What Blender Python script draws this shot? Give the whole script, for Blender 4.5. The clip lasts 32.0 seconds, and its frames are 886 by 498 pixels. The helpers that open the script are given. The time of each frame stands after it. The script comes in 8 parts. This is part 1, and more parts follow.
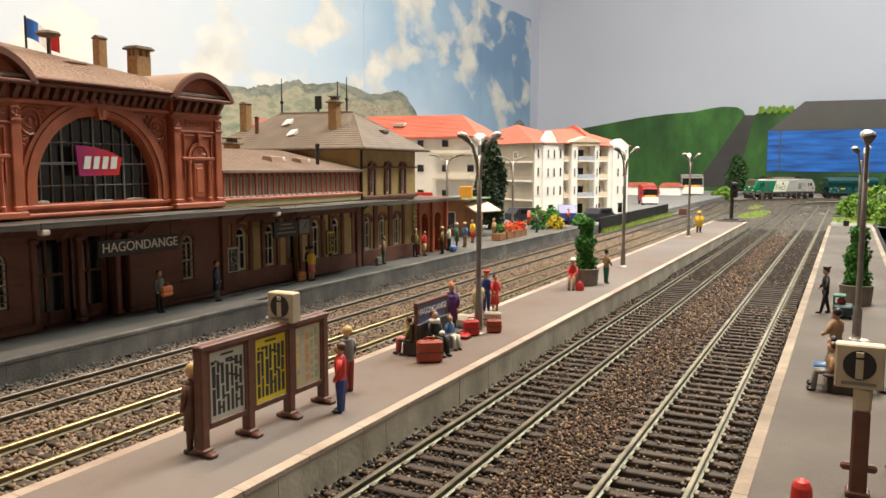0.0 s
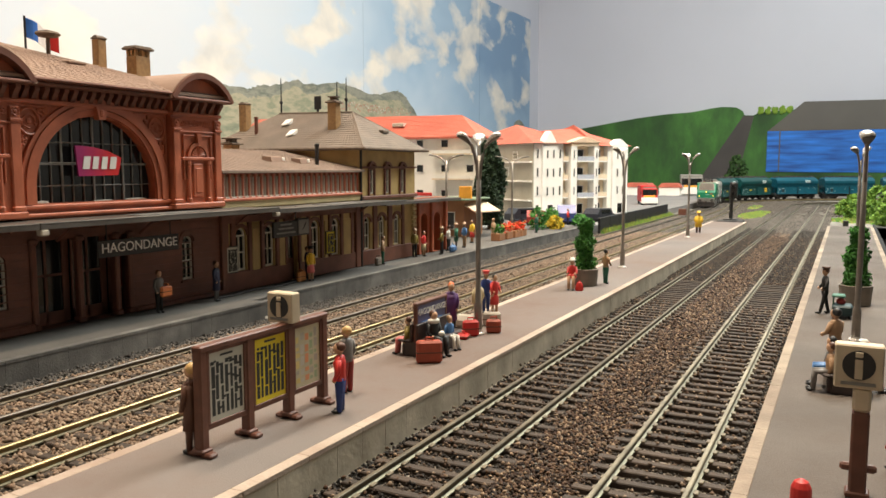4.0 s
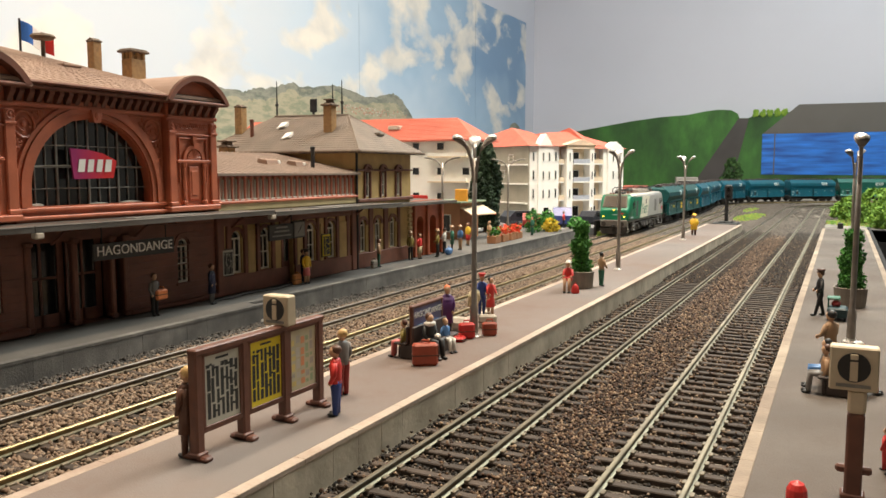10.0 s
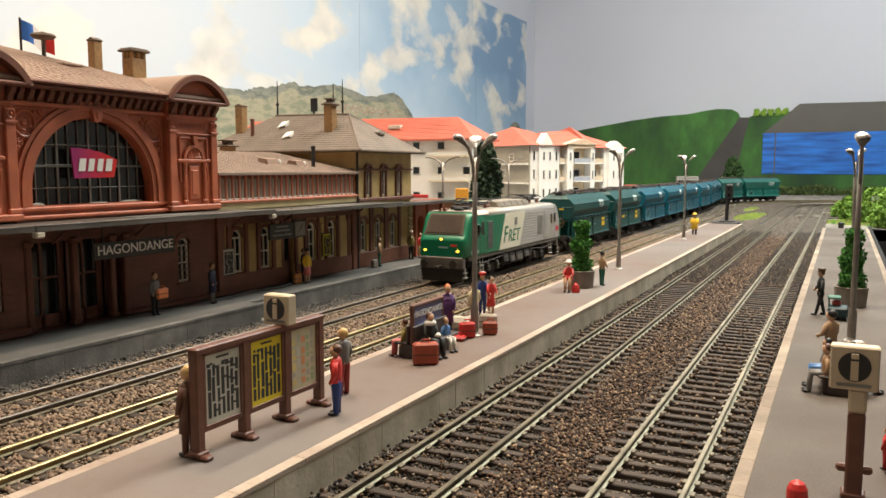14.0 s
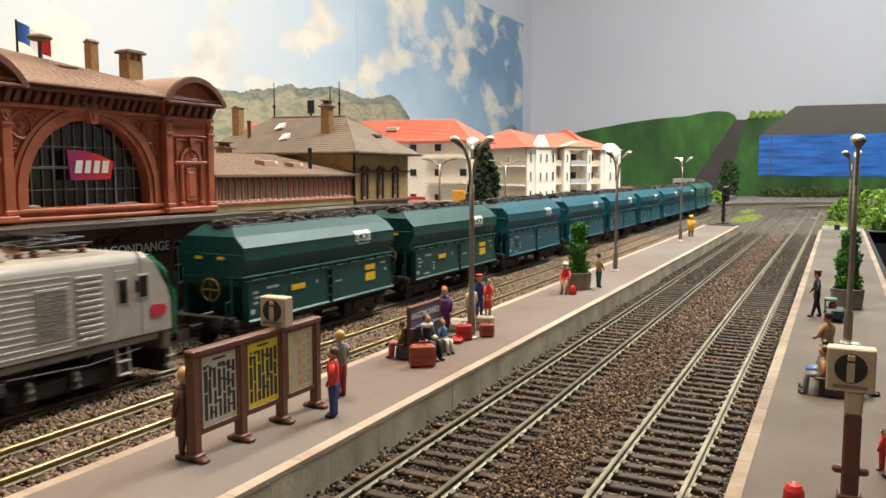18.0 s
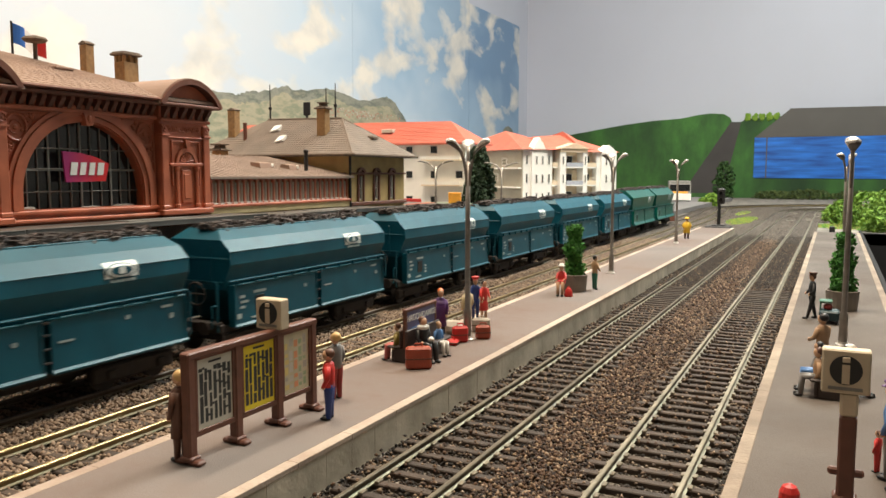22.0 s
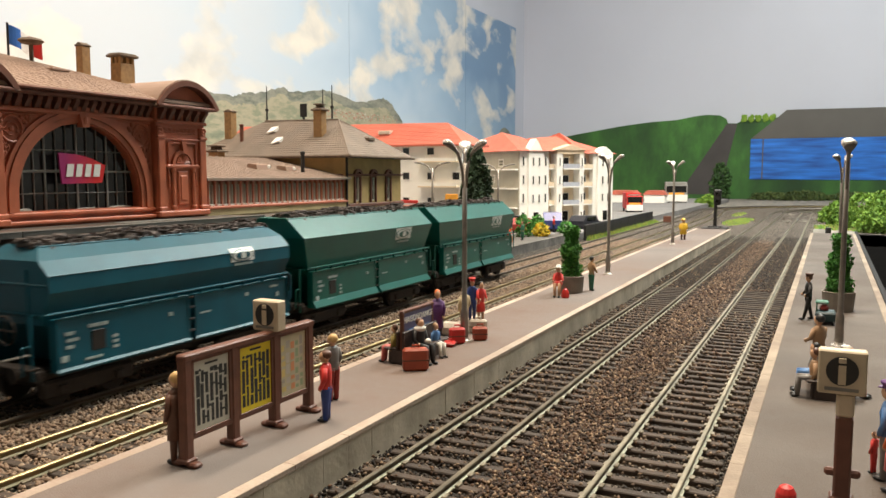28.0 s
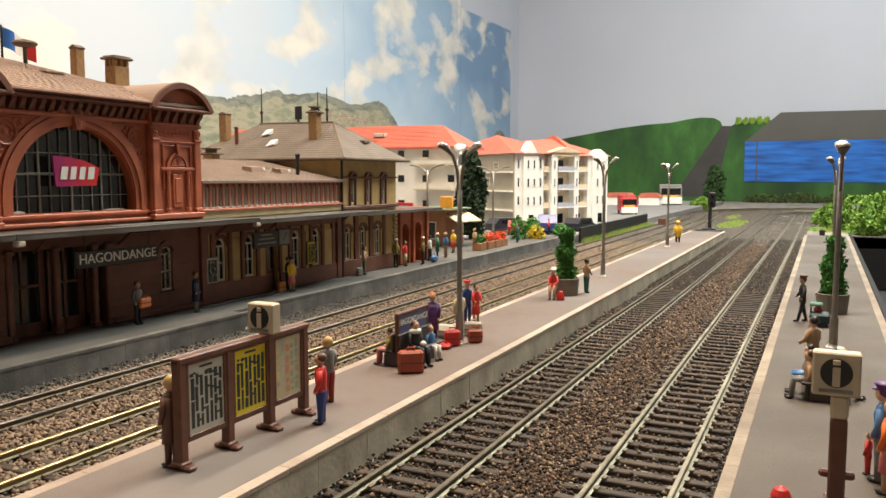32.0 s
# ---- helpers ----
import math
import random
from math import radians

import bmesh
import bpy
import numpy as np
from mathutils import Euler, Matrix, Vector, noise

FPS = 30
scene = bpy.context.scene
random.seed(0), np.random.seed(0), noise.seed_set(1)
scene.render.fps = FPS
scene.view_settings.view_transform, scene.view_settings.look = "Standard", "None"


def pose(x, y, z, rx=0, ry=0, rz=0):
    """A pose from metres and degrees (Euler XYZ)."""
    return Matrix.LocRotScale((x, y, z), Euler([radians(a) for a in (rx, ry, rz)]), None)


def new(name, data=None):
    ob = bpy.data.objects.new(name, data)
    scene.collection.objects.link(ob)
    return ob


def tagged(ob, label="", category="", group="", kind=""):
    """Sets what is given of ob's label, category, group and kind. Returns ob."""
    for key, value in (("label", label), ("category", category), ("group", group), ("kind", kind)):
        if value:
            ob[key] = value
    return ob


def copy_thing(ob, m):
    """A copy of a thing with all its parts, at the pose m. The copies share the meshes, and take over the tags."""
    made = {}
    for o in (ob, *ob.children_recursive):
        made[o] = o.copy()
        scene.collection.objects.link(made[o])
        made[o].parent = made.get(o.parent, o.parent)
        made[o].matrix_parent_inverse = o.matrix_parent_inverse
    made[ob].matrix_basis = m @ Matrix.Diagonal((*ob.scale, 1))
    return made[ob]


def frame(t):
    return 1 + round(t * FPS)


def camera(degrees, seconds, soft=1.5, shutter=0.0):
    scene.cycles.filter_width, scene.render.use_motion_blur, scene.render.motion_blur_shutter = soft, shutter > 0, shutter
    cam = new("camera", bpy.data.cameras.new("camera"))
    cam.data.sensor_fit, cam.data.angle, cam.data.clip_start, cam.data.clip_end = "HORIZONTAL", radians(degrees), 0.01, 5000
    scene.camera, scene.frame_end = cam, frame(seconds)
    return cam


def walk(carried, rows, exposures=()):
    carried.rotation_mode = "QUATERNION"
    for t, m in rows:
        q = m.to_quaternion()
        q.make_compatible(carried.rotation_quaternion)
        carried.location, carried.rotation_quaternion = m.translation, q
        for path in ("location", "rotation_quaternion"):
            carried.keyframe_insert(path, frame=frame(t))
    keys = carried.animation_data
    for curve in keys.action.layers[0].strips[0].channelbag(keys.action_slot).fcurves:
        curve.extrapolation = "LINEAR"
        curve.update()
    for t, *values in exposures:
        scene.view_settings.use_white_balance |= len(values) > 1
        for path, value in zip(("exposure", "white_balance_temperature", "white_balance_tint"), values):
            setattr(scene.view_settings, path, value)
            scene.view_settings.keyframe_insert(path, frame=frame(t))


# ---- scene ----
# A model railway layout at 1:87. Lengths below are millimetres until U turns them into metres.
U = 0.001

# camera and its walk
cam = camera(58.85, 32.0, soft=1.55, shutter=0.5)
PATH = [
    (0, pose(0, 0, 0.0675, 84.085, 0.001, 27.227)),
    (1, pose(0, 0, 0.0675, 84.103, 0.014, 27.229)),
    (2, pose(0, 0, 0.0675, 84.144, 0.015, 27.206)),
    (3, pose(0, 0, 0.0675, 84.114, 0.018, 27.196)),
    (3.5, pose(0, 0, 0.0675, 84.085, 0.004, 27.223)),
    (5.5, pose(0, 0, 0.0675, 84.208, -0.023, 26.962)),
    (6, pose(0, 0, 0.0675, 84.221, 0.004, 26.947)),
    (7, pose(0, 0, 0.0675, 84.227, 0.015, 26.955)),
    (8, pose(0, 0, 0.0675, 84.256, 0.019, 26.939)),
    (9, pose(0, 0, 0.0675, 84.285, 0.025, 26.908)),
    (10, pose(0, 0, 0.0675, 84.296, 0.015, 26.888)),
    (11, pose(0, 0, 0.0675, 84.279, -0.010, 26.886)),
    (12, pose(0, 0, 0.0675, 84.271, -0.024, 26.892)),
    (13, pose(0, 0, 0.0675, 84.255, -0.032, 26.905)),
    (13.5, pose(0, 0, 0.0675, 84.245, -0.016, 26.916)),
    (14, pose(0, 0, 0.0675, 84.244, 0.015, 26.925)),
    (14.5, pose(0, 0, 0.0675, 84.237, 0.038, 26.935)),
    (16.5, pose(0, 0, 0.0675, 84.297, -0.026, 26.845)),
    (17, pose(0, 0, 0.0675, 84.328, -0.011, 26.796)),
    (18, pose(0, 0, 0.0675, 84.389, -0.002, 26.699)),
    (19, pose(0, 0, 0.0675, 84.438, 0.022, 26.624)),
    (20, pose(0, 0, 0.0675, 84.474, 0.011, 26.561)),
    (21, pose(0, 0, 0.0675, 84.523, 0.005, 26.461)),
    (22, pose(0, 0, 0.0675, 84.540, -0.026, 26.411)),
    (23, pose(0, 0, 0.0675, 84.548, -0.007, 26.376)),
    (24, pose(0, 0, 0.0675, 84.573, 0.027, 26.350)),
    (25, pose(0, 0, 0.0675, 84.581, 0.014, 26.326)),
    (25.5, pose(0, 0, 0.0675, 84.590, -0.014, 26.309)),
    (27.5, pose(0, 0, 0.0675, 84.631, 0.006, 26.225)),
    (28, pose(0, 0, 0.0675, 84.643, 0.007, 26.177)),
    (29, pose(0, 0, 0.0675, 84.673, -0.017, 26.108)),
    (30, pose(0, 0, 0.0675, 84.706, 0.011, 26.054)),
    (31, pose(0, 0, 0.0675, 84.759, 0.011, 25.946)),
    (31.5, pose(0, 0, 0.0675, 84.795, 0.025, 25.879)),
    (32, pose(0, 0, 0.0675, 84.827, 0.030, 25.818)),
]
walk(cam, PATH)

# world, lights, exposure
world = bpy.data.worlds.new("room_dark")
world.use_nodes = True
world.node_tree.nodes["Background"].inputs["Color"].default_value = (0.75, 0.8, 1.0, 1)
world.node_tree.nodes["Background"].inputs["Strength"].default_value = 0.02
scene.world = world
scene.view_settings.exposure = 0.0


def area_lamp(name, x, y, z, sx, sy, watts, colour):
    data = bpy.data.lights.new(name, "AREA")
    data.shape, data.size, data.size_y, data.energy, data.color = "RECTANGLE", sx, sy, watts, colour
    ob = new(name, data)
    ob.matrix_world = Matrix.Translation((x, y, z))
    return ob


# unseen lamps placed by brightness and shadow; the low fourth is added fill
LAMPS = [(0.2, 1.45, 1.32, 13.5), (-0.5, 0.42, 1.32, 17.0), (-0.04, 0.34, 1.32, 17.0), (0.0, 0.92, 0.72, 9.5), (0.42, 1.5, 1.32, 13.0), (-0.1, -1.0, 1.32, 2.0)]
for lx, ly, lz, power in LAMPS:
    area_lamp("unseen_lamp", lx, ly, lz, 0.12, 0.9 if ly > 1 else 0.6, power, (0.97, 1.0, 0.93) if ly > 0.8 else (1.0, 0.82, 0.62))


# materials
def mat(name, col, rough=0.6, metal=0.0, var=0.12, scale=300, bump=0.15, bscale=1200, rnd=0.0, col2=None, spec=0.5, stretch=(1, 1, 1), world=False, stain=None):
    """Noise-grained paint. world: grain fixed to the place, not to the piece. stain: (colour, scale, amount) of large dirty patches."""
    m = bpy.data.materials.new(name)
    m.use_nodes = True
    nt = m.node_tree
    n, lk = nt.nodes, nt.links
    b = n["Principled BSDF"]
    b.inputs["Roughness"].default_value, b.inputs["Metallic"].default_value = rough, metal
    b.inputs["Specular IOR Level"].default_value = spec
    tc = n.new("ShaderNodeTexCoord")
    mp = n.new("ShaderNodeMapping")
    mp.inputs["Scale"].default_value = stretch
    if world:
        lk.new(n.new("ShaderNodeNewGeometry").outputs["Position"], mp.inputs["Vector"])
    else:
        lk.new(tc.outputs["Object"], mp.inputs["Vector"])
    big = n.new("ShaderNodeTexNoise")
    big.inputs["Scale"].default_value, big.inputs["Detail"].default_value = scale, 5
    lk.new(mp.outputs["Vector"], big.inputs["Vector"])
    ramp = n.new("ShaderNodeValToRGB")
    lo = tuple(c * (1 - var) for c in col)
    hi = tuple(min(1, c * (1 + var)) for c in (col2 or col))
    ramp.color_ramp.elements[0].position, ramp.color_ramp.elements[1].position = 0.3, 0.7
    ramp.color_ramp.elements[0].color, ramp.color_ramp.elements[1].color = (*lo, 1), (*hi, 1)
    lk.new(big.outputs["Fac"], ramp.inputs["Fac"])
    last = ramp.outputs["Color"]
    if stain:
        sn = n.new("ShaderNodeTexNoise")
        sn.inputs["Scale"].default_value, sn.inputs["Detail"].default_value, sn.inputs["Roughness"].default_value = stain[1], 7, 0.65
        lk.new(mp.outputs["Vector"], sn.inputs["Vector"])
        sr = n.new("ShaderNodeMapRange")
        for key, val in (("From Min", 0.38), ("From Max", 0.64), ("To Max", stain[2])):
            sr.inputs[key].default_value = val
        lk.new(sn.outputs["Fac"], sr.inputs["Value"])
        sm = n.new("ShaderNodeMix")
        sm.data_type = "RGBA"
        sm.inputs["B"].default_value = (*stain[0], 1)
        lk.new(sr.outputs["Result"], sm.inputs["Factor"])
        lk.new(last, sm.inputs["A"])
        last = sm.outputs["Result"]
    fine = n.new("ShaderNodeTexNoise")
    fine.inputs["Scale"].default_value, fine.inputs["Detail"].default_value = bscale, 4
    lk.new(mp.outputs["Vector"], fine.inputs["Vector"])
    if rnd:
        info = n.new("ShaderNodeObjectInfo")
        rng = n.new("ShaderNodeMapRange")
        rng.inputs["To Min"].default_value, rng.inputs["To Max"].default_value = 1 - rnd, 1 + rnd
        lk.new(info.outputs["Random"], rng.inputs["Value"])
        hsv = n.new("ShaderNodeHueSaturation")
        lk.new(rng.outputs["Result"], hsv.inputs["Value"])
        lk.new(last, hsv.inputs["Color"])
        last = hsv.outputs["Color"]
    lk.new(last, b.inputs["Base Color"])
    rr = n.new("ShaderNodeMapRange")
    rr.inputs["To Min"].default_value, rr.inputs["To Max"].default_value = max(0.02, rough - 0.1), min(1, rough + 0.1)
    lk.new(fine.outputs["Fac"], rr.inputs["Value"])
    lk.new(rr.outputs["Result"], b.inputs["Roughness"])
    if bump:
        bp = n.new("ShaderNodeBump")
        bp.inputs["Strength"].default_value, bp.inputs["Distance"].default_value = bump, 0.0004
        lk.new(fine.outputs["Fac"], bp.inputs["Height"])
        lk.new(bp.outputs["Normal"], b.inputs["Normal"])
    return m


def glow(name, col, power):
    m = mat(name, col, 0.3, var=0.02, bump=0)
    b = m.node_tree.nodes["Principled BSDF"]
    b.inputs["Emission Color"].default_value = (*col, 1)
    b.inputs["Emission Strength"].default_value = power
    return m


def island_mat(name, cols, rough=0.9, bump=0.3, bscale=1500):
    """Colour that varies from loose piece to loose piece of one mesh."""
    m = mat(name, cols[0], rough, bump=bump, bscale=bscale)
    nt = m.node_tree
    geo = nt.nodes.new("ShaderNodeNewGeometry")
    ramp = nt.nodes.new("ShaderNodeValToRGB")
    while len(ramp.color_ramp.elements) < len(cols):
        ramp.color_ramp.elements.new(0.5)
    for i, c in enumerate(cols):
        ramp.color_ramp.elements[i].position = i / (len(cols) - 1)
        ramp.color_ramp.elements[i].color = (*c, 1)
    nt.links.new(geo.outputs["Random Per Island"], ramp.inputs["Fac"])
    nt.links.new(ramp.outputs["Color"], nt.nodes["Principled BSDF"].inputs["Base Color"])
    return m


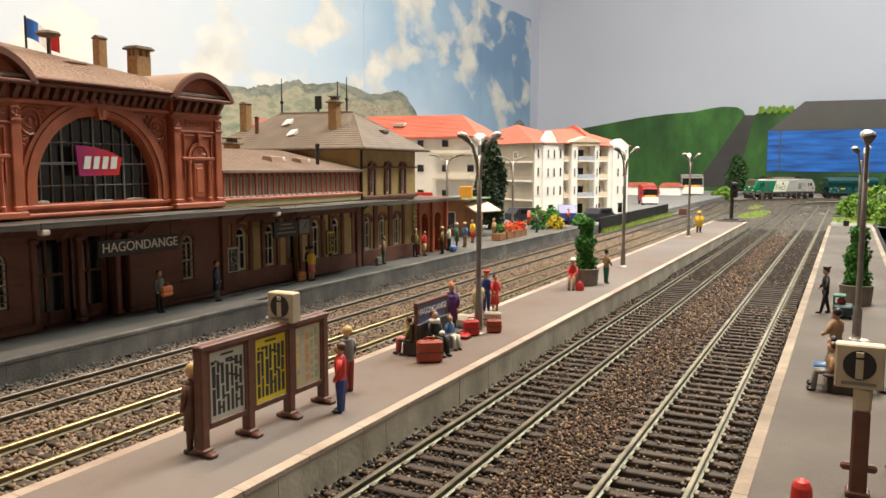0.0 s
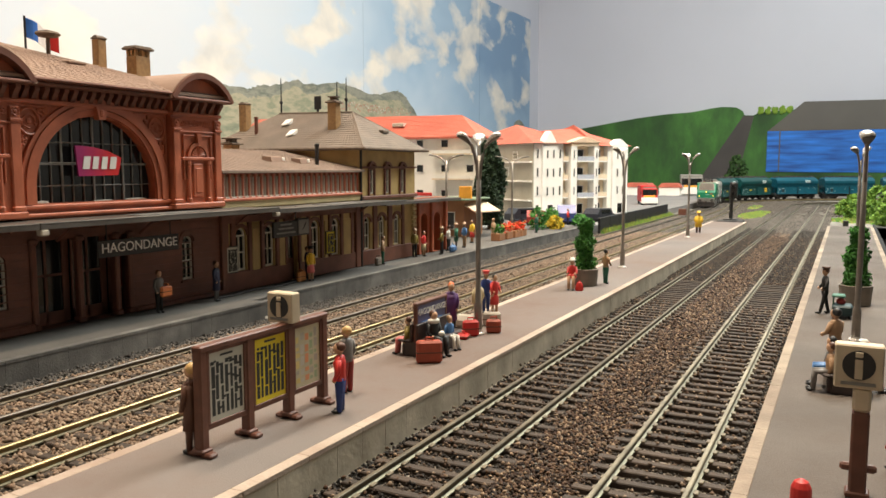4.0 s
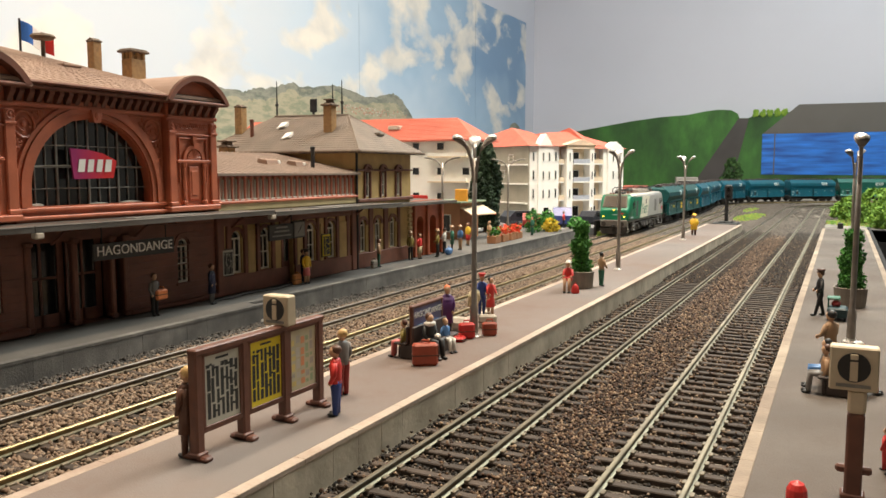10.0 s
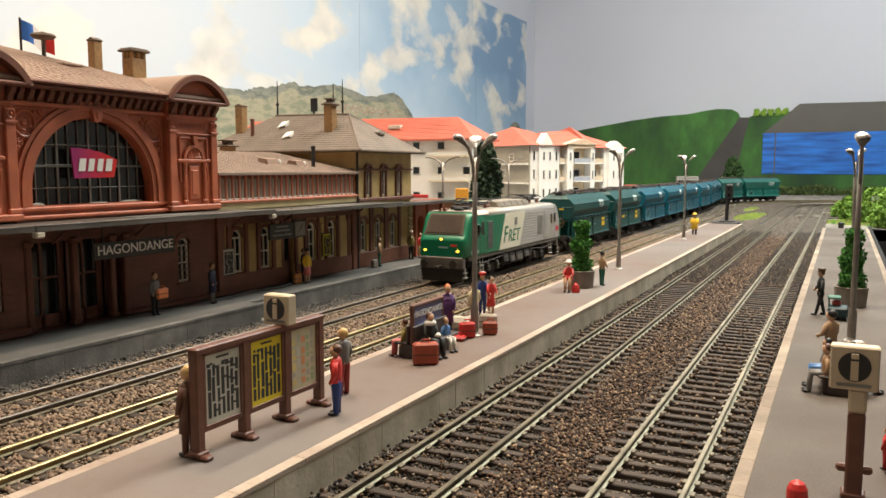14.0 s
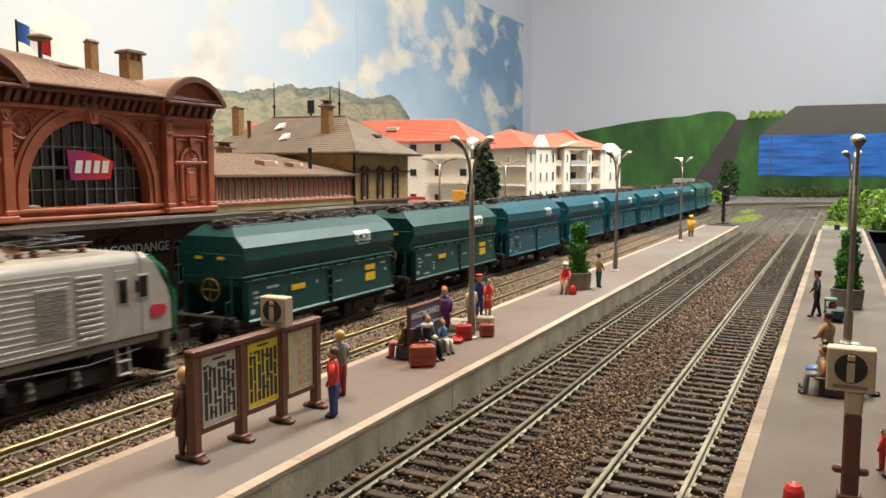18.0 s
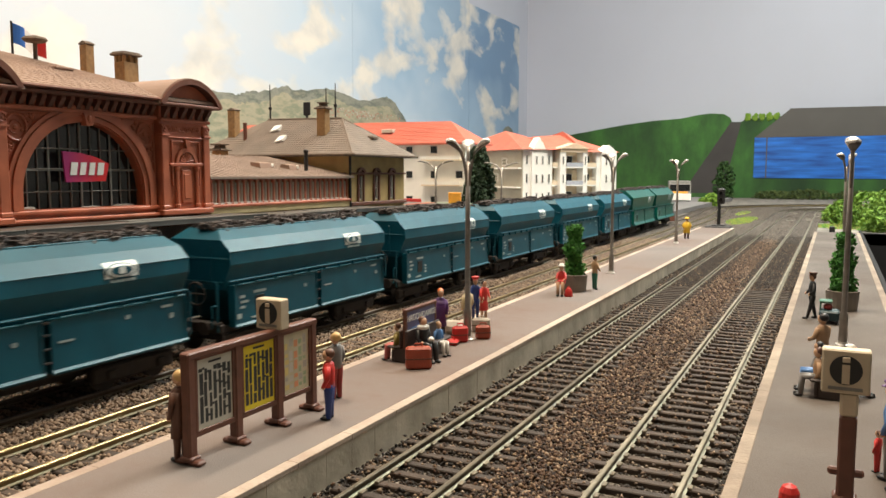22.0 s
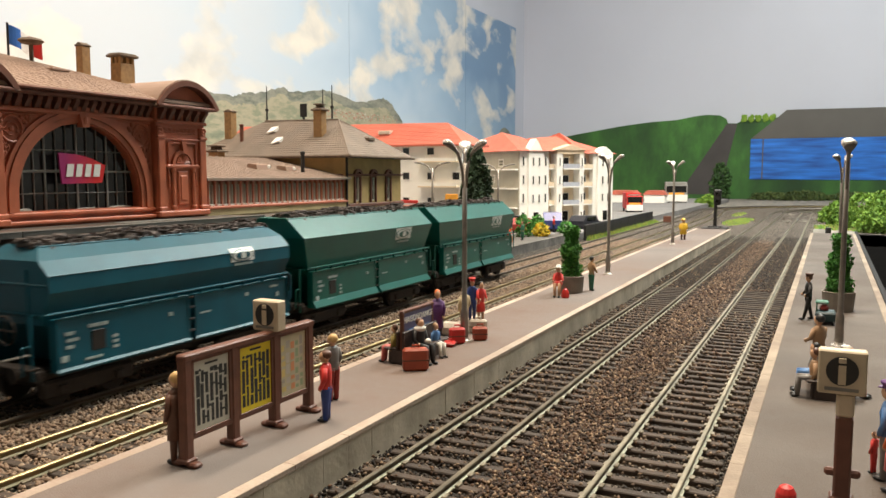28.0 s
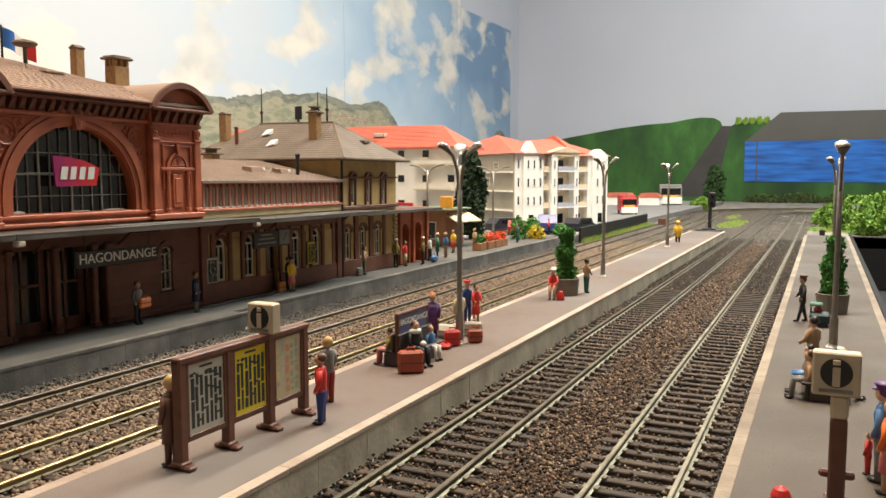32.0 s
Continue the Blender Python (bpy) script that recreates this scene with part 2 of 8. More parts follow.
M = {
    "ground": mat("ground_scatter", (0.12, 0.105, 0.088), 0.95, var=0.4, scale=60, bump=1.0, bscale=700, col2=(0.215, 0.195, 0.165)),
    "ballast": island_mat("ballast_stone", [(0.055, 0.036, 0.025), (0.15, 0.099, 0.066), (0.225, 0.157, 0.108), (0.18, 0.121, 0.082), (0.29, 0.22, 0.158), (0.10, 0.069, 0.049)]),
    "ballast_grey": island_mat("ballast_grey_stone", [(0.018, 0.016, 0.015), (0.055, 0.05, 0.045), (0.11, 0.10, 0.088), (0.036, 0.033, 0.03)]),
    "ballast_dark": island_mat("ballast_dark_stone", [(0.004, 0.003, 0.0022), (0.016, 0.0115, 0.008), (0.052, 0.038, 0.026), (0.008, 0.006, 0.0043), (0.029, 0.021, 0.0145), (0.006, 0.0044, 0.0034), (0.12, 0.092, 0.064)]),
    "ballast_red": island_mat("ballast_rusty", [(0.0095, 0.0048, 0.0028), (0.046, 0.0225, 0.0115), (0.115, 0.066, 0.036), (0.069, 0.033, 0.0165), (0.017, 0.0092, 0.0054), (0.30, 0.21, 0.135), (0.03, 0.0156, 0.0088), (0.004, 0.0025, 0.0018)]),
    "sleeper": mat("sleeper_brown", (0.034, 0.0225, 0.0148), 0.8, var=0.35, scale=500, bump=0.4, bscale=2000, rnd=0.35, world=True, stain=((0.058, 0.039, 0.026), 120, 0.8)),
    # far sleepers, greyer and paler than the near ones
    "sleeper_far": mat("paler_grey_sleeper", (0.055, 0.046, 0.038), 0.85, var=0.35, scale=60, bump=0.3, bscale=1500),
    "ballast_far": island_mat("dusty_grey_ballast", [(0.028, 0.023, 0.019), (0.085, 0.070, 0.057), (0.17, 0.145, 0.12), (0.115, 0.094, 0.076), (0.052, 0.043, 0.036)]),
    "rail_side": mat("rail_rusty", (0.085, 0.062, 0.040), 0.5, 0.25, var=0.25, scale=400, bump=0.1),
    "rail_top": mat("rail_polished", (0.225, 0.197, 0.14), 0.52, 0.55, var=0.4, scale=90, bump=0.03),
    "rail_olive": mat("rail_olive_head", (0.135, 0.112, 0.075), 0.5, 0.5, var=0.4, scale=90, bump=0.03),
    "rail_steel": mat("rail_bright_steel", (0.16, 0.14, 0.12), 0.48, 0.7, var=0.3, scale=90, bump=0.03),
    # golden base colour carries a warm lamp's reflection on the second track
    "rail_warm_glint": mat("rail_warm_reflection", (0.37, 0.285, 0.145), 0.38, 0.85, var=0.35, scale=90, bump=0.03),
    "rail_warm_glint_side": mat("rail_warm_reflection_side", (0.24, 0.185, 0.10), 0.4, 0.65, var=0.2, scale=300, bump=0.05),
    "rail_nickel_side": mat("rail_nickel_side", (0.085, 0.068, 0.043), 0.55, 0.3, var=0.4, scale=150, bump=0.08),
    "rail_foot": mat("bare_rail_foot", (0.255, 0.24, 0.165), 0.5, 0.4, var=0.25, scale=150, bump=0.06),
    "chair": mat("rail_fastener", (0.17, 0.14, 0.095), 0.55, 0.2, var=0.3, scale=900),
    "asphalt": mat("platform_asphalt", (0.166, 0.145, 0.134), 0.9, var=0.16, scale=22, bump=0.35, bscale=2500, col2=(0.195, 0.174, 0.163), stain=((0.13, 0.085, 0.065), 11, 0.9)),
    # side platform's asphalt and coping, darker than the island's
    "asphalt_worn": mat("darker_brown_asphalt", (0.09, 0.077, 0.067), 0.9, var=0.22, scale=20, bump=0.4, bscale=2300, col2=(0.118, 0.102, 0.09), stain=((0.075, 0.054, 0.041), 15, 0.7)),
    "coping_worn": mat("darker_coping", (0.30, 0.245, 0.185), 0.88, var=0.3, scale=70, bump=0.5, rnd=0.015, world=True, stain=((0.16, 0.115, 0.088), 30, 0.8)),
    "asphalt_dark": mat("station_asphalt", (0.112, 0.104, 0.094), 0.9, var=0.2, scale=25, bump=0.35, bscale=2500, stain=((0.05, 0.047, 0.042), 14, 0.7)),
    "coping": mat("coping_cream", (0.46, 0.395, 0.325), 0.85, var=0.2, scale=60, bump=0.4, rnd=0.012, world=True, stain=((0.24, 0.165, 0.125), 30, 0.8)),
    "concrete": mat("edge_concrete", (0.50, 0.44, 0.335), 0.9, var=0.2, scale=70, bump=0.3, bscale=700, rnd=0.02, col2=(0.58, 0.52, 0.41), world=True, stain=((0.22, 0.185, 0.135), 34, 0.6)),
    "concrete_grey": mat("edge_stone_grey", (0.165, 0.157, 0.145), 0.9, var=0.3, scale=130, bump=0.5, bscale=1500, rnd=0.06, world=True, stain=((0.06, 0.058, 0.056), 26, 0.8)),
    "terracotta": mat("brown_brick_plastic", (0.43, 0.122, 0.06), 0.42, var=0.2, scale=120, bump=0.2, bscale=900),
    # dark trim; on the pavilion's ground floor it paints in the canopy's shade
    "terracotta_dark": mat("dark_brown_trim_and_shaded_wall", (0.155, 0.056, 0.033), 0.55, var=0.2, scale=150, bump=0.2),
    "ochre": mat("ochre_wall", (0.43, 0.30, 0.115), 0.65, var=0.15, scale=120, bump=0.25, bscale=1400),
    "cream_wall": mat("cream_band", (0.50, 0.40, 0.21), 0.65, var=0.1, scale=120, bump=0.2),
    "roof_tan": mat("tan_roof_sheet", (0.31, 0.205, 0.15), 0.65, var=0.12, scale=60, bump=0.3, bscale=1500, stain=((0.235, 0.155, 0.115), 45, 0.6)),
    "roof_wing": mat("dusty_tan_sheet", (0.27, 0.20, 0.16), 0.6, var=0.12, scale=60, bump=0.3, bscale=1500, stain=((0.20, 0.15, 0.12), 50, 0.6)),
    "roof_grey": mat("taupe_slate_roof", (0.185, 0.145, 0.112), 0.65, var=0.15, scale=90, bump=0.35, bscale=1500, rnd=0.08, stain=((0.14, 0.108, 0.084), 60, 0.5)),
    "canopy": mat("grey_canopy_sheet", (0.125, 0.115, 0.105), 0.38, var=0.25, scale=80, bump=0.2, stain=((0.045, 0.038, 0.032), 40, 0.85)),
    "brick_tan": mat("tan_chimney_brick", (0.33, 0.19, 0.075), 0.7, var=0.2, scale=500, bump=0.6, bscale=1600),
    "soot": mat("sooty_cap", (0.12, 0.085, 0.06), 0.8, var=0.3, scale=400),
    "black": mat("black_paint", (0.012, 0.011, 0.011), 0.5, var=0.2, bump=0.1),
    "glass_dark": mat("dark_window_glass", (0.012, 0.013, 0.013), 0.12, var=0.3, scale=60, bump=0.02),
    "mullion": mat("grey_mullion", (0.18, 0.17, 0.15), 0.5, var=0.15, bump=0.1),
    "dust": mat("pale_dust", (0.5, 0.47, 0.4), 0.9, var=0.2, scale=800),
    "white_frame": mat("white_window_frame", (0.62, 0.60, 0.52), 0.6, var=0.08, bump=0.1),
    "white": mat("white_paint", (0.78, 0.76, 0.72), 0.6, var=0.05, bump=0.1),
    "sign_cream": mat("cream_sign", (0.52, 0.43, 0.30), 0.6, var=0.08, bump=0.1),
    "sign_black": mat("black_sign_plate", (0.018, 0.017, 0.016), 0.45, var=0.2, bump=0.05),
    "board_brown": mat("brown_board_frame", (0.125, 0.047, 0.028), 0.5, var=0.2, scale=300, bump=0.15),
    "paper_white": mat("white_timetable", (0.50, 0.48, 0.40), 0.7, var=0.06, bump=0.05),
    "paper_yellow": mat("yellow_timetable", (0.72, 0.56, 0.02), 0.6, var=0.05, bump=0.05),
    "ink": mat("black_ink", (0.03, 0.03, 0.028), 0.7, var=0.1, bump=0),
    "pole": mat("grey_lamp_pole", (0.25, 0.225, 0.20), 0.38, 0.55, var=0.15, scale=300, bump=0.08),
    "lamp_white": mat("pale_lamp_head", (0.72, 0.70, 0.66), 0.28, 0.55, var=0.12, bump=0.05),
    "lamp_lens": mat("dark_lamp_underside", (0.10, 0.09, 0.08), 0.35, 0.3, var=0.2, bump=0.05),
    "leaf": island_mat("foliage_green", [(0.015, 0.075, 0.012), (0.04, 0.17, 0.022), (0.08, 0.27, 0.04), (0.045, 0.19, 0.03)], 0.85),
    "leaf_dark": island_mat("foliage_dark", [(0.008, 0.022, 0.010), (0.02, 0.045, 0.02), (0.035, 0.07, 0.03)], 0.85),
    "leaf_olive": island_mat("foliage_olive", [(0.03, 0.05, 0.012), (0.06, 0.09, 0.02), (0.10, 0.13, 0.03)], 0.85),
    "leaf_light": island_mat("foliage_yellow_green", [(0.05, 0.12, 0.01), (0.12, 0.23, 0.02), (0.19, 0.31, 0.035), (0.08, 0.18, 0.02)], 0.85),
    "bark": mat("bark", (0.06, 0.04, 0.025), 0.9, var=0.3),
    "planter": mat("grey_planter", (0.19, 0.165, 0.135), 0.8, var=0.15, scale=200, bump=0.3),
    "wall_paint": mat("lilac_wall_paint", (0.50, 0.525, 0.61), 0.9, var=0.03, scale=3, bump=0.1, bscale=300),
    "hill": mat("painted_green_hill", (0.014, 0.070, 0.014), 0.7, var=0.45, scale=7, bump=0.25, bscale=120, col2=(0.040, 0.135, 0.022), stretch=(1, 1, 0.5), stain=((0.012, 0.045, 0.012), 26, 0.6)),
    "hill_road": mat("painted_grey_road", (0.055, 0.05, 0.05), 0.75, var=0.15, scale=12, bump=0.1),
    "blue_paint": mat("painted_blue", (0.006, 0.088, 0.42), 0.55, var=0.4, scale=22, bump=0.1, col2=(0.012, 0.14, 0.53), stretch=(0.4, 1, 4)),
    "grey_paint": mat("painted_grey_roof", (0.095, 0.090, 0.085), 0.7, var=0.08, scale=10, bump=0.1),
    "tile_red": mat("orange_red_roof", (0.50, 0.13, 0.085), 0.6, var=0.12, scale=60, bump=0.4, bscale=500, rnd=0.06),
    "apt_white": mat("white_stucco", (0.87, 0.855, 0.81), 0.7, var=0.05, scale=60, bump=0.15),
    "apt_beige": mat("beige_stucco", (0.76, 0.63, 0.46), 0.7, var=0.06, scale=60, bump=0.15),
    "apt_grey": mat("shade_grey_stucco", (0.40, 0.375, 0.30), 0.7, var=0.1, scale=60, bump=0.2),
    "road": mat("town_road", (0.20, 0.19, 0.185), 0.9, var=0.15, scale=20, bump=0.3),
    "wagon_teal": mat("teal_wagon_paint", (0.003, 0.055, 0.054), 0.43, var=0.18, scale=60, bump=0.04, spec=0.35),
    "wagon_blue": mat("petrol_blue_wagon_paint", (0.002, 0.078, 0.118), 0.43, var=0.18, scale=60, bump=0.04, spec=0.35),
    "wagon_green": mat("green_wagon_paint", (0.001, 0.092, 0.074), 0.33, var=0.12, scale=60, bump=0.02, spec=0.5),
    "wagon_dark": mat("wagon_underframe", (0.024, 0.019, 0.017), 0.7, var=0.25, bump=0.2),
    "coal": island_mat("coal_load", [(0.016, 0.013, 0.012), (0.045, 0.034, 0.031), (0.085, 0.068, 0.062)], 0.6),
    "fret_green": mat("green_loco_paint", (0.0, 0.15, 0.072), 0.38, var=0.06, scale=50, bump=0.03),
    "loco_white": mat("cream_loco_paint", (0.74, 0.70, 0.57), 0.4, var=0.05, bump=0.03),
    "loco_grey": mat("grey_loco_paint", (0.38, 0.37, 0.35), 0.4, var=0.06, bump=0.05),
    "loco_roof": mat("dirty_tan_loco_roof", (0.27, 0.24, 0.20), 0.6, var=0.3, scale=150, bump=0.1),
    "yellow_plate": mat("yellow_plate", (0.78, 0.50, 0.01), 0.5, var=0.04, bump=0),
    "lamp_glow": glow("warm_headlight", (1.0, 0.62, 0.06), 2.6),
    "red": mat("red_plastic", (0.50, 0.022, 0.018), 0.45, var=0.08, bump=0.1),
    "magenta": mat("magenta_plastic", (0.40, 0.018, 0.10), 0.4, var=0.06, bump=0.03),
    "case_orange": mat("orange_case", (0.68, 0.20, 0.06), 0.5, var=0.12, bump=0.15),
    "suitcase": mat("brown_red_case", (0.33, 0.058, 0.026), 0.5, var=0.15, bump=0.15),
    "case_tan": mat("tan_case", (0.50, 0.20, 0.05), 0.5, var=0.15, bump=0.15),
    "stone_pale": mat("pale_stone", (0.48, 0.43, 0.36), 0.8, var=0.15, bump=0.3),
    "void": mat("dark_void", (0.01, 0.01, 0.011), 0.95, var=0.2, bump=0.1),
    "floor_room": mat("room_floor", (0.10, 0.085, 0.07), 0.7, var=0.2, scale=8),
    "ceiling": mat("white_ceiling", (0.60, 0.59, 0.57), 0.9, var=0.03, scale=4, bump=0.1),
    "sidewall": mat("painted_room_wall", (0.38, 0.365, 0.35), 0.9, var=0.04, scale=4, bump=0.1),
}


# mesh building in millimetres
class Shape:
    def __init__(self):
        self.v, self.f, self.m, self.weld = [], [], [], False

    def add(self, verts, faces, mi=0):
        k = len(self.v)
        self.v.extend([tuple(p) for p in verts])
        self.f.extend([tuple(i + k for i in f) for f in faces])
        self.m.extend([mi] * len(faces))
        return self

    def moved(self, fn):
        s = Shape()
        s.v, s.f, s.m = [tuple(fn(*p)) for p in self.v], list(self.f), list(self.m)
        return s

    def join(self, other, mi=None):
        k = len(self.v)
        self.v.extend(other.v)
        self.f.extend([tuple(i + k for i in f) for f in other.f])
        self.m.extend(other.m if mi is None else [mi] * len(other.f))
        return self

    def box(self, x, y, z, sx, sy, sz, c=0.0, mi=0):
        """A box round (x, y) from z up, its edges cut by c."""
        hx, hy = sx / 2, sy / 2
        if c <= 0:
            v = [(x + a * hx, y + b * hy, z + d * sz) for d in (0, 1) for a, b in ((-1, -1), (1, -1), (1, 1), (-1, 1))]
            return self.add(v, [(3, 2, 1, 0), (4, 5, 6, 7), (0, 1, 5, 4), (1, 2, 6, 5), (2, 3, 7, 6), (3, 0, 4, 7)], mi)
        c = min(c, hx * 0.9, hy * 0.9, sz * 0.45)
        rings = []
        for zz, ins in ((z, c), (z + c, 0), (z + sz - c, 0), (z + sz, c)):
            ax, ay = hx - ins, hy - ins
            o = c if ins == 0 else c * 0.4
            rings.append([(x - ax + o, y - ay, zz), (x + ax - o, y - ay, zz), (x + ax, y - ay + o, zz), (x + ax, y + ay - o, zz),
                          (x + ax - o, y + ay, zz), (x - ax + o, y + ay, zz), (x - ax, y + ay - o, zz), (x - ax, y - ay + o, zz)])
        return self.loft(rings, mi)

    def loft(self, rings, mi=0, caps=True):
        n = len(rings[0])
        v = [p for r in rings for p in r]
        f = []
        for k in range(len(rings) - 1):
            for i in range(n):
                j = (i + 1) % n
                f.append((k * n + i, k * n + j, (k + 1) * n + j, (k + 1) * n + i))
        if caps:
            f.append(tuple(reversed(range(n))))
            f.append(tuple(range((len(rings) - 1) * n, len(rings) * n)))
        return self.add(v, f, mi)

    def lathe(self, x, y, prof, n=12, mi=0, sx=1.0, sy=1.0):
        """Turned body: prof is a run of (radius, z)."""
        return self.loft([[(x + max(r, 0.01) * sx * math.cos(2 * math.pi * i / n), y + max(r, 0.01) * sy * math.sin(2 * math.pi * i / n), z) for i in range(n)] for r, z in prof], mi)

    def tube(self, pts, r, n=8, mi=0):
        """A round bar along points; r is one radius or one for each point."""
        pts = [Vector(p) for p in pts]
        rs = r if isinstance(r, (list, tuple)) else [r] * len(pts)
        rings = []
        for i, p in enumerate(pts):
            d = (pts[min(i + 1, len(pts) - 1)] - pts[max(i - 1, 0)]).normalized()
            a = d.cross(Vector((0, 0, 1)) if abs(d.z) < 0.9 else Vector((1, 0, 0))).normalized()
            b = d.cross(a)
            rings.append([tuple(p + (a * math.cos(2 * math.pi * k / n) + b * math.sin(2 * math.pi * k / n)) * rs[i]) for k in range(n)])
        return self.loft(rings, mi)

    def prism(self, poly, d0, d1, axis="x", mi=0):
        """A flat outline pulled along an axis from d0 to d1. poly: (u, w) pairs, u and w being the two other axes in order."""
        def at(d, u, w):
            return (d, u, w) if axis == "x" else (u, d, w) if axis == "y" else (u, w, d)
        return self.loft([[at(d0, u, w) for u, w in poly], [at(d1, u, w) for u, w in poly]], mi)

    def ball(self, x, y, z, rx, ry, rz, mi=0, n=8, k=5):
        return self.loft([[(x + rx * math.sin(math.pi * (j + 0.5) / k) * math.cos(2 * math.pi * i / n), y + ry * math.sin(math.pi * (j + 0.5) / k) * math.sin(2 * math.pi * i / n),
                            z - rz * math.cos(math.pi * (j + 0.5) / k)) for i in range(n)] for j in range(k)], mi)

    def wall(self, u0, u1, w0, w1, d0, d1, holes=(), put=None, mi=0):
        """A wall from u0 to u1 and w0 to w1, d0 to d1 thick (d1 the outer face), with openings (centre, width, foot, spring, arched)."""
        put = put or (lambda u, d, w: (d, u, w))
        self.weld = True
        cuts = {u0, u1}
        for c, wd, fo, sp, arch in holes:
            n = 10 if arch else 1
            for i in range(n + 1):
                cuts.add(round(c - wd / 2 * math.cos(math.pi * i / n), 4) if arch else round(c - wd / 2 + wd * i, 4))
        cuts = sorted(c for c in cuts if u0 <= c <= u1)

        def top(h, u):
            c, wd, fo, sp, arch = h
            return sp + (math.sqrt(max(0, (wd / 2) ** 2 - (u - c) ** 2)) * (arch if arch is not True else 1) if arch else 0)
        for a, b in zip(cuts, cuts[1:]):
            hit = [h for h in holes if h[0] - h[1] / 2 - 1e-3 <= a and b <= h[0] + h[1] / 2 + 1e-3]
            hit.sort(key=lambda h: h[2])
            lo = (w0, w0)
            for h in hit + [None]:
                hi = (h[2], h[2]) if h else (w1, w1)
                if max(hi[0] - lo[0], hi[1] - lo[1]) > 1e-4:
                    v = [put(a, d1, lo[0]), put(b, d1, lo[1]), put(b, d1, hi[1]), put(a, d1, hi[0]), put(a, d0, lo[0]), put(b, d0, lo[1]), put(b, d0, hi[1]), put(a, d0, hi[0])]
                    f = [(0, 1, 2, 3), (7, 6, 5, 4), (0, 4, 5, 1), (3, 2, 6, 7)]
                    f += [(0, 3, 7, 4), (1, 5, 6, 2)]
                    self.add(v, f, mi)
                if h:
                    lo = (top(h, a), top(h, b))
        return self


def mesh_of(name, shape, mats):
    me = bpy.data.meshes.new(name)
    me.from_pydata([(a * U, b * U, c * U) for a, b, c in shape.v], [], shape.f)
    for m in mats if isinstance(mats, (list, tuple)) else [mats]:
        me.materials.append(M[m] if isinstance(m, str) else m)
    if any(shape.m):
        me.polygons.foreach_set("material_index", shape.m)
    bm = bmesh.new()
    bm.from_mesh(me)
    if shape.weld:
        bmesh.ops.remove_doubles(bm, verts=bm.verts, dist=1e-6)
    bmesh.ops.recalc_face_normals(bm, faces=bm.faces)
    bm.to_mesh(me)
    bm.free()
    return me


def part(name, shape, mats, parent=None, label=""):
    ob = new(name, shape if isinstance(shape, bpy.types.Mesh) else mesh_of(name, shape, mats))
    if parent:
        ob.parent = parent
    return tagged(ob, label)


def thing(name, label, category, x=0, y=0, z=0, rz=0, group="", kind=""):
    ob = new(name)
    ob.empty_display_size = 0.01
    ob.matrix_basis = pose(x * U, y * U, z * U, 0, 0, rz)
    return tagged(ob, label, category, group, kind)


def smooth(ob):
    for p in ob.data.polygons:
        p.use_smooth = True
    return ob


def at(x, y, z=0, rz=0, rx=0, ry=0):
    return pose(x * U, y * U, z * U, rx, ry, rz)


def setting(name, shape, mats, label, category=""):
    return tagged(part(name, shape, mats), label, category, kind="structure")


def text_mesh(words, size, mi_mat, thick=0.15):
    """Raised letters as a mesh, lying in the local x-z plane, centred."""
    cu = bpy.data.curves.new("letters", "FONT")
    cu.body, cu.size, cu.extrude, cu.align_x, cu.align_y = words, size * U, thick * U, "CENTER", "CENTER"
    ob = new("letters", cu)
    bpy.context.view_layer.update()
    me = bpy.data.meshes.new_from_object(ob.evaluated_get(bpy.context.evaluated_depsgraph_get()))
    bpy.data.objects.remove(ob)
    me.transform(Matrix.Rotation(math.pi / 2, 4, "X"))
    me.materials.clear()
    me.materials.append(M[mi_mat])
    return me


# ---- the room, the baseboard and the painted backdrop ----
def build_room():
    x0, x1, y0, y1, zc = -935, 1700, -1900, 2515, 1400
    s = Shape().box((x0 + x1) / 2, (y0 + y1) / 2, -910, x1 - x0, y1 - y0, 10)
    setting("floor", s, "floor_room", "dull brown room floor under the layout")
    s = Shape().box((x0 + x1) / 2, (y0 + y1) / 2, zc, x1 - x0, y1 - y0, 20)
    setting("ceiling", s, "ceiling", "plain white room ceiling")
    for name, x, y, sx, sy in (("wall_back", (x0 + x1) / 2, y1 + 20, x1 - x0 + 80, 40), ("wall_front", (x0 + x1) / 2, y0 - 20, x1 - x0 + 80, 40),
                               ("wall_left", x0 - 20, (y0 + y1) / 2, 40, y1 - y0), ("wall_right", x1 + 20, (y0 + y1) / 2, 40, y1 - y0)):
        setting(name, Shape().box(x, y, -900, sx, sy, 2300), "wall_paint" if name in ("wall_back", "wall_left") else "sidewall", "pale lilac painted room wall")
    # housings added for the unseen lamps
    for lx, ly, lz, _ in LAMPS:
        lt = thing("ceiling_light", "long white housing added for an unseen lamp", "ceiling light", lx / U, ly / U, lz / U + 10, group="ceiling lights")
        part("housing", Shape().box(0, 0, 15, 150, 960, 55, 8), "white", lt)
        # the low fill lamp gets added hangers
        if lz < 1.2:
            for e in (-400, 400):
                part("hanger", Shape().tube([(0, e, 68), (0, e, 1390 - lz / U)], 3, 6), "mullion", lt)


def build_ground():
    s = Shape()
    # an L-shaped board: along the station and round the far end
    s.box(-453, 305, -16, 962, 4410, 12.6)
    s.box(864, 1780, -16, 1672, 1460, 12.6)
    setting("ground", s, "ground", "brown scattered layout baseboard")
    # black sheet added in place of the gap's darkness
    s = Shape().box(864, -430, -66, 1672, 2940, 2)
    setting("gap_dark_sheet", s, "void", "black sheet added to keep the gap beside the layout dark")
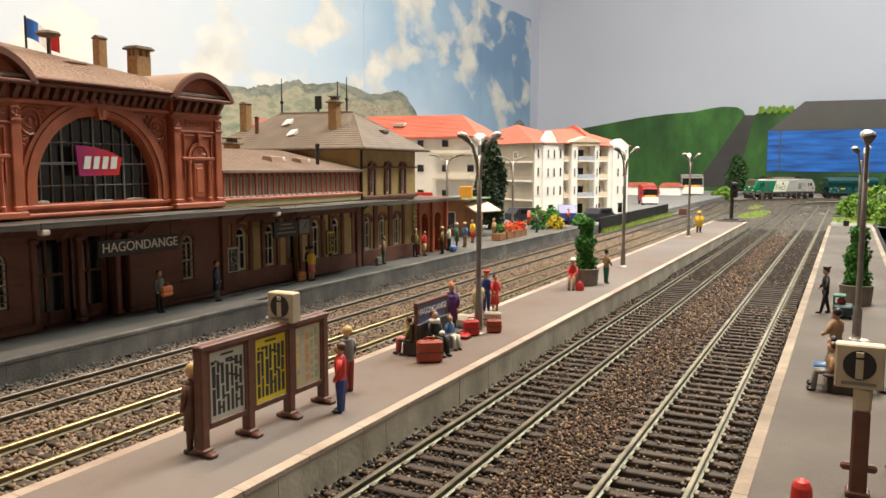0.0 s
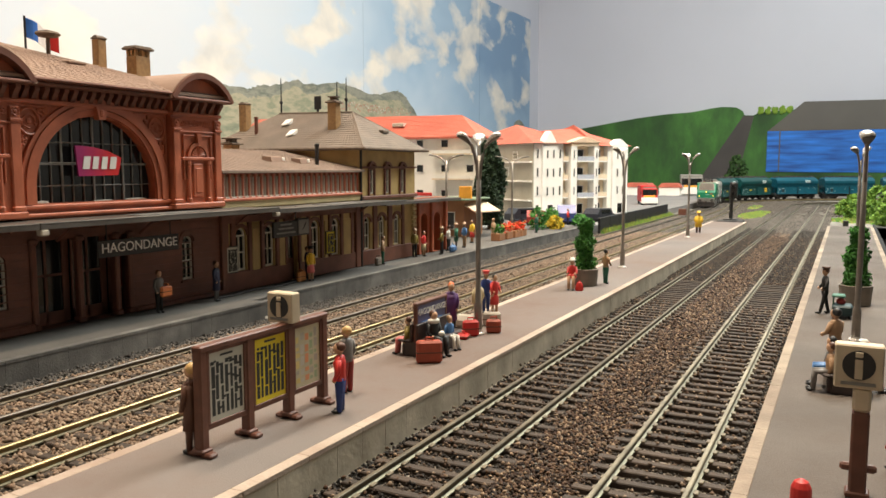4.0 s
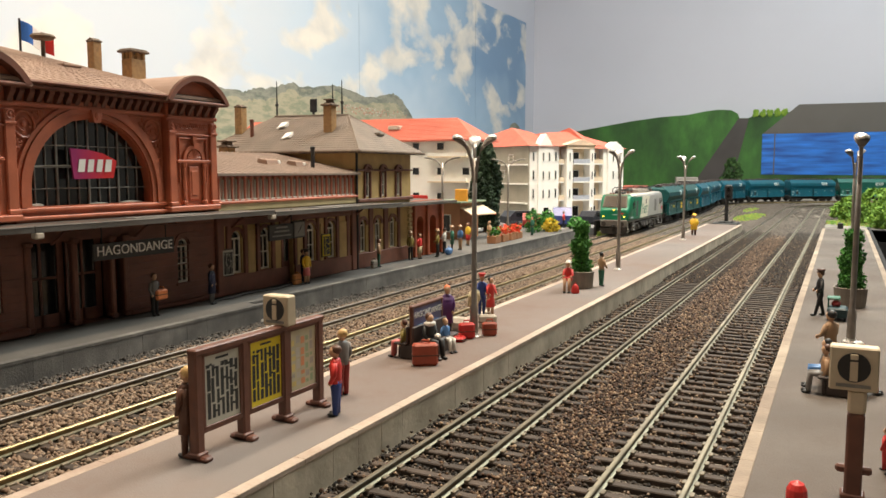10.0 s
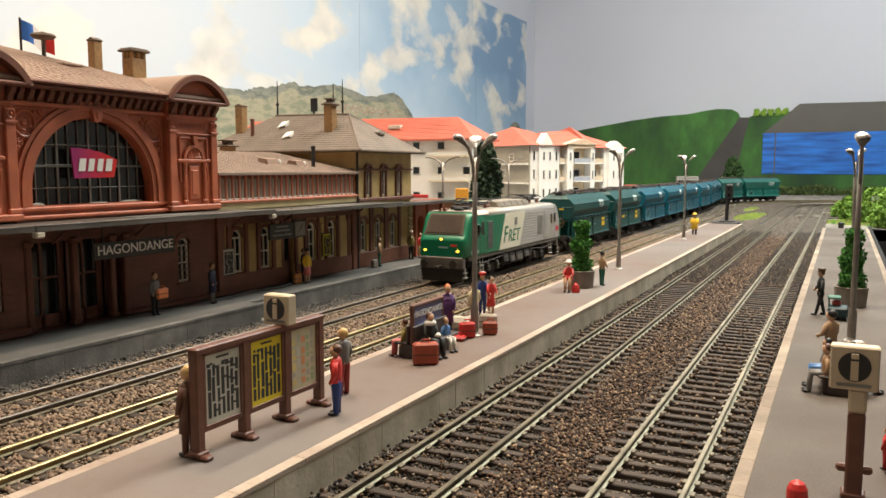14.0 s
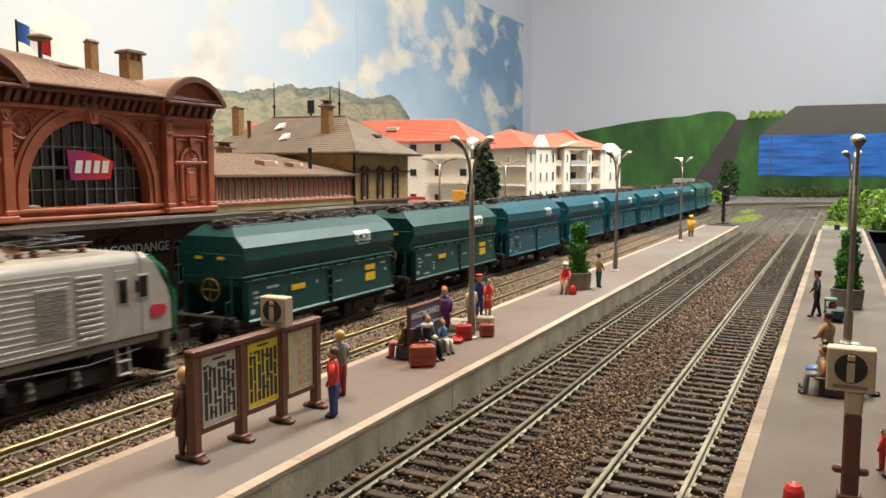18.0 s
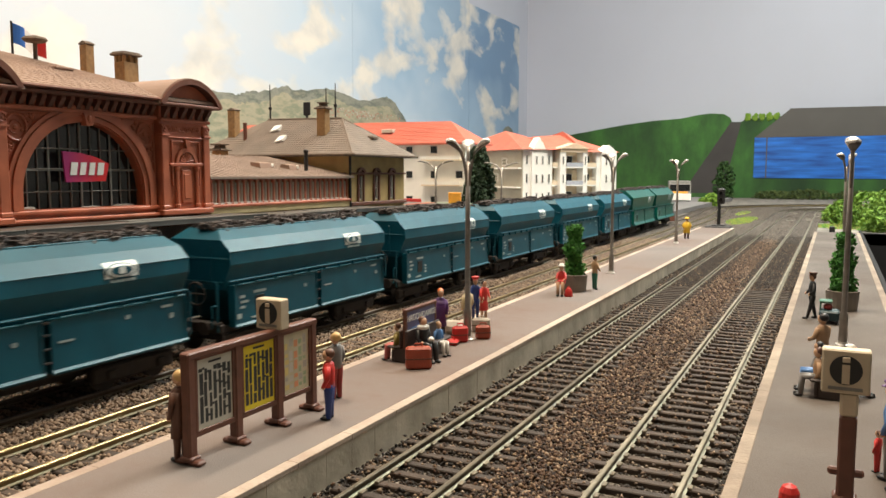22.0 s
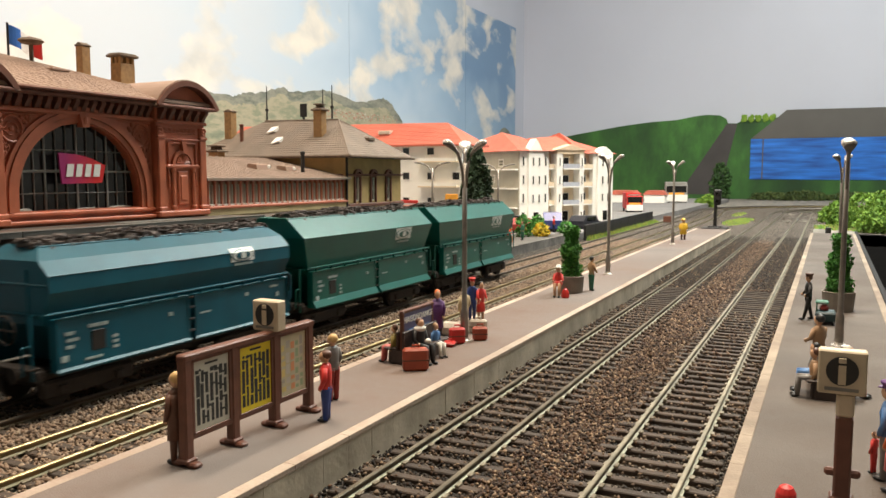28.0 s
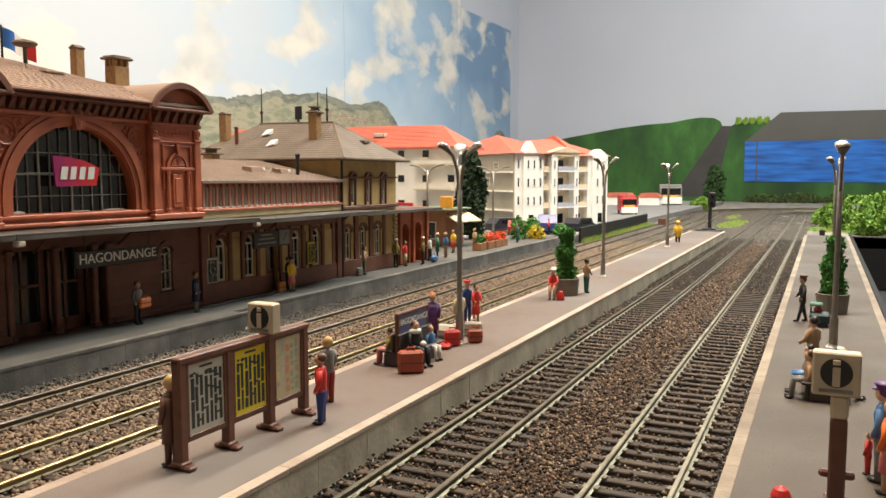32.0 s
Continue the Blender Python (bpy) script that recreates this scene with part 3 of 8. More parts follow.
    s = Shape().box(29.5, -430, -64, 3, 2940, 66, 0.5).box(864, 1051.5, -64, 1672, 3, 62, 0.5)
    setting("fascia", s, "void", "black layout edge fascia")


def poster_mat():
    """A printed summer sky: pale haze low and over the station, deeper blue towards the far end, cream puffs of cloud."""
    m = mat("printed_sky_poster", (0.6, 0.65, 0.7), 0.55, bump=0)
    nt = m.node_tree
    n, lk = nt.nodes, nt.links
    tc = n.new("ShaderNodeTexCoord")
    sep = n.new("ShaderNodeSeparateXYZ")
    lk.new(tc.outputs["Object"], sep.inputs["Vector"])

    def span(src, a, b, lo, hi):
        q = n.new("ShaderNodeMapRange")
        for key, val in (("From Min", a), ("From Max", b), ("To Min", lo), ("To Max", hi)):
            q.inputs[key].default_value = val
        lk.new(src, q.inputs["Value"])
        return q.outputs["Result"]

    def calc(op, a, b):
        q = n.new("ShaderNodeMath")
        q.operation = op
        for k, v in enumerate((a, b)):
            if isinstance(v, (int, float)):
                q.inputs[k].default_value = v
            else:
                lk.new(v, q.inputs[k])
        return q.outputs[0]

    def noise(scale, detail, sy, sz, off):
        mp = n.new("ShaderNodeMapping")
        mp.inputs["Scale"].default_value, mp.inputs["Location"].default_value = (1, sy, sz), (off, off * 0.7, 0.3)
        lk.new(tc.outputs["Object"], mp.inputs["Vector"])
        q = n.new("ShaderNodeTexNoise")
        q.inputs["Scale"].default_value, q.inputs["Detail"].default_value, q.inputs["Distortion"].default_value = scale, detail, 0.25
        lk.new(mp.outputs["Vector"], q.inputs["Vector"])
        return q.outputs["Fac"]

    def ramp(src, stops):
        q = n.new("ShaderNodeValToRGB")
        while len(q.color_ramp.elements) < len(stops):
            q.color_ramp.elements.new(0.5)
        for k, (p, c) in enumerate(stops):
            q.color_ramp.elements[k].position, q.color_ramp.elements[k].color = p, (*c, 1)
        lk.new(src, q.inputs["Fac"])
        return q.outputs["Color"]
    along = span(sep.outputs["Y"], 0.75, 2.3, 0.0, 1.0)
    height = span(sep.outputs["Z"], 0.15, 0.55, -0.25, 0.15)
    deep = calc("ADD", calc("ADD", along, height), span(noise(3.0, 3, 1, 1.4, 1.7), 0.3, 0.7, -0.22, 0.22))
    sky = ramp(deep, [(0.0, (0.54, 0.585, 0.65)), (0.3, (0.48, 0.575, 0.68)), (0.6, (0.32, 0.45, 0.60)), (1.0, (0.16, 0.27, 0.43))])
    puff = calc("SUBTRACT", noise(8.0, 5, 0.75, 1.2, 4.2), calc("MULTIPLY", along, 0.02))
    mask = ramp(puff, [(0.49, (0, 0, 0)), (0.535, (0.55, 0.55, 0.55)), (0.60, (1, 1, 1))])
    cloud = ramp(noise(13.0, 5, 1, 1.3, 9.0), [(0.3, (0.50, 0.51, 0.52)), (0.65, (0.73, 0.69, 0.63))])
    mix = n.new("ShaderNodeMix")
    mix.data_type = "RGBA"
    lk.new(mask, mix.inputs["Factor"])
    lk.new(sky, mix.inputs["A"])
    lk.new(cloud, mix.inputs["B"])
    lk.new(mix.outputs["Result"], n["Principled BSDF"].inputs["Base Color"])
    return m


def hill_print(name, cols):
    """Patchy woods and meadows as printed on the poster."""
    m = mat(name, cols[0], 0.6, bump=0)
    nt = m.node_tree
    tc = nt.nodes.new("ShaderNodeTexCoord")
    nz = nt.nodes.new("ShaderNodeTexNoise")
    nz.inputs["Scale"].default_value, nz.inputs["Detail"].default_value, nz.inputs["Roughness"].default_value = 26, 9, 0.7
    ramp = nt.nodes.new("ShaderNodeValToRGB")
    while len(ramp.color_ramp.elements) < len(cols):
        ramp.color_ramp.elements.new(0.5)
    for i, c in enumerate(cols):
        ramp.color_ramp.elements[i].position = 0.3 + 0.42 * i / (len(cols) - 1)
        ramp.color_ramp.elements[i].color = (*c, 1)
    mp = nt.nodes.new("ShaderNodeMapping")
    mp.inputs["Scale"].default_value = (1, 0.45, 1.3)
    nt.links.new(tc.outputs["Object"], mp.inputs["Vector"])
    nt.links.new(mp.outputs["Vector"], nz.inputs["Vector"])
    nt.links.new(nz.outputs["Fac"], ramp.inputs["Fac"])
    nt.links.new(ramp.outputs["Color"], nt.nodes["Principled BSDF"].inputs["Base Color"])
    return m


def build_backdrop():
    M["sky_print"] = poster_mat()
    M["mountain"] = hill_print("printed_mountain", [(0.12, 0.15, 0.11), (0.22, 0.235, 0.165), (0.37, 0.33, 0.235), (0.19, 0.215, 0.145), (0.44, 0.385, 0.28)])
    M["mountain_far"] = hill_print("printed_far_ridge", [(0.075, 0.092, 0.085), (0.14, 0.155, 0.13), (0.25, 0.25, 0.205), (0.11, 0.13, 0.105), (0.31, 0.285, 0.215)])
    M["cafe_pink"] = mat("printed_pink_roofs", (0.42, 0.20, 0.15), 0.6, var=0.2, bump=0)
    po = thing("sky_poster", "printed sky poster with clouds and wooded hills on the wall", "poster", kind="structure")
    for k, (a, b, h) in enumerate(((-1880, 560, 700), (561, 1440, 700), (1441, 2035, 620), (2036, 2426, 540))):
        part("sheet", Shape().box(-932, (a + b) / 2, 0, 3 + 0.4 * (k % 2), b - a, h), "sky_print", po)
    ridge = [(520, 150), (700, 178), (880, 196), (983, 200), (1016, 206), (1072, 202), (1097, 211), (1148, 217), (1206, 232), (1240, 226), (1344, 239), (1406, 235), (1472, 226), (1544, 235), (1582, 244), (1620, 232), (1669, 196), (1700, 172), (1760, 150)]
    fine = []
    for (a, b), (c, d) in zip(ridge, ridge[1:]):
        for i in range(6):
            t = i / 6
            fine.append((a + (c - a) * t, b + (d - b) * t + random.uniform(-2.4, 2.4)))
    part("far_ridge", Shape().prism([(520, 20)] + fine + [(1760, 20)], -931, -929.8, "x"), "mountain_far", po)
    low = [(y, z - 9 - 10 * abs(math.sin(y * 0.021)) - random.uniform(0, 3)) for y, z in fine if y < 1600]
    part("wooded_slope", Shape().prism([(520, 20)] + low + [(1690, 160), (1690, 20)], -931, -929.2, "x"), "mountain", po)
    knoll = [(2290 + 9 * i, 188 + 30 * math.sin(math.pi * min(1, (i + 2) / 14)) + random.uniform(-1.5, 1.5)) for i in range(15)]
    part("far_knoll", Shape().prism([(2290, 20)] + knoll + [(2416, 20)], -930.6, -929.8, "x"), "mountain_far", po)
    village = Shape()
    for _ in range(150):
        y, z = random.triangular(1300, 1650, 1480), random.uniform(186, 203)
        village.box(-929, y, z, 0.5, random.uniform(2, 5), random.uniform(1.5, 3.5), 0, random.choice((0, 1)))
    tagged(part("printed_village", village, ["cafe_pink", "stone_pale"], po), kind="stuff")
    # far wall: a painted green hill with a road, and a painted blue hall with a grey roof
    hill = [(-935, 150), (-850, 182), (-778, 194), (-690, 208), (-600, 222), (-509, 232), (-430, 236), (-380, 245), (-343, 249), (-305, 246), (-288, 236), (-282, 222), (-256, 221), (-240, 230), (-120, 236), (60, 232), (400, 215), (1700, 190)]
    ob = thing("painted_hill", "green hill painted on the far wall with a steep grey road", "backdrop", kind="structure")
    part("hillside", Shape().prism([(-935, -3)] + hill + [(1700, -3)], 2512, 2500, "y"), "hill", ob)
    part("painted_road", Shape().prism([(-402, 10), (-402, 36), (-284, 221), (-255, 220), (-290, 60), (-280, 10)], 2500, 2499, "y"), "hill_road", ob)
    part("road_verge", Shape().prism([(-288, 60), (-254, 220), (-250, 221), (-270, 120), (-282, 60)], 2500, 2499.3, "y"), "hill", ob)
    for k in range(5):
        cx = -238 + k * 20
        sh = Shape()
        for _ in range(7):
            sh.ball(cx + random.uniform(-5, 5), 2498, 232 + random.uniform(-4, 10), 6, 2, 7, n=7, k=4)
        part("painted_tree", sh, "leaf_light", ob)
    ob = thing("painted_hall", "blue hall with a dark grey roof painted on the far wall", "backdrop", kind="structure")
    part("hall_front", Shape().prism([(-216, 56), (-216, 175), (700, 175), (700, 52)], 2500, 2498.4, "y"), "blue_paint", ob)
    part("hall_roof", Shape().prism([(-216, 174), (-121, 256), (640, 250), (700, 174)], 2499.6, 2497.6, "y"), "grey_paint", ob)
    part("hall_post", Shape().box(-182, 2497.6, 56, 3, 1.2, 118), "grey_paint", ob)


# ---- the way of the line ----
def trace_path():
    s, x, y, th = -1900.0, -211.5, -1900.0, math.pi / 2
    table = []
    while s < 3700:
        table.append((s, x, y, th))
        k = 0 if s < 1238 else 0.00031 if s < 1565 else -1 / 404 if th > 0 else 0
        th += k * 4
        x, y, s = x + math.cos(th) * 4, y + math.sin(th) * 4, s + 4
    return np.array(table)


LINE = trace_path()


def on_line(s, off=0.0):
    """Place and heading on the running line at s, off millimetres to its right."""
    x, y, th = (float(np.interp(s, LINE[:, 0], LINE[:, k])) for k in (1, 2, 3))
    return x + off * math.sin(th), y - off * math.cos(th), th


def rail_shape(points, steps=((-0.95, -2.1), (0.95, -2.1), (0.95, -1.85), (0.28, -1.6), (0.28, -0.75), (0.58, -0.6), (0.58, -0.25), (0.36, -0.05), (-0.36, -0.05), (-0.58, -0.25), (-0.58, -0.6), (-0.28, -0.75), (-0.28, -1.6), (-0.95, -1.85))):
    """A rail along (x, y, heading) points; its running face gets the second material."""
    s = Shape()
    rings = [[(x + u * math.sin(th), y - u * math.cos(th), w) for u, w in steps] for x, y, th in points]
    s.loft(rings, 0)
    n = len(steps)
    for i in range(len(rings) - 1):
        for k in (5, 6, 7, 8, 9):
            s.m[i * n + k] = 1
        for k in (1, 2, 12, 13):
            s.m[i * n + k] = 2
    return s


def sleeper_mesh():
    s = Shape().box(0, 0, -3.7, 30.5, 2.6, 1.7, 0.25, 0)
    for x in (-8.75, 8.75):
        for d in (-1, 1):
            s.box(x + d * 1.3, 0, -2.05, 1.1, 2.3, 0.6, 0.15, 1)
    return mesh_of("sleeper", s, ["sleeper", "chair"])


SLEEPER = sleeper_mesh()


def build_track(label, way, s0, s1, near0, near1, pitch=6.9, metal=("rail_side", "rail_top"), foot="rail_foot"):
    ob = thing("railway_track", label, "railway track", group="tracks", kind="structure")
    pts = list(np.arange(s0, s1, 20.0)) + [s1]
    for d in (-8.75, 8.75):
        part("rail", rail_shape([way(s, d) for s in pts]), [*metal, foot], ob)
    far = Shape()
    s = s0
    while s < s1:
        x, y, th = way(s, 0)
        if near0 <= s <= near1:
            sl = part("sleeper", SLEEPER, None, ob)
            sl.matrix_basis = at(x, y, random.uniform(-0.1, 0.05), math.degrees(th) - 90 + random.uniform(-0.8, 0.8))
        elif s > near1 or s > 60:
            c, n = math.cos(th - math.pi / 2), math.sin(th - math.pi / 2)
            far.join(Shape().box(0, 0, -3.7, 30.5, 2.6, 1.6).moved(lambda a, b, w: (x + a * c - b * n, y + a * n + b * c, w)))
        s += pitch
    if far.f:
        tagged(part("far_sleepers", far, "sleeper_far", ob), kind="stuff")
    return ob


def right_curl(xc, yb, r):
    """Straight, then a right-hand bend of radius r from yb on."""
    def way(s, d):
        if s < yb:
            return xc + d, s, math.pi / 2
        a = min((s - yb) / r, math.pi / 2)
        e = max(0, s - yb - r * math.pi / 2)
        return xc + r - (r - d) * math.cos(a) + e, yb + (r - d) * math.sin(a), math.pi / 2 - a
    return way


def build_tracks():
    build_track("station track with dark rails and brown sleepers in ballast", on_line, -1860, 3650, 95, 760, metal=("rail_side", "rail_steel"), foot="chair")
    build_track("second track with a warm reflection painted on rails, brown sleepers", lambda s, d: on_line(s, 40 + d), -1860, 3550, 80, 700, metal=("rail_warm_glint_side", "rail_warm_glint"))
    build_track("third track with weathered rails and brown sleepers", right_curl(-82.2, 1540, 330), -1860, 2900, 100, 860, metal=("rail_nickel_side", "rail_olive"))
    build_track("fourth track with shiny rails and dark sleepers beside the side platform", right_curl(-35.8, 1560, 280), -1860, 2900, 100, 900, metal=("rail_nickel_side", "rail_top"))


def stones(name, label, areas, seed, mats, size):
    """Loose chippings: small uneven octahedra scattered over areas (x0, x1, y0, y1, z, count)."""
    rng = np.random.default_rng(seed)
    P = []
    for x0, x1, y0, y1, z, n in areas:
        p = np.c_[rng.uniform(x0, x1, n), rng.uniform(y0, y1, n), z + rng.normal(0, 0.22, n)]
        keep = np.ones(n, bool)
        for c in (-211.5, -171.5, -82.2, -35.8):
            for d in (-8.75, 8.75):
                keep &= np.abs(p[:, 0] - c - d) > 1.35
            between = np.abs(p[:, 0] - c) < 15.5
            p[between, 2] -= 0.45
        P.append(p[keep])
    P = np.concatenate(P)
    n = len(P)
    r = size * rng.uniform(0.55, 1.15, (n, 1))
    base = np.array([(1, 0, 0), (0, 1, 0), (-1, 0, 0), (0, -1, 0), (0, 0, 0.8), (0, 0, -0.8)], float)
    ang = rng.uniform(0, 2 * np.pi, n)
    V = base[None] * rng.uniform(0.6, 1.25, (n, 6, 1)) * r[:, None]
    c, s = np.cos(ang)[:, None], np.sin(ang)[:, None]
    V = np.stack([V[..., 0] * c - V[..., 1] * s, V[..., 0] * s + V[..., 1] * c, V[..., 2] + V[..., 0] * rng.uniform(-0.4, 0.4, (n, 1))], -1) + P[:, None]
    tri = np.array([(0, 1, 4), (1, 2, 4), (2, 3, 4), (3, 0, 4), (1, 0, 5), (2, 1, 5), (3, 2, 5), (0, 3, 5)])
    F = (tri[None] + 6 * np.arange(n)[:, None, None]).reshape(-1, 3)
    me = bpy.data.meshes.new(name)
    me.vertices.add(n * 6)
    me.vertices.foreach_set("co", (V * U).ravel())
    me.loops.add(len(F) * 3)
    me.loops.foreach_set("vertex_index", F.ravel().astype(np.int32))
    me.polygons.add(len(F))
    me.polygons.foreach_set("loop_start", np.arange(0, len(F) * 3, 3, dtype=np.int32))
    me.update(calc_edges=True)
    me.materials.append(M[mats])
    return tagged(new(name, me), label, "ballast", kind="stuff")


def build_ballast():
    stones("ballast", "brown stone ballast under the station tracks", [(-228, -141, 90, 420, -2.2, 32000), (-228, -141, 420, 860, -2.0, 28000)], 3, "ballast", 0.98)
    stones("ballast", "dark grey stones along the station platform edge", [(-237.5, -223, 90, 420, -2.4, 6000), (-244, -225, 300, 860, -2.5, 9000)], 7, "ballast_grey", 0.9)
    stones("ballast", "dark stone ballast between the platform tracks", [(-99, -66, 95, 420, -2.75, 21000), (-52, -18, 95, 380, -3.1, 20000), (-52, -18, 380, 420, -2.7, 2400), (-99, -17, 420, 514, -2.7, 10500), (-99, -67.5, 504, 950, -1.6, 16000), (-50.5, -17, 514, 950, -1.6, 17000), (-69, -49, 700, 950, -2.3, 3500)], 4, "ballast_dark", 0.7)
    stones("ballast", "rusty brown fine ballast strip between two tracks", [(-69, -49, 95, 330, -2.3, 11000)], 5, "ballast_red", 0.74)
    stones("ballast", "coarse rusty brown ballast strip between two tracks", [(-69, -49, 330, 900, -2.0, 14000)], 15, "ballast_red", 0.95)
    stones("ballast", "loose pale stones strewn over the sleepers", [(-99, -66, 95, 420, -1.7, 900), (-52, -18, 95, 420, -1.7, 700), (-228, -141, 95, 500, -1.6, 3600)], 8, "ballast", 0.6)
    stones("ballast", "dark brown stones strewn over the sleepers between the platforms", [(-99, -66, 95, 420, -1.65, 1700), (-52, -18, 200, 420, -1.65, 900), (-99, -18, 500, 860, -1.5, 6500)], 18, "ballast_red", 0.72)
    stones("ballast", "coarse ballast far along the line", [(-226, -18, 860, 1250, -2.15, 34000), (-226, 0, 1250, 1800, -2.1, 22000)], 6, "ballast_far", 1.25)


# ---- platforms ----
def build_platform(name, label, x0, x1, y0, y1, top, left, right, stone, surface, edge_w, seg, near0, near1, cope="coping"):
    ob = thing(name, label, "platform", kind="structure")
    inset = 0.9
    xa, xb = x0 + (inset if left else 0), x1 - (inset if right else 0)
    part("platform_core", Shape().box((xa + xb) / 2, (y0 + y1) / 2, -5, xb - xa, y1 - y0 - 0.4, top + 5 - 0.9), surface, ob)
    wa, wb = x0 + (edge_w if left else 0), x1 - (edge_w if right else 0)
    part("platform_surface", Shape().box((wa + wb) / 2, (y0 + y1) / 2, top - 0.9, wb - wa - 0.1, y1 - y0, 0.9), surface, ob)
    block = mesh_of("edge_block", Shape().box(0, 0, 0, 0.9, seg - 0.02, top + 3.0, 0.03), stone)
    slab = mesh_of("coping_slab", Shape().box(0, 0, 0, edge_w, seg * 2 - 0.02, 1.25, 0.12), cope if stone == "concrete" else "concrete_grey")
    for side, xs, sg in ((left, x0, 1), (right, x1, -1)):
        if not side:
            continue
        y = y0
        joined = Shape()
        while y < y1 - seg / 2:
            if near0 <= y <= near1:
                b = part("edge_block", block, None, ob)
                b.matrix_basis = at(xs + sg * (0.6 + random.uniform(-0.05, 0.05)), y + seg / 2, -4.2)
            else:
                joined.box(xs + sg * 0.6, y + seg / 2, -4.2, 0.9, seg - 0.1, top + 3.0)
            y += seg
        if joined.f:
            tagged(part("far_edge_blocks", joined, stone, ob), kind="stuff")
        y = y0
        joined = Shape()
        while y < y1 - seg:
            if near0 <= y <= near1:
                b = part("coping_slab", slab, None, ob)
                b.matrix_basis = at(xs + sg * edge_w / 2, y + seg, top - 1.2 + random.uniform(-0.01, 0.01))
            else:
                joined.box(xs + sg * edge_w / 2, y + seg, top - 1.2, edge_w, seg * 2 - 0.1, 1.25)
            y += seg * 2
        if joined.f:
            tagged(part("far_coping_slabs", joined, cope if stone == "concrete" else "concrete_grey", ob), kind="stuff")
    return ob


def build_platforms():
    build_platform("platform_1", "grey asphalt station platform with a grey stone edge", -330, -237, -1800, 282, 6, False, True, "concrete_grey", "asphalt_dark", 3.0, 11.5, 110, 282)
    build_platform("platform_2", "grey asphalt platform extension with a low stone edge", -330, -245.5, 282.2, 800, 5.8, False, True, "concrete_grey", "asphalt_dark", 3.0, 11.5, 282, 800)
    build_platform("platform_3", "island platform of grey asphalt with cream coping", -139, -100, -1800, 946, 6, True, True, "concrete", "asphalt", 3.1, 10.5, 80, 946)
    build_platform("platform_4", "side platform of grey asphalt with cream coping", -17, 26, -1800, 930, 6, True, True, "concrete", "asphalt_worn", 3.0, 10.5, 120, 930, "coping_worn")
    s = Shape().box(-630, -250, -4, 600, 3100, 9.7)
    s.box(-585, 1500, -4, 690, 1400, 9.6)
    setting("road", s, "road", "pale grey town road and yard behind the station")


build_room()
build_ground()
build_backdrop()
build_tracks()
build_ballast()
build_platforms()


# ---- station ----
FX = -270.0  # the station's front, facing the tracks


def arc_band(yc, zc, r0, r1, x0, x1, a0=0, a1=180, n=20, stretch=1.0):
    """A flat curved moulding in the front plane."""
    s = Shape()
    rings = []
    for i in range(n + 1):
        a = math.radians(a0 + (a1 - a0) * i / n)
        c, w = math.cos(a), math.sin(a) * stretch
        rings.append([(x0, yc + r0 * c, zc + r0 * w), (x1, yc + r0 * c, zc + r0 * w), (x1, yc + r1 * c, zc + r1 * w), (x0, yc + r1 * c, zc + r1 * w)])
    return s.loft(rings)


def arched_window(parent, yc, foot, spring, width, x, name="window", frame_mat="white_frame"):
    """White-framed round-headed window set in its wall."""
    r = width / 2
    f = Shape().box(x, yc - r + 0.45, foot, 0.9, 0.9, spring - foot, 0.1).box(x, yc + r - 0.45, foot, 0.9, 0.9, spring - foot, 0.1)
    f.box(x, yc, foot, 1.0, width, 0.9, 0.1).box(x, yc, spring - 0.5, 0.9, width, 0.9, 0.1).box(x, yc, foot + (spring - foot) * 0.5, 0.8, width, 0.6, 0.1)
    f.box(x, yc, foot, 0.8, 0.65, spring - foot, 0.1)
    f.join(arc_band(yc, spring, r - 0.9, r, x - 0.45, x + 0.45, n=12))
    win = part(name, f, frame_mat, parent)
    pane = [(yc - r, foot), (yc + r, foot)] + [(yc + r * math.cos(math.pi * i / 12), spring + r * math.sin(math.pi * i / 12)) for i in range(13)]
    part("pane", Shape().prism(pane, x - 0.7, x - 0.4, "x"), "glass_dark", win)
    part("window_sill", Shape().box(x + 1.2, yc, foot - 1.1, 2.2, width + 2.4, 1.0, 0.2), "terracotta_dark", win)
    return win


def scroll_relief(yc, zc, w, h, x, seed):
    """Raised leaf scrolls: small rings and buds."""
    rng = random.Random(seed)
    s = Shape()
    k = max(1, int(w / h * 1.5))
    for i in range(k):
        y = yc - w / 2 + w * (i + 0.5) / k
        r = min(h * 0.42, w / k * 0.48)
        ring = [(x, y + r * math.cos(a), zc + r * math.sin(a)) for a in [2 * math.pi * j / 10 * 0.85 + i for j in range(10)]]
        s.tube(ring, 0.32, 5)
        s.ball(x, y, zc, 0.4, r * 0.45, r * 0.45, n=6, k=4)
        for _ in range(3):
            a = rng.uniform(0, 6.28)
            s.ball(x, y + r * 1.15 * math.cos(a), zc + r * 0.95 * math.sin(a), 0.35, r * 0.28, r * 0.22, n=6, k=3)
    return s


def build_block(st, y0, y1):
    """One of the two narrow end blocks with niche and curved pediment."""
    yc = (y0 + y1) / 2
    w = y1 - y0
    x = FX + 3
    part("block_wall", Shape().box(FX + 0.2, yc, 49, 5.6, w, 51, 0.3), "terracotta", st)
    part("block_base", Shape().box(FX + 1.2, yc, 49, 8.0, w + 1.6, 2.6, 0.5), "terracotta", st)
    for yy in (y0 + 2.2, y1 - 2.2):
        part("pilaster", Shape().box(x + 0.3, yy, 51.6, 1.8, 4.2, 38, 0.4).box(x + 0.6, yy, 51.6, 2.4, 4.8, 2, 0.4).box(x + 0.6, yy, 84, 2.4, 4.8, 1.2, 0.3), "terracotta", st)
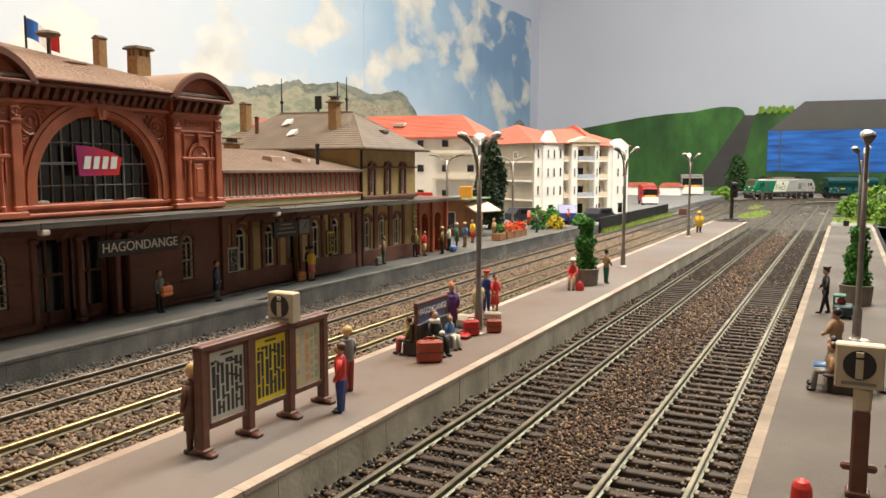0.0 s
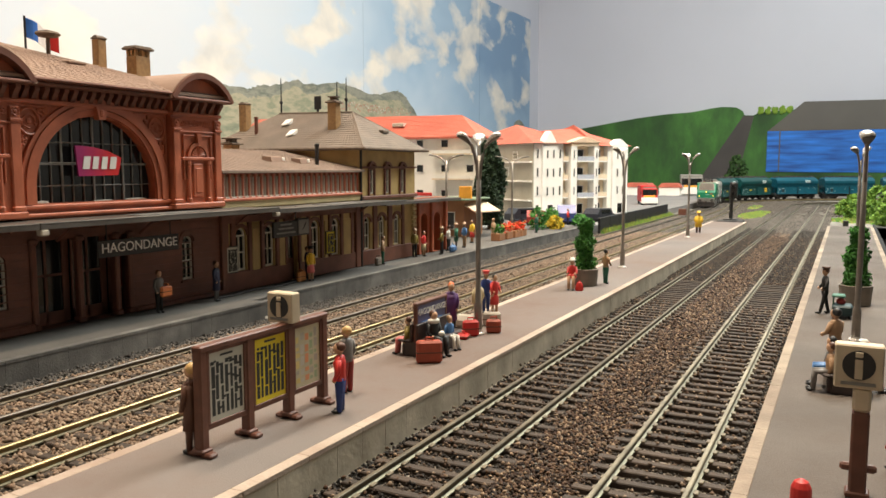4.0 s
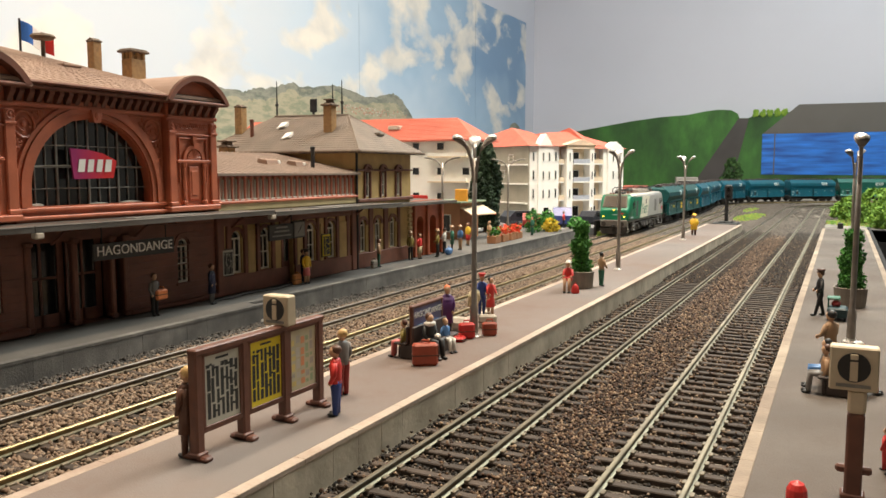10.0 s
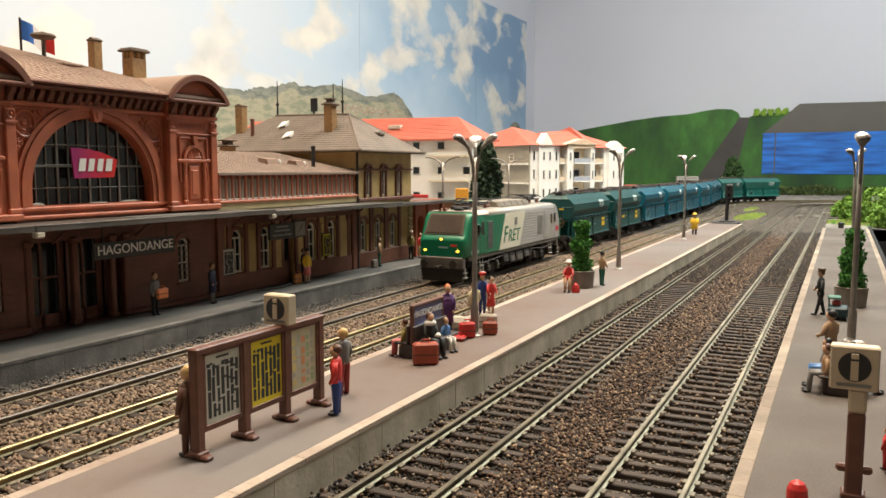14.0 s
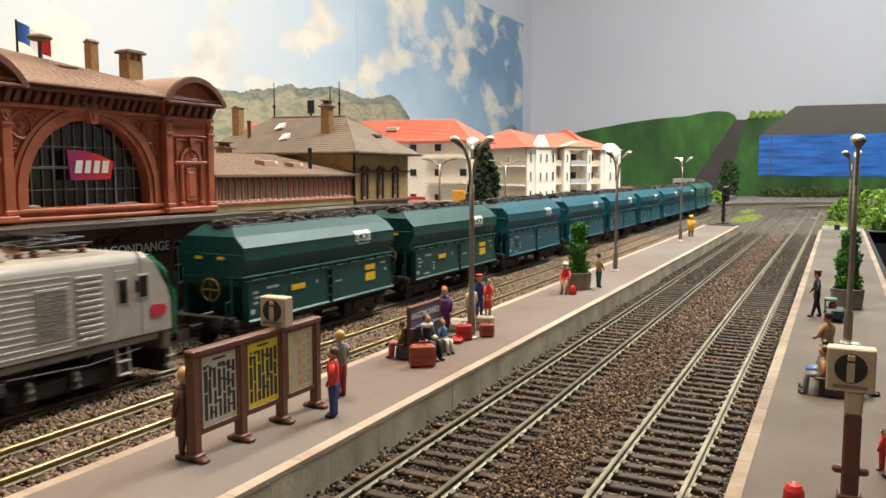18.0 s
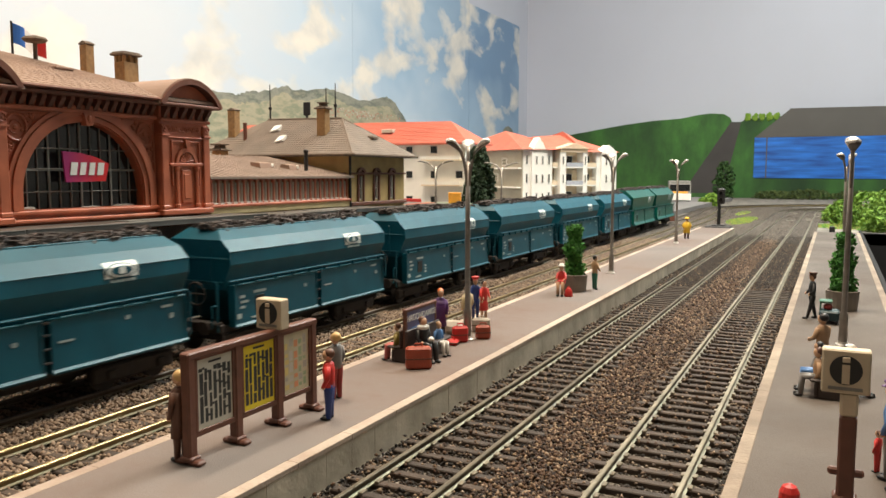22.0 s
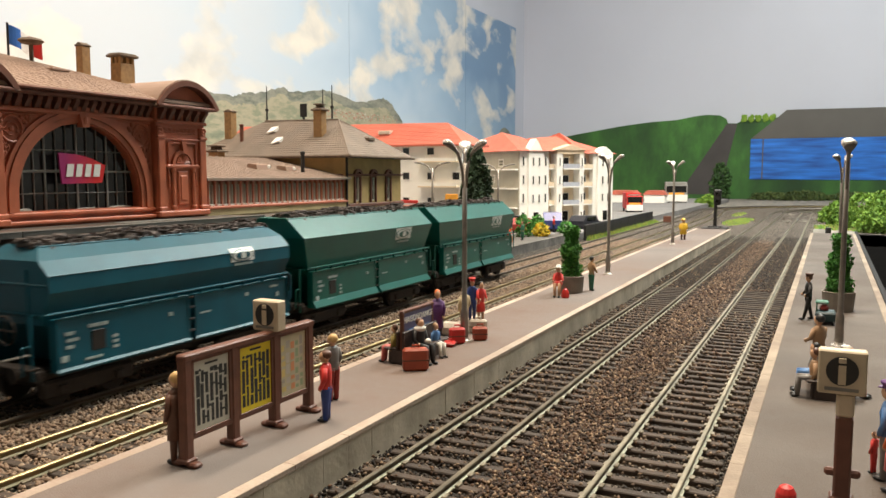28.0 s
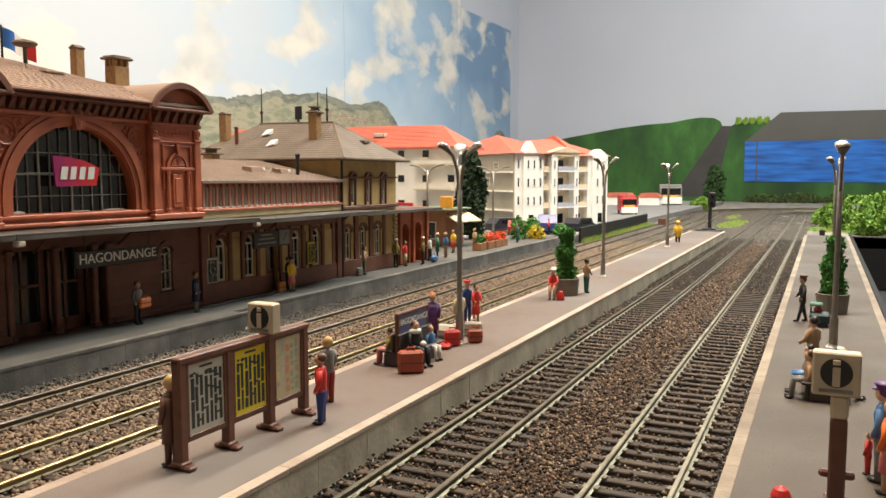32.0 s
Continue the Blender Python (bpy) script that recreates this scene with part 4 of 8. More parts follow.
        part("capital", scroll_relief(yy, 87.6, 4, 3.6, x + 1.4, int(yy)), "terracotta", st)
    part("frieze", scroll_relief(yc, 87.6, w - 10, 3.6, x + 0.3, 5), "terracotta", st)
    part("string_course", Shape().box(x, yc, 83.2, 2.2, w, 0.9, 0.3), "terracotta", st)
    part("string_course", Shape().box(x, yc, 90.6, 3.0, w + 0.8, 1.6, 0.4), "terracotta", st)
    # shell niche
    part("niche_arch", arc_band(yc, 72.5, 5.0, 6.6, x - 0.2, x + 1.2, n=14), "terracotta", st)
    part("niche_frame", Shape().box(x + 0.3, yc - 8.4, 62, 1.0, 0.8, 20, 0.2).box(x + 0.3, yc + 8.4, 62, 1.0, 0.8, 20, 0.2).box(x + 0.3, yc, 81.6, 1.0, 17.6, 0.8, 0.2), "terracotta", st)
    shell = Shape()
    for i in range(9):
        a = math.radians(10 + 20 * i)
        shell.tube([(x + 0.4, yc, 72.8), (x + 0.7, yc + 4.2 * math.cos(a), 72.8 + 4.2 * math.sin(a))], [0.25, 0.62], 5)
    part("shell", shell, "terracotta", st)
    part("keystone", Shape().prism([(yc - 1.4, 83), (yc + 1.4, 83), (yc + 0.7, 78.6), (yc - 0.7, 78.6)], x, x + 1.9, "x"), "terracotta", st)
    part("niche_entablature", Shape().box(x + 0.4, yc, 70.8, 2.0, w - 9.5, 1.6, 0.4), "terracotta", st)
    for yy in (yc - 6.2, yc + 6.2):
        part("colonnette", Shape().lathe(x + 0.8, yy, [(1.3, 52), (1.3, 53.5), (0.9, 54), (0.8, 68.5), (1.2, 69.5), (1.2, 70.8)], 8), "terracotta", st)
    part("niche_panel", Shape().box(x + 0.2, yc, 54, 1.2, 6.4, 15.5, 0.5).box(x + 0.7, yc, 56, 0.9, 4.2, 11.5, 0.4), "terracotta", st)
    # brackets and curved pediment
    n = 6
    for i in range(n):
        part("bracket", BRACKET, None, st).matrix_basis = at(x + 1.4, y0 + 2.2 + (w - 4.4) * i / (n - 1), 92.2)
    part("pediment_cornice", Shape().box(x + 2.0, yc, 97.2, 8, w + 6, 1.5, 0.5), "terracotta_dark", st)
    R, zc = 21.5, 88.3
    part("pediment_rim", arc_band(yc, zc, R - 2.3, R, x - 3, x + 6, 28, 152, 16), "terracotta_dark", st)
    part("tympanum", Shape().prism([(yc + (R - 2) * math.cos(math.radians(a)), zc + (R - 2) * math.sin(math.radians(a))) for a in range(28, 153, 8)] , x - 3, x + 1.5, "x"), "terracotta", st)
    part("barrel_roof", arc_band(yc, zc, R - 0.6, R + 0.5, x - 40, x + 5.2, 26, 154, 18), "roof_tan", st)


def build_chimney(st, x, y, z, sx, sy, h, slots=False):
    c = part("chimney", Shape().box(x, y, z, sx, sy, h, 0.3), "brick_tan", st)
    if slots:
        for dx, dy in ((-1, -1), (-1, 1), (1, -1), (1, 1), (0, -1), (0, 1), (1, 0)):
            part("pier", Shape().box(x + dx * (sx / 2 - 0.9), y + dy * (sy / 2 - 0.9), z + h, 1.6, 1.6, 3, 0.2), "brick_tan", c)
        part("chimney_cap", Shape().box(x, y, z + h + 3, sx + 3, sy + 3, 1.2, 0.4).box(x, y, z + h + 4.1, sx + 1.4, sy + 1.4, 0.8, 0.4), "soot", c)
    else:
        part("chimney_cap", Shape().box(x, y, z + h, sx + 0.8, sy + 0.8, 0.9, 0.3).prism([(x - sx / 2, z + h + 0.9), (x + sx / 2, z + h + 0.9), (x, z + h + 2)], y - sy / 2, y + sy / 2, "y"), "soot", c)
    return c


def build_seams(st, a, b, c, d, n, r=0.22, name="roof_seams"):
    """Raised seams running from the line a-b up to the line c-d."""
    a, b, c, d = (Vector(p) for p in (a, b, c, d))
    s = Shape()
    for i in range(n):
        t = (i + 0.5) / n
        s.tube([tuple(a.lerp(b, t)), tuple(c.lerp(d, t))], r, 4)
    ob = part(name, s, "roof_grey" if name == "roof_seams" else "roof_wing", st)
    return tagged(ob, kind="stuff")


def build_station():
    st = thing("station_building", "brown brick and ochre railway station with a big arched window", "station")
    X = FX
    # pavilion, ground floor: brown brick, darkened for the canopy's shade, with a glazed entrance
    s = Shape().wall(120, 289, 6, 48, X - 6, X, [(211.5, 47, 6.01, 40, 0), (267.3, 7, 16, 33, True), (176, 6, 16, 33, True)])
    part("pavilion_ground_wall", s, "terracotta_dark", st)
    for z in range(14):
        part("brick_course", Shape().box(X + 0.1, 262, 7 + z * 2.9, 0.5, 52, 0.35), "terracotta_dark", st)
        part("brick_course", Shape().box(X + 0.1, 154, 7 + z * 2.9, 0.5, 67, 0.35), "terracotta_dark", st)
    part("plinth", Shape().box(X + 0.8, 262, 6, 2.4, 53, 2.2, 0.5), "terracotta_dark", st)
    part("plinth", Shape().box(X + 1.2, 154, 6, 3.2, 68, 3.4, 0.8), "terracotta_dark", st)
    arched_window(st, 267.3, 16, 33, 7, X - 1.5)
    arched_window(st, 176, 16, 33, 6, X - 1.5)
    for yy in (189.5, 209.5, 227.5, 234.3):
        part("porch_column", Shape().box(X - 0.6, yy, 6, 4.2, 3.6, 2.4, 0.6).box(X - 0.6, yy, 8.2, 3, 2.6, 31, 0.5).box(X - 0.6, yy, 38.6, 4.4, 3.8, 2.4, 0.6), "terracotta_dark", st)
    for k, yy in enumerate((199.5, 218.5, 231)):
        w = (17, 15, 4)[k]
        d = part("entrance_door", Shape().box(X - 8, yy, 6, 1, w, 34, 0.1), "glass_dark", st)
        part("door_frame", Shape().box(X - 7.3, yy - w / 2 + 0.5, 6, 0.8, 1, 34).box(X - 7.3, yy + w / 2 - 0.5, 6, 0.8, 1, 34).box(X - 7.3, yy, 6, 0.8, 1.1, 34).box(X - 7.3, yy, 25, 0.8, w, 0.9).box(X - 7.3, yy, 6, 0.8, w, 5), "terracotta_dark", d)
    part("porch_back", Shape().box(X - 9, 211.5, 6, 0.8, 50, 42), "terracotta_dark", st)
    # pavilion, upper floor with the great arch
    s = Shape().wall(186, 257, 48, 100, X - 5, X, [(220.8, 57.4, 54, 59.5, True)])
    part("pavilion_upper_wall", s, "terracotta", st)
    part("pavilion_side_wall", Shape().box(X - 62, 286, 6, 118, 3, 94), "terracotta", st)
    part("pavilion_side_wall", Shape().box(X - 62, 156, 6, 118, 3, 94), "terracotta", st)
    part("pavilion_back_wall", Shape().box(X - 122, 221, 6, 3, 130, 94), "terracotta", st)
    # black sheet added as the unlit interior behind the great window
    part("interior_dark_sheet", Shape().box(X - 30, 221, 48, 1, 120, 50), "void", st)
    part("string_course", Shape().box(X + 0.8, 221.5, 49, 4.0, 71.4, 1.5, 0.4), "terracotta", st)
    part("string_course", Shape().box(X + 0.5, 221.5, 51.9, 3.0, 71.4, 1.8, 0.5), "terracotta", st)
    for r0, r1, d in ((28.9, 31.0, 1.2), (31.2, 33.4, 1.9), (33.6, 35.2, 1.3)):
        a = arc_band(220.8, 59.5, r0, r1, X - 0.5, X + d, 0, 180, 28)
        a.box(X + d / 2 - 0.25, 220.8 - (r0 + r1) / 2, 53.7, d + 0.5, r1 - r0, 5.8).box(X + d / 2 - 0.25, 220.8 + (r0 + r1) / 2, 53.7, d + 0.5, r1 - r0, 5.8)
        part("archivolt", a, "terracotta", st)
    part("keystone", Shape().prism([(218.2, 91.6), (223.4, 91.6), (222.2, 86.6), (219.4, 86.6)], X, X + 3.2, "x").ball(X + 3, 220.8, 89.2, 0.8, 1.3, 1.7), "terracotta", st)
    for sg in (-1, 1):
        yy = 220.8 + sg * 30
        part("spandrel_medallion", Shape().tube([(X + 0.6, yy + sg * 0.2 + 4.3 * math.cos(a), 84.6 + 4.9 * math.sin(a)) for a in [2 * math.pi * i / 18 for i in range(19)]], 0.55, 6), "terracotta", st)
        part("spandrel_scroll", scroll_relief(yy + sg * 0.2, 84.6, 6, 6, X + 0.5, 11), "terracotta", st)
        leaf, lr = Shape(), random.Random(int(yy))
        for _ in range(400):
            ly, lz = 220.8 + sg * lr.uniform(12, 34), lr.uniform(66, 89.6)
            far = math.hypot(ly - 220.8, lz - 59.5)
            if far > 36.4 and math.hypot((ly - yy) / 5.2, (lz - 84.6) / 5.8) > 1:
                leaf.ball(X + 0.3, ly, lz, 0.7, lr.uniform(0.5, 1.1), lr.uniform(0.5, 1.1), n=6, k=3)
        tagged(part("spandrel_leafwork", leaf, "terracotta", st), kind="stuff")
        part("spandrel_frame", Shape().box(X + 0.4, yy - sg * 3.5, 90, 0.9, 17, 0.7, 0.2).box(X + 0.4, yy + sg * 4.9, 66, 0.9, 0.7, 24, 0.2), "terracotta", st)
    glz = part("great_window", Shape().prism([(192.4, 54)] + [(220.8 - 28.4 * math.cos(math.pi * i / 24), 59.5 + 28.4 * math.sin(math.pi * i / 24)) for i in range(25)] + [(249.2, 54)], X - 4.2, X - 3.8, "x"), "glass_dark", st)

    def half(z):
        return math.sqrt(max(0, 28.4 ** 2 - max(0, z - 59.5) ** 2))
    for k in range(-5, 6):
        yy = 220.8 + k * 4.85
        zt = 59.5 + math.sqrt(28.4 ** 2 - (k * 4.85) ** 2)
        thick = 0.95 if k % 3 == 0 else 0.42
        part("mullion", Shape().box(X - 3.4, yy, 54, 0.7, thick, zt - 54, 0.1), "mullion", glz)
    for z, th in ((60.3, 0.35), (68.6, 0.9), (77.0, 0.35)):
        part("transom", Shape().box(X - 3.3, 220.8, z, 0.8, 2 * half(z), th, 0.08), "mullion", glz)
        part("dust_line", Shape().box(X - 3.0, 220.8 - half(z) * 0.45, z + th, 0.7, half(z) * 0.6, 0.14), "dust", glz)
    part("dust_line", Shape().ball(X - 2.6, 196.5, 54.2, 0.8, 3, 0.9).ball(X - 2.6, 241, 54.2, 0.8, 6, 0.6).ball(X - 2.6, 224, 54.1, 0.8, 5, 0.4), "dust", glz)
    # main cornice between the blocks
    part("frieze_band", Shape().box(X + 0.6, 221.5, 91, 3.0, 71, 1.8, 0.4), "terracotta", st)
    for i in range(17):
        part("bracket", BRACKET, None, st).matrix_basis = at(X + 1.2, 188.4 + i * 4.1, 92.4)
    part("cornice", Shape().box(X + 2.4, 221.5, 97.4, 9, 71, 1.6, 0.5).box(X + 3.2, 221.5, 99, 10.4, 71, 1.3, 0.5), "terracotta_dark", st)
    build_block(st, 257, 287)
    build_block(st, 155, 185)
    # hipped tan roof with short seams
    s = Shape()
    v = [(-263, 151, 100.6), (-263, 290, 100.6), (-395, 290, 100.6), (-395, 151, 100.6), (-330, 190, 121.6), (-330, 222, 121.6)]
    s.add(v + [(a, b, c - 1.2) for a, b, c in v[:4]], [(0, 1, 5, 4), (1, 2, 5), (2, 3, 4, 5), (3, 0, 4), (0, 6, 7, 1), (1, 7, 8, 2), (2, 8, 9, 3), (3, 9, 6, 0), (6, 9, 8, 7)])
    part("pavilion_roof", s, "roof_tan", st)
    rows = Shape()
    for i in range(16):
        t = (i + 0.5) / 16
        a, b = Vector((-263, 151, 100.7)).lerp(Vector((-330, 190, 121.7)), t), Vector((-263, 290, 100.7)).lerp(Vector((-330, 222, 121.7)), t)
        rows.tube([tuple(a), tuple(b)], 0.13, 4)
    for i in range(34):
        t = (i + 0.5) / 34
        a, b = Vector((-263, 151, 100.7)).lerp(Vector((-263, 290, 100.7)), t), Vector((-330, 190, 121.7)).lerp(Vector((-330, 222, 121.7)), t)
        rows.tube([tuple(a), tuple(b)], 0.1, 4)
    tagged(part("sheet_joints", rows, "roof_tan", st), kind="stuff")
    sm = Shape()
    for i in range(10):
        y = 196 + i * 7.2
        sm.tube([(-276, y - 2.2, 104.6), (-282.5, y + 1.6, 106.65)], 0.14, 4)
    tagged(part("roof_slot", sm, "soot", st), kind="stuff")
    build_chimney(st, -315, 283.4, 100, 7, 9, 22, True)
    build_chimney(st, -330, 273, 100, 4.6, 5, 30)
    part("roof_cowl", Shape().lathe(-318, 236.2, [(0.9, 112), (0.9, 124.6), (4.2, 125.2), (5.4, 126.3), (4.6, 127.2), (0.3, 128.2)], 12), "soot", st)
    part("roof_hatch", Shape().box(-300, 235, 112, 5, 9, 1.2, 0.3), "roof_tan", st)
    # clerestory wing
    s = Shape().wall(289, 413, 6, 50, X - 6, X, [(303, 8, 16, 33.5, True), (325, 8, 16, 33.5, True), (365, 8.4, 16, 33.5, True), (385, 8.4, 16, 33.5, True), (344, 9, 6.01, 32, True)])
    part("wing_ground_wall", s, "ochre", st)
    for yc in (303, 325, 365, 385):
        arched_window(st, yc, 16, 33.5, 8.2, X - 1.5)
    for yy, w in ((297, 3.2), (309.2, 2.6), (319, 2.6), (331, 2.6), (338.0, 2.2), (350.0, 2.2), (359, 2.6), (371, 2.2), (379, 2.2), (391, 2.6), (402, 3.0)):
        part("brick_pier", Shape().box(X + 0.4, yy, 15.4, 1.8, w, 26, 0.3), "terracotta_dark", st)
    part("brick_frieze", Shape().box(X + 0.4, 351, 40.2, 1.9, 122, 4.6, 0.3), "terracotta_dark", st)
    for yc, r in ((303, 4.2), (325, 4.2), (344, 4.7), (365, 4.4), (385, 4.4), (267.3, 3.7)):
        part("window_arch", arc_band(yc, 33.5, r, r + 1.9, X - 0.2, X + 0.7, n=12), "terracotta_dark", st)
    d = part("wing_door", Shape().box(X - 3, 344, 6, 1, 9, 30), "terracotta_dark", st)
    part("door_glass", Shape().box(X - 2.4, 344, 18, 0.4, 6, 14), "glass_dark", d)
    part("brick_base", Shape().box(X + 0.3, 316, 6, 1.6, 52, 9.5, 0.3), "terracotta_dark", st)
    part("brick_base", Shape().box(X + 0.3, 381, 6, 1.6, 63, 9.5, 0.3), "terracotta_dark", st)
    for yy, w in ((313.5, 5.5), (335.5, 6.5), (354, 5), (375, 3), (396.5, 8)):
        part("shutter", Shape().box(X + 0.5, yy, 13, 1, w, 24, 0.3), "ochre", st)
    for yy in (290.5, 408):
        part("quoin_pier", Shape().box(X + 0.6, yy, 6, 2.4, 5, 41, 0.4), "terracotta_dark", st)
    part("cream_band", Shape().box(X - 1.6, 351, 47.6, 6, 123, 3.9, 0.3), "cream_wall", st)
    part("clerestory_sill", Shape().box(X - 1.2, 351, 51.0, 7, 123, 1.5, 0.4), "terracotta", st)
    part("clerestory_wall", Shape().box(X - 5, 351, 50, 4, 122, 16), "glass_dark", st)
    for i in range(26):
        yy = 291.5 + i * 4.72
        part("clerestory_post", POST, None, st).matrix_basis = at(X - 0.5, yy, 52.4)
        if i < 25:
            part("clerestory_window", CLEAR, None, st).matrix_basis = at(X - 0.6, yy + 2.36, 52.6)
    part("clerestory_head", Shape().box(X - 1.0, 351, 64.6, 4.4, 123, 1.6, 0.4), "terracotta_dark", st)
    s = Shape().prism([(-266.6, 66.2), (-329, 78.6), (-393, 66.2), (-393, 65), (-329, 77.2), (-266.6, 65)], 288, 413, "y")
    part("wing_roof", s, "roof_wing", st)
    build_seams(st, (-266.6, 290, 66.4), (-266.6, 412, 66.4), (-329, 290, 78.8), (-329, 412, 78.8), 26, 0.25, "wing_seams")
    for yy, xx, w in ((292, -284, 6), (352, -293, 12), (372, -288, 9)):
        z = 66.2 + (-265 - xx) * 0.194
        sk = part("skylight", Shape().prism([(xx - 4, z - 0.6), (xx + 4, z - 1.8), (xx + 3, z + 2.0), (xx - 3, z + 2.6)], yy, yy + w, "y"), "roof_tan", st)
        part("skylight_glass", Shape().box(xx + 2.6, yy + w - 1.2, z - 0.4, 2.2, 2.4, 2.2, 0.4), "white", sk)
    part("vent_pipe", Shape().lathe(-283, 386, [(1.2, 68), (1.2, 80), (1.5, 80.2), (1.5, 81.5), (0.4, 82)], 8), "black", st)
    c = build_chimney(st, -334, 369, 72, 7, 7, 9.5, False)
    part("chimney_pot", Shape().box(-334, 369, 81.4, 10.5, 10.5, 1, 0.3).box(-334, 369, 82.4, 5, 5, 2.4, 0.3).box(-334, 369, 84.8, 8.6, 8.6, 0.9, 0.3), "soot", c)
    # hip-roofed hall
    s = Shape().wall(413, 482, 6, 80, X - 6, X, [(420, 7.4, 16, 33, True), (438, 7.4, 16, 33, True), (457, 7.4, 16, 33, True), (425.5, 4.6, 51, 66.5, 0), (444.5, 4.6, 51, 66.5, 0), (464.2, 4.6, 51, 66.5, 0)])
    part("hall_front_wall", s, "ochre", st)
    part("hall_side_wall", Shape().box(-330.2, 415, 6, 120, 3.6, 74), "ochre", st)
    part("hall_side_wall", Shape().box(-331, 480, 6, 116, 4, 74), "ochre", st)
    part("hall_back_wall", Shape().box(-391, 447.5, 6, 4, 61, 74), "ochre", st)
    for yy, w in ((414.6, 2.6), (429, 8.5), (447.5, 9.5), (464.5, 6)):
        part("brick_pier", Shape().box(X + 0.35, yy, 15.4, 1.5, w * 0.55, 28, 0.3), "terracotta_dark", st)
    for yc in (420, 438, 457):
        arched_window(st, yc, 16, 33, 7.4, X - 1.5)
        part("window_arch", arc_band(yc, 33, 3.8, 5.8, X - 0.2, X + 0.8, n=12), "terracotta_dark", st)
    for yc in (425.5, 444.5, 464.2):
        w = part("hall_window", Shape().box(X - 0.5, yc - 1.8, 51, 1, 0.9, 15).box(X - 0.5, yc + 1.8, 51, 1, 0.9, 15).box(X - 0.5, yc, 51, 1, 4.4, 0.9).box(X - 0.5, yc, 58, 0.8, 4.4, 0.7), "white_frame", st)
        part("pane", Shape().box(X - 1.4, yc, 51, 0.4, 4.4, 15.4), "glass_dark", w)
        part("window_jamb", Shape().box(X + 0.5, yc - 3.2, 50, 1.2, 1.6, 17, 0.3), "terracotta_dark", w)
        part("window_jamb", Shape().box(X + 0.5, yc + 3.2, 50, 1.2, 1.6, 17, 0.3), "terracotta_dark", w)
        part("window_hood", arc_band(yc, 66.6, 3.2, 5.0, X - 0.2, X + 1.6, 10, 170, 12).join(Shape().prism([(yc - 3.4, 66.4), (yc + 3.4, 66.4), (yc + 2, 69), (yc - 2, 69)], X, X + 0.7, "x")), "terracotta_dark", w)
    part("string_course", Shape().box(X + 0.6, 447.5, 67.2, 2.4, 70, 1.2, 0.4), "terracotta_dark", st)
    part("string_course", Shape().box(X + 0.8, 447.5, 47.6, 3, 70, 2.2, 0.4), "terracotta_dark", st)
    part("string_course", Shape().box(-331, 412.6, 67.2, 118, 1.6, 1.2, 0.4), "terracotta_dark", st)
    part("brick_base", Shape().box(X + 0.3, 447.5, 6, 1.8, 70, 9.5, 0.3), "terracotta_dark", st)
    for i in range(14):
        part("quoin", Shape().box(X + 0.6, 479.6, 6 + i * 2.9, 2.2, 5.4 if i % 2 else 4, 2.5, 0.4), "cream_wall", st)
    part("downpipe", Shape().tube([(X + 1.5, 411.5, 80), (X + 1.5, 411.5, 6)], 0.8, 6), "black", st)
    s = Shape()
    v = [(-263, 407, 79.8), (-263, 488, 79.8), (-399, 488, 79.8), (-399, 407, 79.8), (-298, 447.5, 104.6), (-360, 447.5, 105.4)]
    s.add(v + [(a, b, c - 1.4) for a, b, c in v[:4]], [(0, 1, 4), (1, 2, 5, 4), (2, 3, 5), (3, 0, 4, 5), (0, 6, 7, 1), (1, 7, 8, 2), (2, 8, 9, 3), (3, 9, 6, 0), (6, 9, 8, 7)])
    part("hall_roof", s, "roof_grey", st)
    # slate courses, row over row, round the hips
    rows = Shape()
    for i in range(17):
        t = (i + 0.4) / 17
        def course(p, q, r, o):
            a, b = Vector(p).lerp(Vector(r), t), Vector(q).lerp(Vector(o), t)
            rows.tube([tuple(a), tuple(b)], 0.13, 4)
        course((-263, 407, 79.9), (-399, 407, 79.9), (-298, 447.5, 104.7), (-360, 447.5, 105.5))
        course((-263, 407, 79.9), (-263, 488, 79.9), (-298, 447.5, 104.7), (-298, 447.5, 104.7))
    tagged(part("slate_coursing", rows, "roof_grey", st), kind="stuff")
    build_seams(st, (-298, 407, 80), (-360, 407, 80), (-298, 447.5, 104.8), (-360, 447.5, 105.6), 30, 0.12)
    build_seams(st, (-264, 407.2, 80), (-296, 407.2, 80), (-298, 446.5, 104.2), (-298, 447.5, 104.6), 12, 0.1)
    build_seams(st, (-264, 409, 80), (-264, 486, 80), (-298, 447.4, 104.6), (-298, 447.6, 104.6), 20, 0.1)
    for e in ((-264, 407.4, 80), (-264, 487.6, 80)):
        part("hip_cap", Shape().tube([e, (-298, 447.5, 104.8)], 0.5, 6), "roof_grey", st)
    part("ridge_cap", Shape().tube([(-298, 447.5, 104.9), (-360, 447.5, 105.7)], 0.6, 6), "roof_grey", st)
    part("eave_gutter", Shape().box(-331, 406.6, 78.4, 138, 1.6, 1.6, 0.4).box(-262.4, 447.5, 78.4, 1.6, 82, 1.6, 0.4), "soot", st)
    c = build_chimney(st, -301, 430, 88, 6.4, 6, 22, False)
    part("chimney_cap", Shape().box(-301, 430, 109.4, 9, 8.4, 1.2, 0.3).box(-301, 430, 112, 4, 4, 1.5, 0.3).box(-301, 430, 113.2, 6.4, 6, 0.8, 0.3), "soot", c)
    build_chimney(st, -376, 430, 84, 6, 6, 27)
